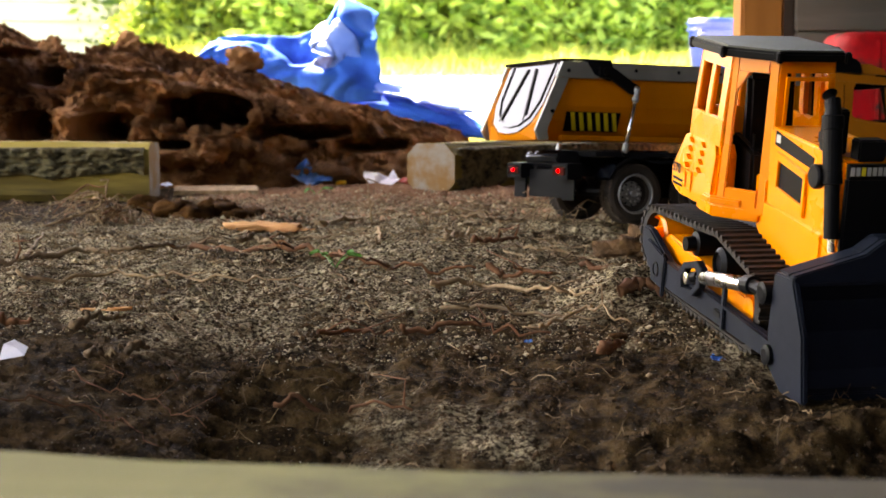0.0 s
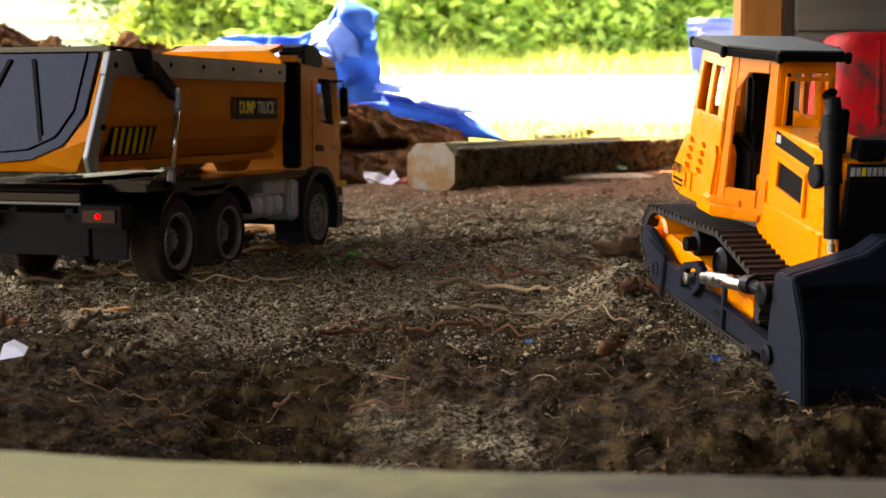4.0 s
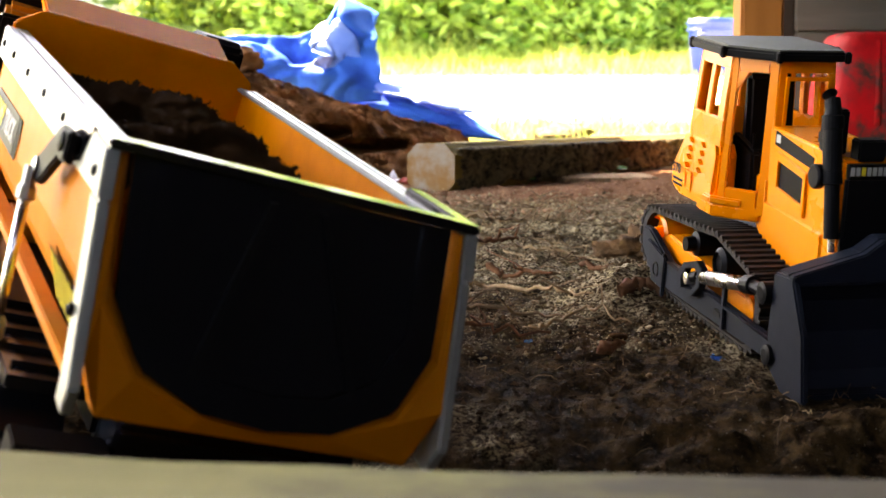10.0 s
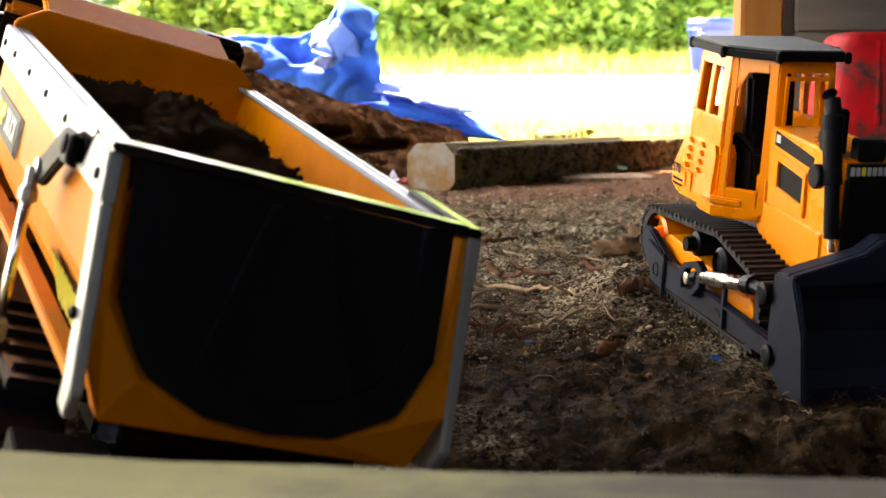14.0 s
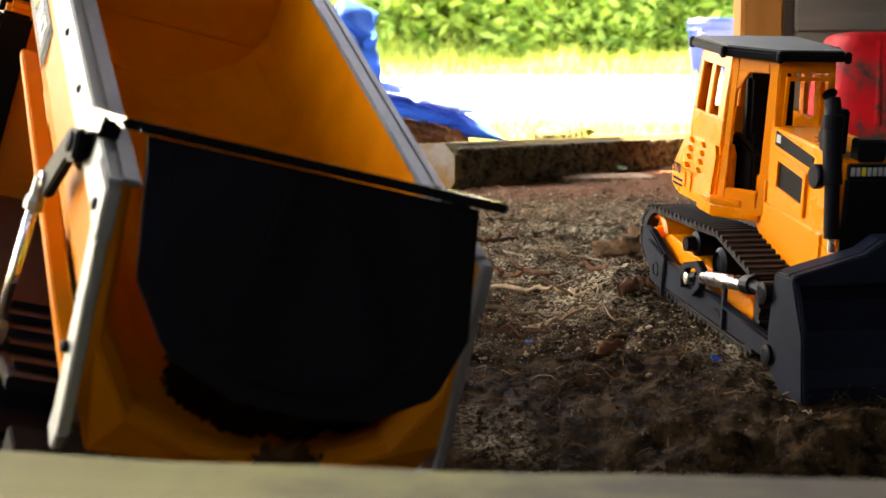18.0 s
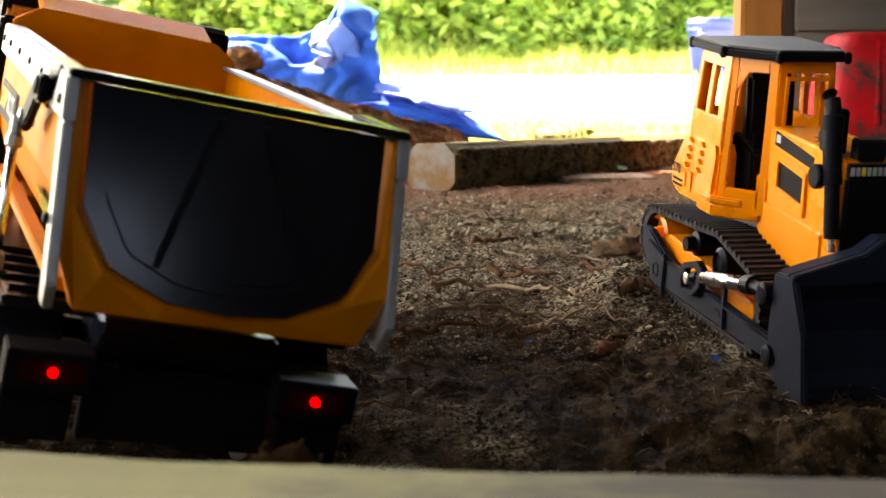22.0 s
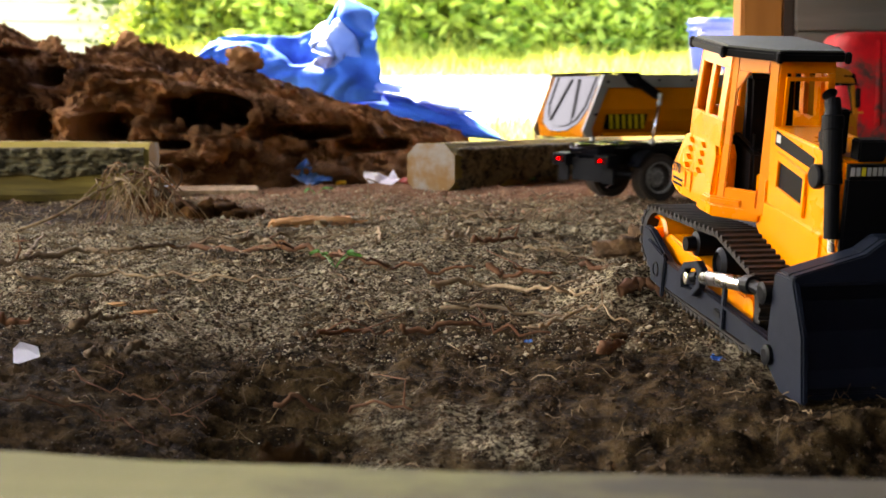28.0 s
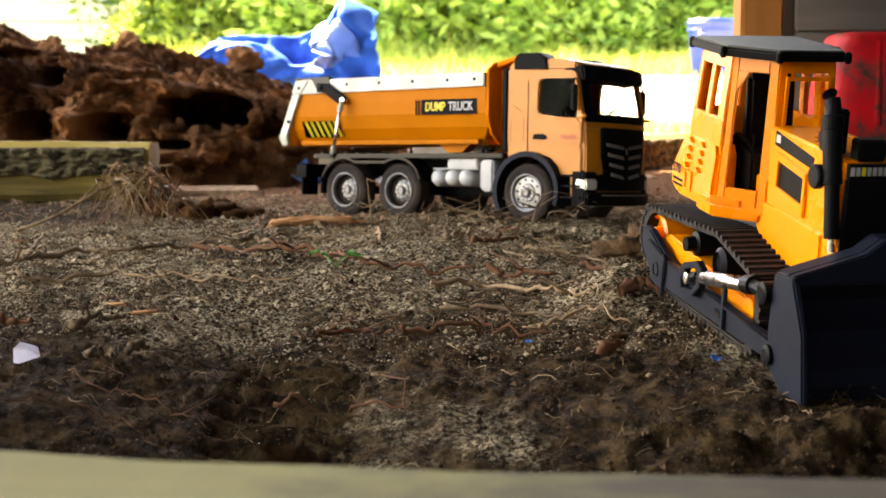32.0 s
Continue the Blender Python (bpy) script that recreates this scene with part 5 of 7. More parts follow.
    roof = [(0.2235, 0.1905), (0.330, 0.190), (0.326, 0.200), (0.300, 0.2062), (0.245, 0.2062), (0.2235, 0.201)]
    tp("cab_roof", prism(roof, -0.0735, 0.0735), M_CAB, "orange cab roof", bev=0.003, parent=cab)
    tp("roof_hatch", bx((0.250, -0.03, 0.2058), (0.285, 0.03, 0.2084)), M_CAB, bev=0.0012, parent=cab)
    tp("rear_wall", bx((0.2237, -0.0685, 0.098), (0.2275, 0.0685, 0.191)), M_CAB, bev=0, parent=cab)
    tp("cab_lining", bx((0.2277, -0.0683, 0.1012), (0.2285, 0.0683, 0.190)), M_BLACK, "black cab lining", bev=0, parent=cab)
    tp("headlining", bx((0.2287, -0.0683, 0.1890), (0.320, 0.0683, 0.1900)), M_BLACK, bev=0, parent=cab)
    tp("cab_floor", bx((0.228, -0.068, 0.099), (0.334, 0.068, 0.101)), M_BLACK, bev=0, parent=cab)
    tp("visor", prism([(0.316, 0.1755), (0.350, 0.1785), (0.346, 0.196), (0.320, 0.1985)], -0.0715, 0.0715), M_BLACK, "black sun visor over the windscreen", bev=0.002, parent=cab)
    wind = [(-0.066, 0.1285), (0.066, 0.1285), (0.0625, 0.183), (-0.0625, 0.183)]
    gl = bmesh.new()
    q = [gl.verts.new((0.3485 - (z - 0.1285) * 0.22 + d, y, z)) for d in (0, -0.0008) for y, z in wind]
    gl.faces.new(q[:4])
    gl.faces.new(q[:3:-1])
    for i in range(4):
        gl.faces.new((q[i], q[(i + 1) % 4], q[4 + (i + 1) % 4], q[4 + i]))
    g = tp("windscreen", gl, M_GLASS, bev=0, parent=cab)
    g.visible_shadow = False
    fr = bmesh.new()
    fo, fi = [(-0.069, 0.1255), (0.069, 0.1255), (0.0655, 0.186), (-0.0655, 0.186)], [(-0.057, 0.136), (0.057, 0.136), (0.054, 0.177), (-0.054, 0.177)]
    L = [[fr.verts.new((0.3505 - (z - 0.1285) * 0.22 + d, y, z)) for y, z in qq] for d in (0, -0.003) for qq in (fo, fi)]
    for i in range(4):
        j = (i + 1) % 4
        for p, r in ((0, 1), (1, 3), (3, 2), (2, 0)):
            fr.faces.new((L[p][i], L[p][j], L[r][j], L[r][i]))
    tp("windscreen_frame", fr, M_BLACK, bev=0, parent=cab)
    tp("nose_band", prism([(0.344, 0.1255), (0.3515, 0.1255), (0.353, 0.118), (0.345, 0.116)], -0.0715, 0.0715), M_CAB, bev=0.001, parent=cab)
    tp("nose", prism([(0.330, 0.030), (0.353, 0.030), (0.3535, 0.095), (0.351, 0.1185), (0.330, 0.1185)], -0.0715, 0.0715), M_CAB, bev=0.0015, parent=cab)
    grille = tp("grille", prism([(-0.050, 0.119), (0.050, 0.119), (0.049, 0.085), (0.044, 0.062), (0.058, 0.058), (0.056, 0.040), (-0.056, 0.040), (-0.058, 0.058), (-0.044, 0.062), (-0.049, 0.085)], 0.3525, 0.3565, "x"), M_BLACK, "black radiator grille with bright slats", bev=0.001, parent=cab)
    for k in range(4):
        z = 0.094 - k * 0.0125
        for s in (-1, 1):
            bm = bmesh.new()
            w = 0.043 - k * 0.003
            for i in range(7):
                y0 = 0.006 + i * (w - 0.006) / 7
                yy = sorted((s * y0, s * (y0 + (w - 0.006) / 7 * 0.8)))
                up = 0.0042 * i / 7
                bx((0.3563, yy[0], z - 0.0018 + up), (0.3582, yy[1], z - 0.0002 + up), bm)
                bx((0.3563, yy[0], z - 0.0018 + up), (0.3582, (yy[0] * 2 + yy[1]) / 3, z + 0.0026 + up), bm)
            tp("grille_slat", bm, M_RIM, bev=0, parent=cab)
    tp("badge", prism([(-0.002, 0.094), (0.001, 0.094), (0.0025, 0.086), (-0.0005, 0.0862)], 0.3566, 0.3578, "x"), M_SILVER, bev=0, parent=cab)
    tp("bumper", prism([(0.335, 0.020), (0.3585, 0.022), (0.3595, 0.038), (0.335, 0.040)], -0.0745, 0.0745), M_BLACK, "black front bumper", bev=0.002)
    tp("bumper_strip", bx((0.3592, -0.052, 0.0335), (0.3605, 0.052, 0.0352)), M_SILVER, bev=0)
    # the front is bowed: its corners draw back
    bowed = ("visor", "windscreen", "windscreen_frame", "nose", "nose_band", "grille", "grille_slat", "headlamp_housing", "headlamp", "fog_lamp", "bumper", "bumper_strip")
    for ob in list(cab.children) + list(truck.children):
        if ob.type == "MESH" and ob.name.split(".")[0] in bowed:
            bm = bmesh.new()
            bm.from_mesh(ob.data)
            for k in range(-5, 6):
                bmesh.ops.bisect_plane(bm, geom=bm.verts[:] + bm.edges[:] + bm.faces[:], plane_co=(0, k * 0.0125, 0), plane_no=(0, 1, 0))
            for v in bm.verts:
                v.co.x -= 0.0125 * min(1.0, abs(v.co.y) / 0.0735) ** 2.6
            bm.to_mesh(ob.data)
            bm.free()
    # inside of the cab
    for s in (-1, 1):
        tp("seat", prism([(0.245, 0.101), (0.285, 0.101), (0.285, 0.113), (0.259, 0.115), (0.253, 0.150), (0.244, 0.150)], *sorted((s * 0.018, s * 0.055))), M_BLACK, "black cab seat", bev=0.003, parent=cab)
    tp("dashboard", prism([(0.312, 0.101), (0.332, 0.101), (0.332, 0.131), (0.316, 0.127)], -0.066, 0.066), M_BLACK, bev=0.002, parent=cab)
    hoop = [(0.312 + 0.006 * math.sin(t), 0.036 + 0.014 * math.cos(t), 0.134 + 0.011 * math.sin(t)) for t in np.linspace(0, 2 * math.pi, 17)]
    tp("steering_wheel", tube(hoop, 0.0014, 6), M_BLACK, bev=0, parent=cab)
    return truck, bed, gate, wheels, rods


truck, bed, gate, wheels, rods = build_truck()

# ---------------------------------------------------------------- the bulldozer
# its space: x forward, y to its left, z up from the track's underside
DOZER_POSE = pose(0.2191, 1.0009, 0.0085, 0, 9, -77)


def build_dozer():
    doz = thing("bulldozer", "orange-yellow toy bulldozer with dark grey blade and black tracks", "toy bulldozer", DOZER_POSE)

    def dp(name, bm, material, label="", bev=0.0008, parent=doz, smooth=False):
        return part(name, bm, material, parent, label, bev=bev, smooth=smooth)

    # tracks: raised drive wheel behind, two idlers on the ground line
    def hull():
        cs = [(-0.083, 0.034, 0.0200), (-0.050, 0.0170, 0.0155), (0.030, 0.045, 0.0180), (0.085, 0.0185, 0.0165), (0.080, 0.030, 0.0220)]
        pts = [(cx + r * math.cos(a), cz + r * math.sin(a)) for cx, cz, r in cs for a in np.linspace(0, 2 * math.pi, 48, endpoint=False)]
        pts = sorted(set((round(x, 5), round(z, 5)) for x, z in pts))

        def half(P):
            h = []
            for p in P:
                while len(h) > 1 and (h[-1][0] - h[-2][0]) * (p[1] - h[-2][1]) - (h[-1][1] - h[-2][1]) * (p[0] - h[-2][0]) <= 0:
                    h.pop()
                h.append(p)
            return h[:-1]
        return half(pts) + half(pts[::-1])
    H = [Vector((x, z)) for x, z in hull()]
    # walk round the hull in even steps for the track plates
    loop, total = H + [H[0]], 0.0
    lens = [(b - a).length for a, b in zip(loop, loop[1:])]
    total = sum(lens)
    N = 64
    stations = []
    for k in range(N):
        d, i = total * k / N, 0
        while d > lens[i]:
            d -= lens[i]
            i += 1
        a, b = loop[i], loop[i + 1]
        p = a + (b - a) * (d / lens[i])
        stations.append((p, (b - a).normalized()))
    for s in (-1, 1):
        ya, yb = sorted((s * 0.020, s * 0.050))
        inner = [(p * 1.0) for p in H]
        c = Vector((0.005, 0.032))
        belt = ring([tuple(p) for p in H], [tuple(c + (p - c) * 0.93) for p in H], ya, yb)
        track = dp("track_belt", belt, M_TRACK, "black rubber crawler track", bev=0)
        plate = bmesh.new()
        bx((-0.0030, ya - 0.0008, -0.0006), (0.0030, yb + 0.0008, 0.0014), plate)
        bx((-0.0012, ya - 0.0008, 0.0014), (0.0012, yb + 0.0008, 0.0034), plate)
        pm = bpy.data.meshes.new("track_plate")
        bmesh.ops.recalc_face_normals(plate, faces=plate.faces)
        plate.to_mesh(pm)
        plate.free()
        pm.materials.append(M_TRACK)
        for p, d in stations:
            ob = new("track_plate", pm)
            ob.parent = track
            nrm = Vector((d.y, -d.x))
            R = Matrix(((d.x, 0, nrm.x, p.x), (0, 1, 0, 0), (d.y, 0, nrm.y, p.y), (0, 0, 0, 1)))
            ob.matrix_basis = R
        # wheels and side frame in orange
        for x, z, r in ((-0.083, 0.034, 0.0170), (0.081, 0.027, 0.0200)):
            w = dp("track_wheel", lathe([(r, s * 0.024), (r, s * 0.044), (r * 0.86, s * 0.046), (r * 0.8, s * 0.041), (r * 0.42, s * 0.042), (r * 0.4, s * 0.0475), (0.003, s * 0.048)], 28, at=(x, 0, z)), M_DOZER, "orange track wheel", bev=0)
        for k in range(5):
            dp("track_roller", lathe([(0.0085, s * 0.026), (0.0085, s * 0.045), (0.004, s * 0.046)], 18, at=(-0.038 + k * 0.024, 0, 0.0125)), M_DOZER, bev=0)
        dp("carrier_roller", lathe([(0.0085, s * 0.026), (0.0085, s * 0.046), (0.0055, s * 0.047), (0.005, s * 0.0535)], 20, at=(-0.012, 0, 0.046)), M_DBLACK, "black carrier roller", bev=0)
        dp("carrier_roller", lathe([(0.0095, s * 0.026), (0.0105, s * 0.050), (0.0075, s * 0.0525), (0.0070, s * 0.0500), (0.003, s * 0.0500)], 24, at=(0.040, 0, 0.046)), M_DBLACK, "black hub with a ringed face", bev=0)
        a, b = sorted((s * 0.026, s * 0.0475))
        dp("roller_frame", prism([(-0.078, 0.034), (-0.056, 0.042), (0.02, 0.036), (0.075, 0.034), (0.085, 0.024), (0.07, 0.016), (-0.05, 0.016)], a, b), M_DOZER, "orange roller frame", bev=0.0015)
        # push arm
        a, b = sorted((s * 0.0512, s * 0.0572))
        arm = dp("push_arm", prism([(-0.082, 0.043), (-0.070, 0.043), (-0.030, 0.0285), (0.146, 0.0240), (0.150, 0.0110), (-0.030, 0.0085), (-0.060, 0.0095), (-0.082, 0.027)], a, b), M_DGREY, "dark grey blade arm", bev=0.0012)
        a, b = sorted((s * 0.0572, s * 0.0596))
        dp("arm_flange", prism([(-0.030, 0.0290), (-0.027, 0.0285), (0.146, 0.0240), (0.146, 0.0220)], a, b), M_DGREY, parent=arm, bev=0)
        dp("arm_plate", prism([(-0.067, 0.037), (-0.032, 0.031), (-0.034, 0.0075), (-0.056, 0.0085)], a, b), M_DGREY, parent=arm)
        dp("arm_edge", bx((-0.0375, a, 0.002), (-0.0335, b * 1.02 if s > 0 else b, 0.0335)), M_DGREY, parent=arm)
        dp("arm_pin", lathe([(0.0055, s * 0.0588), (0.0055, s * 0.0602), (0.0042, s * 0.0603), (0.0040, s * 0.0590)], 18, at=(-0.047, 0, 0.019)), M_DBLACK, parent=arm, bev=0)
        dp("arm_bracket", bx((0.066, a, 0.010), (0.071, b, 0.040)), M_DGREY, parent=arm)
        dp("arm_bracket", bx((0.055, a, 0.016), (0.067, b, 0.021)), M_DBLACK, parent=arm)
        for x, z in ((0.140, 0.017),):
            dp("arm_pin", lathe([(0.0062, s * 0.0575), (0.0062, s * 0.0625), (0.004, s * 0.0632)], 18, at=(x, 0, z)), M_DBLACK, parent=arm, bev=0)
        # tilt cylinder with its eye
        y = s * 0.0600
        eye_o = [(0.000, 0.016), (0.026, 0.020), (0.037, 0.029), (0.038, 0.042), (0.030, 0.0455), (0.008, 0.0385), (-0.002, 0.028)]
        cx, cz = 0.020, 0.030
        eye_i = [(cx + (x - cx) * 0.62, cz + (z - cz) * 0.62) for x, z in eye_o]
        dp("eye_bracket", ring(eye_o, eye_i, *sorted((s * 0.0575, s * 0.0625))), M_DGREY, "dark grey eye bracket", bev=0.0005)
        dp("eye_pin", tube([(0.010, y, 0.028), (0.030, y, 0.035)], 0.0035, 10), M_DBLACK, bev=0)
        dp("eye_pin", lathe([(0.0042, s * 0.0585), (0.0042, s * 0.0640), (0.0025, s * 0.0645)], 14, at=(0.017, 0, 0.030)), M_CHROME, bev=0)
        dp("cylinder", tube([(0.040, y, 0.0365), (0.104, y, 0.0500)], 0.0048, 16), M_CHROME, "bright metal cylinder", bev=0, smooth=True)
        dp("cylinder_rod", tube([(0.030, y, 0.0345), (0.042, y, 0.037)], 0.0022, 10), M_CHROME, bev=0)
        dp("cylinder_cap", tube([(0.102, y, 0.0496), (0.112, y, 0.0517)], 0.0058, 14), M_DBLACK, bev=0)
        dp("cylinder_joint", lathe([(0.0068, s * 0.055), (0.0068, s * 0.064), (0.0040, s * 0.0648)], 18, at=(0.131, 0, 0.0525)), M_DBLACK, "black blade joint", bev=0)
        dp("joint_bar", tube([(0.110, y, 0.0513), (0.131, y, 0.0525)], 0.0040, 10), M_DBLACK, bev=0)
    # blade: hollow plate with end cheeks and a raised middle edge
    prof = [(0.166, -0.002), (0.156, 0.012), (0.151, 0.034), (0.154, 0.054), (0.162, 0.067)]
    back = [(x - 0.006, z) for x, z in prof]
    W = 0.074
    blade = dp("blade", prism(prof + back[::-1], -0.0555, W), M_DGREY, "dark grey curved dozer blade", bev=0.0006)
    for s in (-1, 1):
        a, b = sorted((s * (W - 0.001), s * (W + 0.004)))
        a, b = (a, b) if s > 0 else (-0.0600, -0.0555)
        a, b = sorted((s * 0.0555, s * 0.0600)) if s < 0 else (a, b)
        dp("blade_cheek", prism([(0.186, 0.002), (0.178, 0.040), (0.160, 0.0695), (0.137, 0.0670), (0.135, 0.030), (0.138, 0.010), (0.158, -0.001)], a, b), M_DGREY, "dark grey blade cheek", bev=0.0012)
    dp("blade_top", prism([(-0.0600, 0.0640), (-0.0600, 0.0705), (-0.016, 0.0825), (-0.005, 0.0905), (0.040, 0.0905), (0.051, 0.0825), (W + 0.004, 0.0705), (W + 0.004, 0.0640)], 0.1560, 0.1615, "x"), M_DGREY, "raised top edge of the blade", bev=0.0008)
    dp("top_lip", prism([(-0.0600, 0.0690), (-0.0600, 0.0705), (-0.016, 0.0825), (-0.005, 0.0905), (0.040, 0.0905), (0.051, 0.0825), (W + 0.004, 0.0705), (W + 0.004, 0.0690), (0.051, 0.0810), (0.040, 0.0890), (-0.005, 0.0890), (-0.016, 0.0810)], 0.1440, 0.1559, "x"), M_DGREY, "worn upper lip of the blade", bev=0.0004)
    dp("cutting_edge", bx((0.162, -0.0555, -0.0035), (0.172, W, 0.003)), M_DGREY, "worn cutting edge")
    # belly and hood
    dp("belly", bx((-0.075, -0.019, 0.020), (0.118, 0.019, 0.062)), M_DBLACK, bev=0.002)
    hood = dp("hood", prism([(0.030, 0.052), (0.136, 0.062), (0.136, 0.132), (0.112, 0.134), (0.038, 0.136), (0.030, 0.134)], -0.0215, 0.0215), M_DOZER, "orange-yellow engine hood", bev=0.0015)
    for s in (-1, 1):
        c, d = sorted((s * 0.0212, s * 0.0221))
        stripe = dp("trim_band", prism([(0.046, 0.1345), (0.046, 0.1255), (0.099, 0.1195), (0.099, 0.1270)], c, d), M_DBLACK, "black trim band", parent=hood, bev=0)
        dp("emblem", bx((0.048, *sorted((s * 0.0221, s * 0.0224))[:1], 0.1275), (0.0535, max(s * 0.0221, s * 0.0224), 0.1325)), M_TANK, parent=hood, bev=0)
        c, d = sorted((s * 0.0212, s * 0.0236))
        fr_o, fr_i = [(0.051, 0.1225), (0.051, 0.094), (0.094, 0.088), (0.094, 0.1160)], [(0.0555, 0.1165), (0.0555, 0.100), (0.090, 0.0955), (0.090, 0.1120)]
        dp("hood_panel", ring(fr_o, fr_i, c, d), M_DOZER, parent=hood, bev=0.0006)
        dp("hood_vent", prism(fr_i, *sorted((s * 0.0212, s * 0.0218))), M_DBLACK, "black side vent", parent=hood, bev=0)
        dp("hood_step", prism([(0.024, 0.074), (0.024, 0.102), (0.040, 0.101), (0.040, 0.087), (0.118, 0.084), (0.118, 0.058), (0.070, 0.052), (0.040, 0.060)], *sorted((s * 0.0205, s * 0.0228))), M_DOZER, "orange-yellow lower side", bev=0.0008)
    front = dp("radiator", bx((0.1362, -0.0210, 0.060), (0.1405, 0.0210, 0.1225)), M_DBLACK, "black radiator front", bev=0.001)
    dp("name_band", bx((0.1363, -0.0205, 0.1222), (0.1398, 0.0205, 0.1308)), M_DBLACK, "black band with pale worn blocks", bev=0.0005)
    for k in range(11):
        y0 = -0.0192 + k * 0.0035
        dp("name_block", bx((0.1398, y0, 0.1240), (0.1402, y0 + 0.0025, 0.1290)), M_TANK if k != 2 else M_YELLOW, bev=0, parent=front)
    # exhaust, pre-cleaner, cap
    ex = dp("exhaust", lathe([(0.0045, 0.086), (0.0045, 0.118), (0.0062, 0.1185), (0.0062, 0.1255), (0.0058, 0.126), (0.0058, 0.150), (0.0066, 0.1505), (0.0066, 0.158), (0.0052, 0.1585), (0.0045, 0.164)], 20, "z", (0.1375, -0.0255, 0)), M_DBLACK, "black exhaust stack", bev=0)
    ex.matrix_basis = Matrix.Translation((0.1375, 0, 0.080)) @ Matrix.Rotation(radians(-10), 4, "Y") @ Matrix.Translation((-0.1375, 0, -0.080))
    dp("exhaust_tip", tube([(0.1375, -0.0255, 0.160), (0.1365, -0.0255, 0.167), (0.1330, -0.0255, 0.1705)], 0.0048, 14), M_DBLACK, bev=0, parent=ex)
    dp("exhaust_clamp", lathe([(0.0065, -0.0345), (0.0075, -0.0335), (0.0075, -0.0300)], 18, at=(0.1310, 0, 0.1225)), M_DBLACK, parent=ex, bev=0)
    dp("exhaust_pin", tube([(0.1375, -0.0255, 0.078), (0.1375, -0.0255, 0.087)], 0.0022, 10), M_CHROME, bev=0, parent=ex)
    dp("cleaner_box", prism([(0.104, 0.133), (0.104, 0.147), (0.113, 0.160), (0.1225, 0.160), (0.1225, 0.133)], -0.0225, -0.0135), M_DBLACK, bev=0.001)
    dp("side_box", bx((0.126, -0.0135, 0.1315), (0.137, 0.004, 0.1445)), M_DBLACK, bev=0.001)
    dp("filler_cap", lathe([(0.006, 0.135), (0.006, 0.141), (0.0045, 0.1425)], 12, "z", (0.092, -0.010, 0), ripple=0.12), M_DBLACK, "black ribbed filler cap", bev=0)
    dp("hood_cap", lathe([(0.005, 0.133), (0.005, 0.1465), (0.003, 0.148)], 14, "z", (0.130, 0.013, 0)), M_DBLACK, bev=0)
    # cab: plan narrows towards the hood
    plan = [(0.040, -0.0215), (0.013, -0.0450), (-0.040, -0.0450), (-0.040, 0.0290), (0.013, 0.0290), (0.040, 0.0215)]
    floor_z, sill_z, top_z = 0.080, 0.127, 0.180
    cab = dp("cab", prism(plan, floor_z - 0.004, floor_z + 0.002, "z"), M_DOZER, "orange-yellow open cab frame", bev=0.001)

    def leaning(p, z):
        k = 1 - 0.10 * max(0.0, (z - sill_z)) / (top_z - sill_z)
        return Vector((0.0 + (p[0] - 0.0) * (k * 0.5 + 0.5), p[1] * k, z))

    def wall_bar(name, p, q, z0, z1, u0, u1, v0=0.0, v1=1.0, t=0.004, mtl=M_DOZER, quad=None):
        """A bar of the cab wall between plan corners p and q: u along the wall, v up from z0 to z1; quad sets its four corners freely."""
        bm = bmesh.new()
        p, q = Vector(p), Vector(q)
        d = (q - p).normalized()
        nrm = Vector((d.y, -d.x))
        if nrm.dot((p + q) / 2) < 0:
            nrm = -nrm
        vs = []
        for off in (0.0, -t):
            for u, v in quad or ((u0, v0), (u1, v0), (u1, v1), (u0, v1)):
                xy = p + (q - p) * u + nrm * off
                vs.append(bm.verts.new(leaning((xy.x, xy.y), z0 + (z1 - z0) * v)))
        for f in ((0, 1, 2, 3), (7, 6, 5, 4), (0, 4, 5, 1), (1, 5, 6, 2), (2, 6, 7, 3), (3, 7, 4, 0)):
            bm.faces.new([vs[i] for i in f])
        return part(name, bm, mtl, cab, bev=0.0008)
    for s in (-1, 1):
        w = 0.0450 if s < 0 else 0.0290
        C, B, A = (0.040, s * 0.0215), (0.013, s * w), (-0.040, s * w)
        # door opening between front and middle post
        wall_bar("front_post", C, B, floor_z, top_z, 0.0, 0.20)
        wall_bar("middle_post", C, B, floor_z, top_z, 0.84, 1.0)
        wall_bar("door_head", C, B, 0.169, top_z, 0.2, 0.84)
        wall_bar("door_corner", C, B, 0.157, 0.1695, 0.4, 0.84, quad=((0.80, 0.0), (0.84, 0.0), (0.84, 1.0), (0.58, 1.0)))
        wall_bar("door_sill", C, B, floor_z, 0.092, 0.2, 0.84)
        # rear quarter with two slim windows
        wall_bar("quarter_panel", B, A, 0.1175, 0.136, 0.0, 1.0)
        wall_bar("quarter_head", B, A, 0.169, top_z, 0.0, 1.0)
        for u in ((0.0, 0.20), (0.46, 0.60), (0.86, 1.0)):
            wall_bar("quarter_post", B, A, 0.136, 0.170, *u)
        # rear fuel tank with louvres
        a, b = sorted((s * 0.030, s * 0.0475))
        tank = dp("fuel_tank", prism([(-0.002, 0.074), (-0.050, 0.0735), (-0.061, 0.079), (-0.062, 0.092), (-0.049, 0.118), (-0.044, 0.120), (0.004, 0.120), (0.010, 0.112), (0.010, 0.080)], a, b), M_DOZER, "orange-yellow side tank with louvres", bev=0.0025)
        # its flank leans in towards the top
        for v in tank.data.vertices:
            if v.co.z > 0.094 and abs(v.co.y) > 0.040:
                v.co.y -= s * 0.15 * (v.co.z - 0.094)
        yy = s * 0.0478
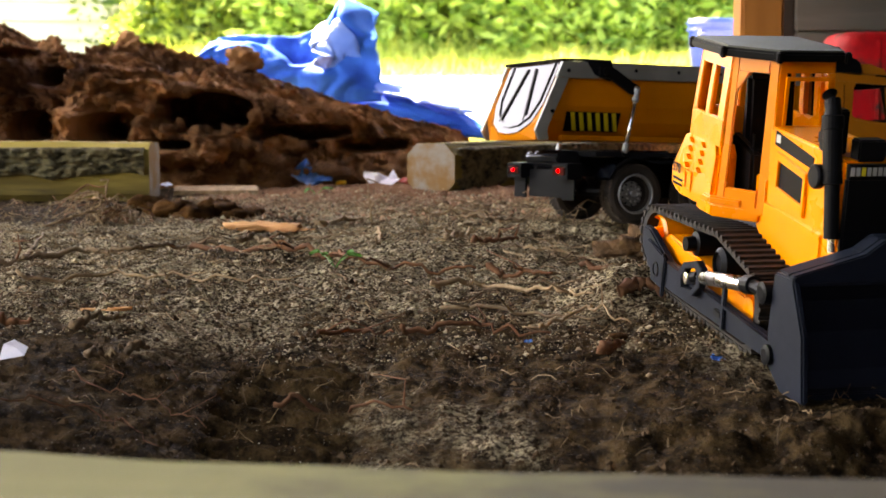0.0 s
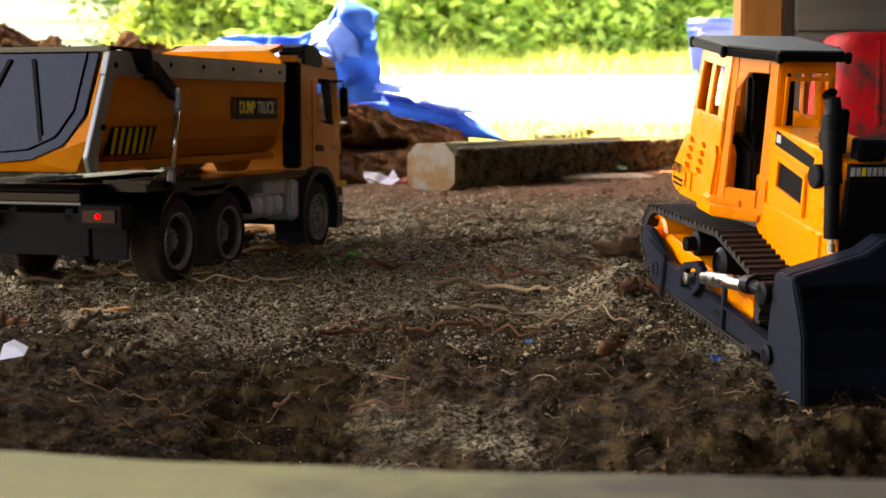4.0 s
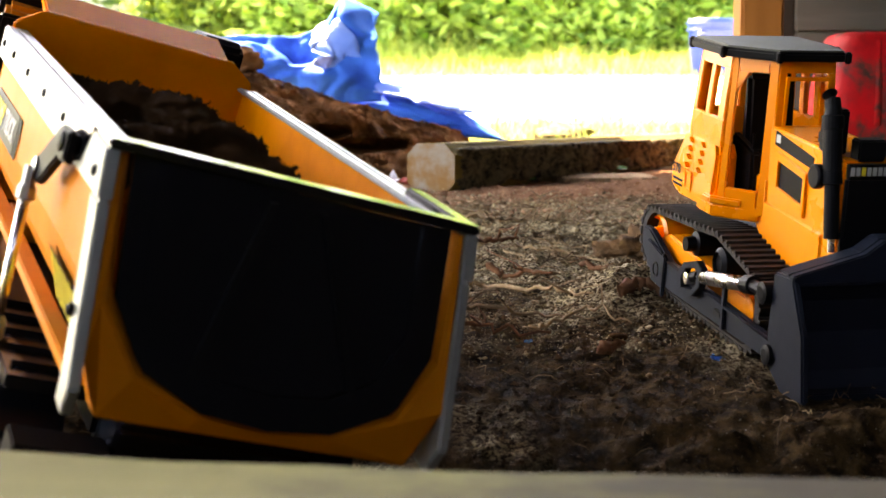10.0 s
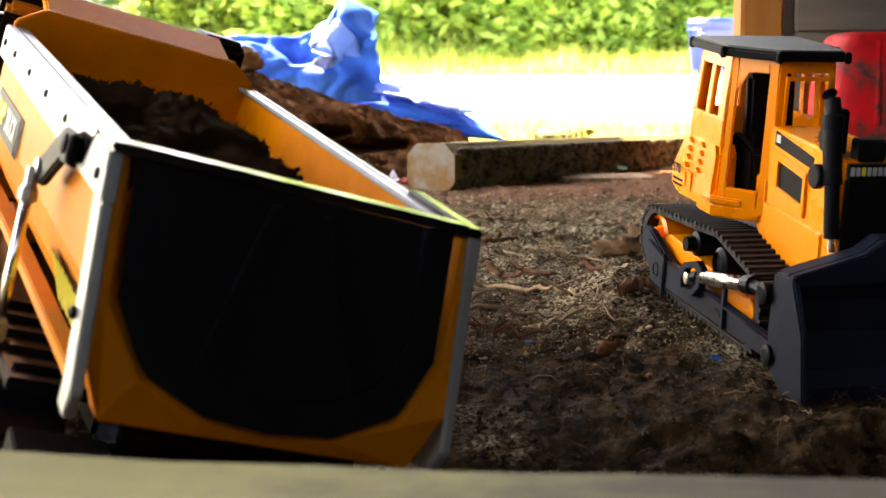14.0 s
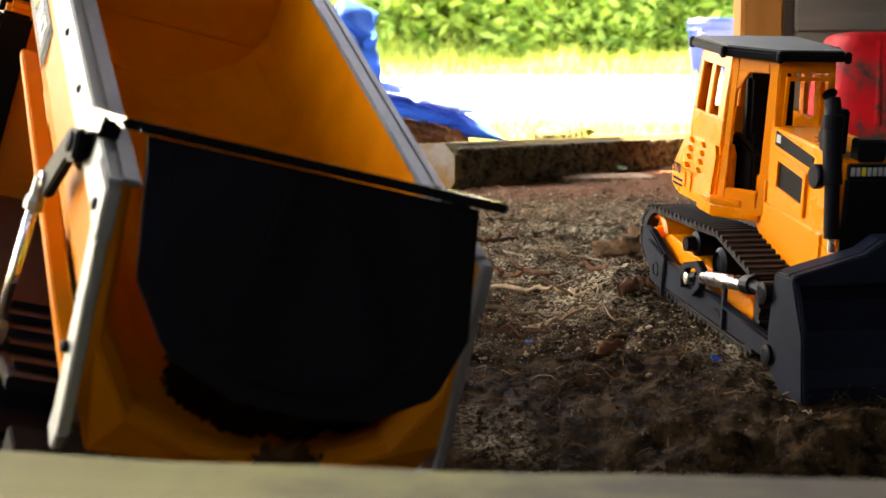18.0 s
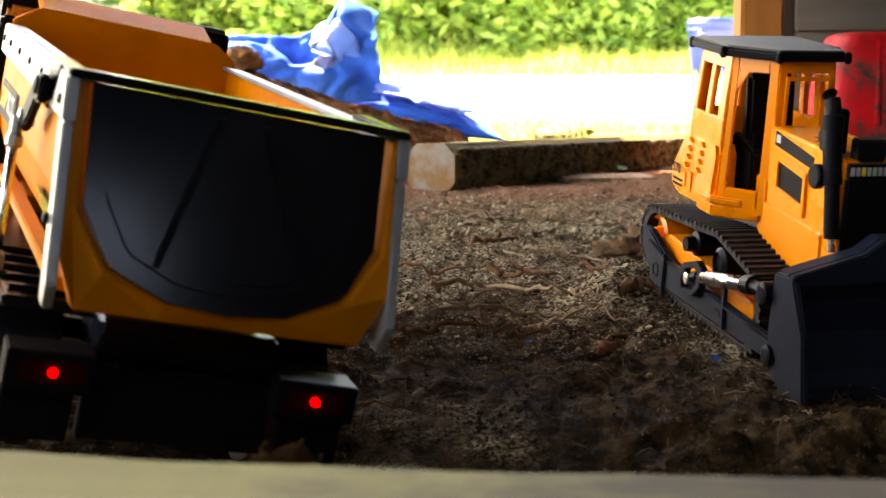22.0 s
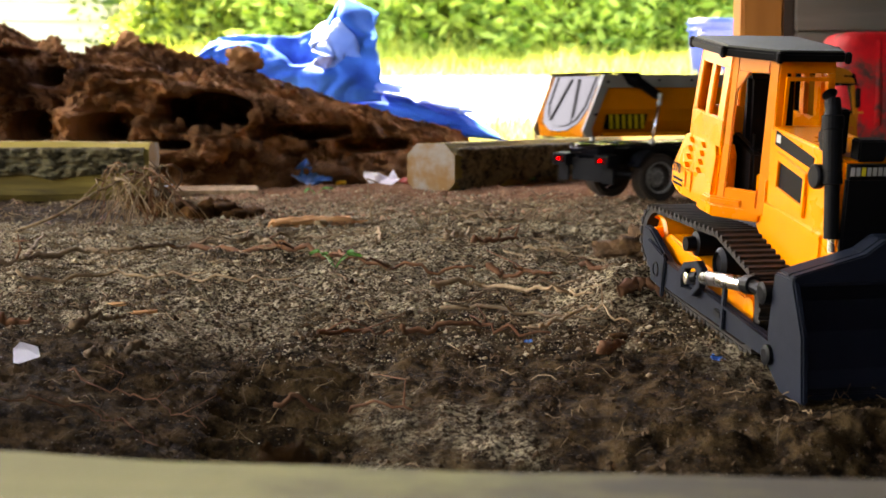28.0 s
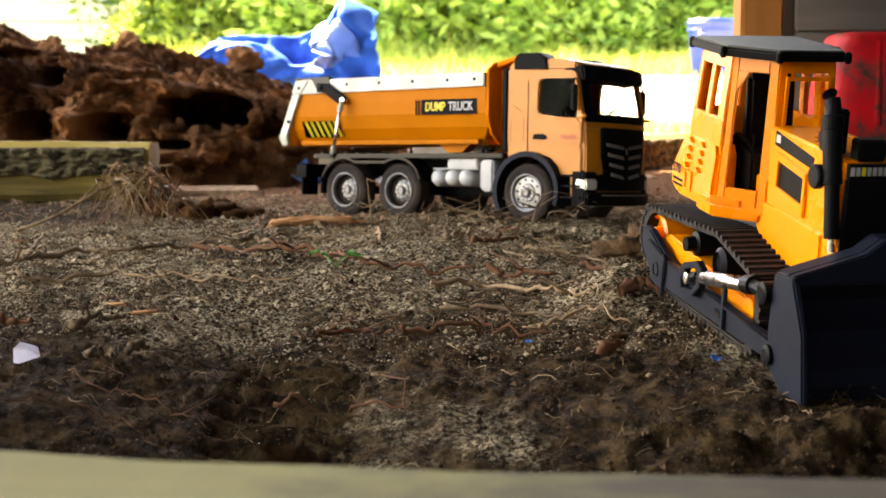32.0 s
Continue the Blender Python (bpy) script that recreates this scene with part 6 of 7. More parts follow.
        for i in range(2):
            for k in range(4):
                x, z = -0.038 + i * 0.020, 0.113 - k * 0.0058
                bm = prism([(x, z), (x + 0.007, z), (x + 0.0035, z + 0.0032)], *sorted((s * (0.0466 - 0.15 * (z - 0.094)), s * (0.0494 - 0.15 * (z - 0.094)))))
                part("louvre", bm, M_DOZER, tank)
        turn = pose(0, 0, 0, 90, 0, 0 if s < 0 else 180)
        lettering("578", 0.0092, M_DBLACK, tank, Matrix.Translation((-0.051 if s < 0 else -0.047, s * 0.0478, 0.0915)) @ turn)
        for z in (0.0835, 0.0800):
            part("bar", bx((-0.056, *sorted((s * 0.0474, s * 0.0479))[:1], z), (-0.040, max(s * 0.0474, s * 0.0479), z + 0.0016)), M_DBLACK, tank)
        part("tank_hatch", ring([(-0.036, 0.080), (-0.024, 0.0795), (-0.024, 0.0935), (-0.036, 0.094)], [(-0.0345, 0.0815), (-0.0255, 0.081), (-0.0255, 0.092), (-0.0345, 0.0925)], *sorted((s * 0.0474, s * 0.0482))), M_DOZER, tank)
        dp("foot_step", prism([(0.036, s * 0.0240), (0.013, s * 0.0480), (-0.012, s * 0.0480), (-0.012, s * 0.043), (0.012, s * 0.043), (0.030, s * 0.022)], 0.0715, 0.0800, "z"), M_DOZER, "orange-yellow foot step", bev=0.0012, parent=cab)
        dp("foot_step", prism([(0.028, s * 0.0340), (0.012, s * 0.0500), (0.000, s * 0.0500), (0.000, s * 0.043), (0.022, s * 0.026)], 0.0800, 0.0850, "z"), M_DOZER, bev=0.0012, parent=cab)
    C, D = (0.040, -0.0215), (0.040, 0.0215)
    wall_bar("front_sill", C, D, floor_z, 0.134, 0.0, 1.0)
    wall_bar("front_head", C, D, 0.170, top_z, 0.0, 1.0)
    wall_bar("windscreen_post", C, D, 0.133, 0.171, 0.0, 0.15)
    wall_bar("windscreen_post", C, D, 0.133, 0.171, 0.85, 1.0)
    dp("windscreen_rim", ring([(-0.0160, 0.1335), (0.0160, 0.1335), (0.0155, 0.168), (-0.0155, 0.168)], [(-0.0138, 0.1365), (0.0138, 0.1365), (0.0133, 0.1655), (-0.0133, 0.1655)], 0.0395, 0.0412, "x"), M_DOZER, parent=cab, bev=0)
    A1, A2 = (-0.040, -0.0450), (-0.040, 0.0290)
    wall_bar("rear_sill", A1, A2, floor_z, 0.138, 0.0, 1.0)
    wall_bar("rear_head", A1, A2, 0.169, top_z, 0.0, 1.0)
    for u in ((0.0, 0.14), (0.44, 0.56), (0.86, 1.0)):
        wall_bar("rear_post", A1, A2, 0.137, 0.170, *u)
    rp = [(0.0445, -0.0235), (0.0150, -0.0490), (-0.0400, -0.0490), (-0.0450, -0.0440), (-0.0450, 0.0270), (-0.0400, 0.0310), (0.0150, 0.0310), (0.0445, 0.0235)]
    roof = dp("roof", prism(rp, 0.1780, 0.1840, "z"), M_DBLACK, "dark grey cab roof", bev=0.0015, parent=cab)
    dp("roof_top", prism([(x * 0.96, y * 0.95) for x, y in rp], 0.1839, 0.1852, "z"), M_ROOFTOP, "dull grey-green roof sheet", bev=0.0008, parent=cab)
    for x, y in ((0.0445, -0.0235), (0.015, -0.049), (-0.0425, -0.0465), (0.0445, 0.0235), (0.015, 0.031), (-0.0425, 0.0290)):
        dp("roof_corner", bx((x - 0.0022, y - 0.0022, 0.1770), (x + 0.0022, y + 0.0022, 0.1846)), M_DBLACK, bev=0.001, parent=cab)
    # seat and levers
    dp("seat", prism([(-0.018, 0.082), (0.014, 0.082), (0.016, 0.108), (-0.006, 0.110), (-0.010, 0.162), (-0.018, 0.164)], -0.017, 0.017), M_DBLACK, "black operator seat", bev=0.003, parent=cab)
    for s in (-1, 1):
        dp("console", prism([(-0.014, 0.082), (0.026, 0.082), (0.024, 0.116), (-0.012, 0.124)], *sorted((s * 0.019, s * 0.027))), M_DBLACK, bev=0.002, parent=cab)
        dp("lever", tube([(0.016, s * 0.022, 0.114), (0.019, s * 0.024, 0.128)], 0.0012, 6), M_DBLACK, bev=0, parent=cab)
    return doz


bulldozer = build_dozer()

# ---------------------------------------------------------------- roots, sticks and litter on the soil
def along(pts, lift=0.002, n=9, wob=0.004, seed=0, arch=0.0):
    """Points of a crooked line over the soil through pts (x, y)."""
    rnd = random.Random(seed)
    out = []
    P = [Vector((x, y, 0)) for x, y in pts]
    steps_n = n * (len(P) - 1)
    for i in range(steps_n + 1):
        f = i / n
        k = min(int(f), len(P) - 2)
        q = P[k].lerp(P[k + 1], f - k)
        q.x += rnd.uniform(-wob, wob)
        q.y += rnd.uniform(-wob, wob)
        q.z = height_at(q.x, q.y) + lift + arch * math.sin(math.pi * i / steps_n) + rnd.uniform(-0.4, 0.6) * lift
        out.append(q)
    return out


def root(pts, r, material, label, seed=0, r2=None, lift=0.0055, twigs=0, arch=0.0, name="root"):
    th = thing(name, label, "root" if name == "root" else name.replace("_", " "), group="roots on the soil")
    r = r * 0.86
    line = along(pts, lift, wob=0.0024, seed=seed, arch=arch)
    part("strand", tube(line, r, 7, r2=r2 if r2 is not None else r * 0.4), material, th, smooth=True)
    rnd = random.Random(seed + 100)
    for k in range(twigs):
        i = rnd.randrange(1, len(line) - 1)
        q = line[i]
        a = rnd.uniform(0, 6.28)
        ln = rnd.uniform(0.015, 0.05)
        e1 = q + Vector((math.cos(a) * ln * 0.5, math.sin(a) * ln * 0.5, rnd.uniform(0.002, 0.012)))
        e2 = q + Vector((math.cos(a + 0.5) * ln, math.sin(a + 0.5) * ln, rnd.uniform(0.0, 0.016)))
        part("side_root", tube([q, e1, e2], r * 0.45, 5, r2=r * 0.12), material, th, smooth=True)
    return th


ROOTS = [
    ([(-0.52, 1.40), (-0.433, 1.416), (-0.361, 1.459), (-0.312, 1.442), (-0.263, 1.487), (-0.20, 1.50)], 0.0042, M_ROOT, "long greenish-brown root half sunk in the soil", 1, 4),
    ([(-0.263, 1.482), (-0.168, 1.419), (-0.099, 1.377), (-0.085, 1.328), (-0.032, 1.296), (0.03, 1.28)], 0.0036, M_ROOT_RED, "long reddish-brown root across the sandy soil", 2, 5),
    ([(-0.009, 1.182), (0.031, 1.192), (0.077, 1.125), (0.107, 1.052)], 0.0030, M_ROOT_PALE, "pale yellowish stick lying on the soil", 3, 1),
    ([(0.128, 1.040), (0.145, 1.045), (0.166, 1.035)], 0.0058, M_ROOT_RED, "dark broken piece of root by the track", 4, 0),
    ([(0.038, 1.282), (0.06, 1.27), (0.095, 1.247)], 0.0038, M_ROOT_RED, "dark red-brown root fragment", 5, 2),
    ([(-0.408, 1.405), (-0.437, 1.60)], 0.0034, M_ROOT, "short dark stick leaning on the soil", 6, 0),
    ([(0.004, 1.544), (0.02, 1.62), (0.036, 1.70)], 0.0038, M_ROOT_PALE, "grey dusty root crossing the sand", 7, 1),
    ([(-0.240, 0.935), (-0.230, 0.955), (-0.212, 0.962)], 0.0036, M_ROOT, "curved bit of brown root", 8, 0),
    ([(-0.159, 1.821), (-0.125, 1.90), (-0.098, 1.961)], 0.0040, M_ROOT_PALE, "tan stick beside the bark", 9, 2),
    ([(0.02, 1.90), (0.07, 1.86), (0.13, 1.845), (0.19, 1.82)], 0.0028, M_ROOT, "thin crooked root lying on the soil", 10, 6),
    ([(-0.22, 1.62), (-0.15, 1.64), (-0.08, 1.60)], 0.0028, M_ROOT, "thin dark root on the sand", 11, 4),
    ([(-0.36, 1.22), (-0.28, 1.25), (-0.20, 1.215), (-0.12, 1.20)], 0.0022, M_ROOT_PALE, "thin pale root on the sand", 12, 3),
    ([(0.06, 0.99), (0.10, 1.02), (0.13, 0.985)], 0.0020, M_ROOT_PALE, "thin straw-coloured root on the soil", 13, 2),
    ([(0.0, 1.06), (0.06, 1.04), (0.11, 1.00)], 0.0022, M_ROOT, "thin brown root on the soil", 14, 3),
    ([(-0.03, 0.98), (0.02, 0.99), (0.07, 0.965)], 0.0026, M_ROOT_RED, "reddish rootlet on the soil", 15, 2),
    ([(0.13, 1.36), (0.17, 1.30), (0.20, 1.22)], 0.0030, M_ROOT_RED, "reddish root by the bulldozer", 16, 6),
    ([(0.08, 1.43), (0.14, 1.40), (0.19, 1.33)], 0.0020, M_ROOT_PALE, "pale thin root by the bulldozer", 17, 5),
    ([(-0.30, 0.80), (-0.24, 0.775), (-0.19, 0.79), (-0.15, 0.76)], 0.0009, M_ROOT_RED, "thin brown rootlet in the dark soil", 18, 3),
    ([(-0.22, 0.84), (-0.17, 0.82), (-0.13, 0.80)], 0.0008, M_ROOT_RED, "thin brown rootlet in the dark soil", 19, 3),
    ([(-0.10, 0.83), (-0.06, 0.84), (-0.02, 0.815)], 0.0020, M_ROOT_RED, "dark rootlet in the loose soil", 20, 1),
    ([(-0.217, 1.533), (-0.202, 1.552), (-0.179, 1.508), (-0.161, 1.477)], 0.0040, M_ROOT, "short crooked brown root on the sand", 21, 1),
    ([(0.027, 1.495), (0.050, 1.502), (0.078, 1.520)], 0.0042, M_ROOT_RED, "dark broken root on the sand", 22, 2),
    ([(-0.074, 1.672), (-0.068, 1.566), (-0.067, 1.472)], 0.0024, M_ROOT_PALE, "thin pale bent rootlet", 23, 0),
    ([(-0.218, 0.878), (-0.208, 0.878), (-0.198, 0.871)], 0.0034, M_ROOT, "short brown bit of root", 24, 0),
    ([(-0.191, 0.875), (-0.188, 0.888), (-0.183, 0.893)], 0.0034, M_ROOT, "short brown bit of root", 25, 0),
    ([(0.098, 0.906), (0.106, 0.911), (0.114, 0.920)], 0.0040, M_ROOT_RED, "dark chip of root in the soil", 26, 0),
    ([(-0.085, 0.966), (-0.056, 0.990), (-0.032, 0.974)], 0.0022, M_ROOT_RED, "thin reddish root in the sand", 27, 2),
    ([(0.110, 1.946), (0.068, 1.830), (0.034, 1.925)], 0.0028, M_ROOT, "thin crooked root lying on the soil", 28, 5),
    ([(-0.293, 0.954), (-0.271, 0.954)], 0.0036, M_ROOT_RED, "dark piece of root in the soil", 29, 0),
]
for pts, r, mm, lab, seed, tw in ROOTS:
    root(pts, r, mm, lab, seed, twigs=tw)


def twig(x, y, h, seed, label, material=M_ROOT, spread=0.05, n=6):
    """A dry branched twig that stands in the soil."""
    rnd = random.Random(seed)
    z = height_at(x, y)
    th = thing("twig", label, "twig", group="dry twigs")
    pts = [Vector((x, y, z - 0.004))]
    for k in range(5):
        pts.append(pts[-1] + Vector((rnd.uniform(-0.2, 0.35) * h / 4, rnd.uniform(-0.2, 0.2) * h / 4, h / 5)))
    part("stalk", tube(pts, 0.0016, 6, r2=0.0006), material, th, smooth=True)
    for k in range(n):
        q = pts[rnd.randrange(1, len(pts))]
        a = rnd.uniform(0, 6.28)
        e1 = q + Vector((math.cos(a) * spread * 0.5, math.sin(a) * spread * 0.3, rnd.uniform(-0.3, 0.6) * spread * 0.5))
        e2 = e1 + Vector((math.cos(a + rnd.uniform(-1, 1)) * spread * 0.5, 0, rnd.uniform(-0.4, 0.5) * spread * 0.6))
        part("branchlet", tube([q, e1, e2], 0.0010, 5, r2=0.0004), material, th, smooth=True)
    return th


twig(-0.092, 1.90, 0.060, 31, "dry brown twig standing in the soil", M_ROOT_PALE, 0.035, 7)
twig(0.050, 1.93, 0.040, 32, "pale branched dry twig", M_ROOT_PALE, 0.06, 8)
twig(0.112, 1.82, 0.035, 33, "dark branched dry twig", M_ROOT, 0.05, 7)
twig(0.16, 1.80, 0.03, 34, "small dark dry twig", M_ROOT, 0.04, 6)
twig(-0.02, 1.86, 0.03, 35, "small pale dry twig in the soil", M_ROOT_PALE, 0.035, 5)
twig(-0.42, 1.42, 0.035, 36, "short reddish upright twig", M_ROOT_RED, 0.02, 3)


def build_root_tuft():
    """A torn-out tuft of thin dry roots with one long stem."""
    th = thing("root_tuft", "tangled tuft of thin dry tan roots", "roots")
    rnd = random.Random(77)
    part("stem", tube([(-0.125, -0.10, 0.004), (-0.08, -0.07, 0.022), (-0.035, -0.03, 0.052), (0.0, 0, 0.066), (0.035, 0.0, 0.062)], 0.0022, 7, r2=0.0012), M_ROOT_PALE, th, smooth=True)
    for k in range(62):
        a = Vector((rnd.uniform(-0.035, 0.045), rnd.uniform(-0.03, 0.03), rnd.uniform(0.050, 0.084)))
        pts = [a]
        d = Vector((rnd.uniform(-1, 1), rnd.uniform(-1, 0.6), rnd.uniform(-0.3, 0.5)))
        for i in range(6):
            d = d * 0.6 + Vector((rnd.uniform(-0.8, 0.8), rnd.uniform(-0.8, 0.8), -0.62 if i > 0 else 0.1))
            q = pts[-1] + d * 0.013
            q.z = max(q.z, 0.002 + rnd.uniform(0, 0.004))
            pts.append(q)
        part("strand", tube(pts, rnd.uniform(0.0008, 0.0019), 5, r2=0.0005), rnd.choice((M_ROOT_PALE, M_ROOT_PALE, M_ROOT_RED, M_ROOT)), th, smooth=True)
    return th


root_tuft = build_root_tuft()


def build_bark():
    th = thing("bark_piece", "curled strip of orange-brown bark", "bark")
    n, k = 26, 9
    V, F = [], []
    for i in range(n):
        x = -0.052 + 0.104 * i / (n - 1)
        for j in range(k):
            a = radians(-20 + 190 * j / (k - 1))
            r = 0.0105 + 0.0032 * float(fbm(x * 60, a * 1.5, 0, 3, 61))
            V.append((x + 0.004 * float(fbm(a * 2, 0, 0, 2, 62)) * (1 if i in (0, n - 1) else 0), math.cos(a) * r, 0.004 + math.sin(a) * r * 0.9))
    for i in range(n - 1):
        for j in range(k - 1):
            F.append((i * k + j, i * k + j + 1, (i + 1) * k + j + 1, (i + 1) * k + j))
    ob = mesh_part("strip", V, F, M_BARKCHIP, th)
    sol = ob.modifiers.new("thickness", "SOLIDIFY")
    sol.thickness = 0.0022
    rnd = random.Random(23)
    for k in range(14):
        x0, y0 = rnd.uniform(-0.058, 0.02), rnd.uniform(-0.012, 0.010)
        ln = rnd.uniform(0.025, 0.06)
        part("splinter", tube([(x0, y0, rnd.uniform(0.003, 0.012)), (x0 + ln * 0.5, y0 + rnd.uniform(-0.003, 0.003), rnd.uniform(0.006, 0.014)), (x0 + ln, y0 + rnd.uniform(-0.006, 0.006), rnd.uniform(0.003, 0.010))], rnd.uniform(0.0016, 0.0034), 5, r2=0.0008), M_BARKCHIP, th)
    return th


bark_piece = build_bark()


def build_chip():
    th = thing("paper_scrap", "crumpled dirty white scrap of paper", "paper scrap")
    bm = bmesh.new()
    v = [bm.verts.new(p) for p in ((-0.008, -0.004, 0.0), (0.008, -0.003, 0.003), (0.007, 0.005, 0.007), (-0.003, 0.007, 0.011), (-0.007, 0.001, 0.009), (0.001, 0.001, 0.0072))]
    for f in ((0, 1, 5), (1, 2, 5), (2, 3, 5), (3, 4, 5), (4, 0, 5)):
        bm.faces.new([v[i] for i in f])
    bmesh.ops.solidify(bm, geom=bm.faces[:], thickness=0.0006)
    part("sheet", bm, M_PAPER, th)
    return th


paper_scrap = build_chip()


def build_leaf(name, label, material, s, curl=0.3):
    th = thing(name, label, "leaf")
    n, k = 9, 5
    V, F = [], []
    for i in range(n):
        t = i / (n - 1)
        w = s * 0.32 * math.sin(math.pi * min(0.98, t * 0.93 + 0.05)) ** 0.8
        for j in range(k):
            u = j / (k - 1) * 2 - 1
            V.append(((t - 0.5) * s, u * w, 0.002 + s * curl * (0.5 * u * u * 0.6 + 0.35 * (t - 0.4) ** 2)))
    for i in range(n - 1):
        for j in range(k - 1):
            F.append((i * k + j, i * k + j + 1, (i + 1) * k + j + 1, (i + 1) * k + j))
    ob = mesh_part("blade", V, F, material, th)
    sol = ob.modifiers.new("thickness", "SOLIDIFY")
    sol.thickness = 0.0005
    part("stalk", tube([(-s * 0.5, 0, 0.003), (-s * 0.75, 0.002, 0.003)], 0.0006, 5), material, th)
    return th


dry_leaf_a = build_leaf("dry_leaf", "curled orange-brown dry leaf", M_BARKCHIP, 0.015, 0.5)
dry_leaf_b = build_leaf("dry_leaf", "curled rust-coloured dry leaf", M_BARKCHIP, 0.017, 0.45)


def seedling(x, y, sizes, label, h=0.012, seed=0):
    th = thing("seedling", label, "seedling", pose(x, y, height_at(x, y)))
    rnd = random.Random(seed)
    for k, (dx, dy, s) in enumerate(sizes):
        part("stalk", tube([(0, 0, -0.002), (dx * 0.5, dy * 0.5, h * 0.6), (dx, dy, h)], 0.0007, 5), M_SPROUT, th)
        n, V, F = 7, [], []
        for i in range(n):
            t = i / (n - 1)
            w = s * 0.36 * math.sin(math.pi * (0.04 + t * 0.93))
            for u in (-1, 0, 1):
                V.append(((t) * s * (1 if dx >= 0 else -1), u * w, 0.0025 * abs(u) - 0.10 * s * t * t))
        for i in range(n - 1):
            for j in range(2):
                F.append((i * 3 + j, i * 3 + j + 1, (i + 1) * 3 + j + 1, (i + 1) * 3 + j))
        ob = mesh_part("leaf", V, F, M_SPROUT, th)
        ob.matrix_basis = pose(dx, dy, h, rnd.uniform(10, 45), rnd.uniform(-40, 10), rnd.uniform(-50, 50))
    return th


seedling(-0.097, 1.300, [(0.012, -0.01, 0.014), (-0.016, 0.03, 0.010), (0.010, 0.02, 0.009), (-0.006, 0.0, 0.006)], "tiny seedling with bright green leaves", 0.010, 1)
for k, (x, y, s) in enumerate([(0.071, 2.98, 0.020), (0.161, 2.83, 0.016), (0.25, 3.05, 0.018), (0.36, 3.12, 0.026), (-0.21, 2.42, 0.018)]):
    seedling(x, y, [(s * 0.5, 0, s), (-s * 0.6, 0.004, s * 0.8)], "small green weed in the soil", s * 0.6, 10 + k)


def scrap(name, label, material, x, y, s, seed, lift=0.0):
    """A crumpled flat piece of litter."""
    rnd = random.Random(seed)
    bm = bmesh.new()
    g = [[bm.verts.new(((i - 2) * s / 4 + rnd.uniform(-1, 1) * s * 0.06, (j - 1) * s / 3 + rnd.uniform(-1, 1) * s * 0.06, s * rnd.uniform(0.02, 0.34) + 0.25 * s * (j == 2))) for j in range(3)] for i in range(5)]
    for i in range(4):
        for j in range(2):
            bm.faces.new((g[i][j], g[i + 1][j], g[i + 1][j + 1], g[i][j + 1]))
    bmesh.ops.solidify(bm, geom=bm.faces[:], thickness=s * 0.02)
    return tagged(part(name, bm, material, m=pose(x, y, height_at(x, y) + lift, rnd.uniform(-10, 10), rnd.uniform(-10, 10), rnd.uniform(-40, 40))), label, "litter", "litter by the timber")


scrap("plastic_scrap", "crumpled blue plastic scrap on the clay", M_BLUEBIT, -0.255, 2.80, 0.085, 1)
scrap("plastic_scrap", "crumpled white and pale blue plastic wrapper", M_PAPER, -0.118, 2.76, 0.062, 2)
scrap("plastic_scrap", "small yellow plastic scrap", M_YELLOWBIT, -0.195, 2.79, 0.020, 3)
scrap("plastic_scrap", "small orange-red plastic scrap", M_REDBIT, -0.075, 2.82, 0.026, 4)
scrap("leaf_scrap", "yellow-green withered leaf on the clay", M_SPROUT, -0.165, 2.95, 0.055, 5, 0.02)
scrap("plastic_scrap", "small white plastic scrap", M_PAPER, -0.45, 2.36, 0.018, 6, 0.02)
scrap("plastic_scrap", "tiny bright blue plastic crumb", M_BLUEBIT, 0.171, 0.894, 0.008, 7)
scrap("plastic_scrap", "tiny blue plastic crumb", M_BLUEBIT, 0.057, 0.965, 0.006, 8)
clod("pebble", 0.0022, M_ROOT_PALE, seed=3, rough=0.2, detail=2, m=pose(0.124, 0.863, height_at(0.124, 0.863) + 0.002))
tagged(bpy.data.objects["pebble"], "small pale tan pebble on the soil", "pebble")
tagged(clod("stone", 0.007, M_LOAM, seed=5, rough=0.2, detail=2, squash=0.5, m=pose(0.117, 0.963, height_at(0.117, 0.963) + 0.002)), "dark flat stone on the soil", "stone")
tagged(clod("stone", 0.008, M_CLAY, seed=6, rough=0.2, detail=2, squash=0.7, m=pose(-0.030, 0.74, height_at(-0.030, 0.74) + 0.003)), "reddish stone in the loose soil", "stone")
# pale slab of sand and the dark crumbly soil beside the near timber
tagged(clod("soil_lump", 0.036, M_BROWN, seed=12, rough=0.55, squash=0.6, detail=4, m=pose(0.205, 1.46, 0.006)), "rounded brown lump of soil behind the bulldozer", "soil lump", "soil lumps")
for k, (x, y, r) in enumerate([(-0.345, 2.02, 0.030), (-0.315, 2.06, 0.026), (-0.375, 2.05, 0.028), (-0.29, 2.03, 0.018), (-0.40, 2.10, 0.03), (-0.335, 2.10, 0.026), (-0.27, 2.08, 0.014), (-0.43, 2.14, 0.03)]):
    tagged(clod("soil_lump", r, M_LOAM, seed=20 + k, rough=0.5, squash=0.62, m=pose(x, y, height_at(x, y) + r * 0.15)), "dark crumbly lump of moist soil", "soil lump", "soil lumps")
# thin slab, its pale colour stands for lit sandy soil
bm = bx((-0.07, -0.035, -0.004), (0.07, 0.035, 0.004))
tagged(part("sheet_scrap", bm, M_ROOT_PALE, bev=0.001, m=pose(-0.385, 2.47, 0.010, 4, 0, 8)), "pale slab coloured as lit sandy soil, half buried in the clay", "litter", "litter by the timber")
# added pale slab in place of a sunlit patch of sandy soil
bm = bx((-0.10, -0.05, -0.006), (0.10, 0.05, 0.006))
tagged(part("board_scrap", bm, M_ROOT_PALE, bev=0.002, m=pose(0.33, 2.98, 0.006, 3, 0, 12)), "pale flat slab coloured as a sunlit patch of soil", "board")


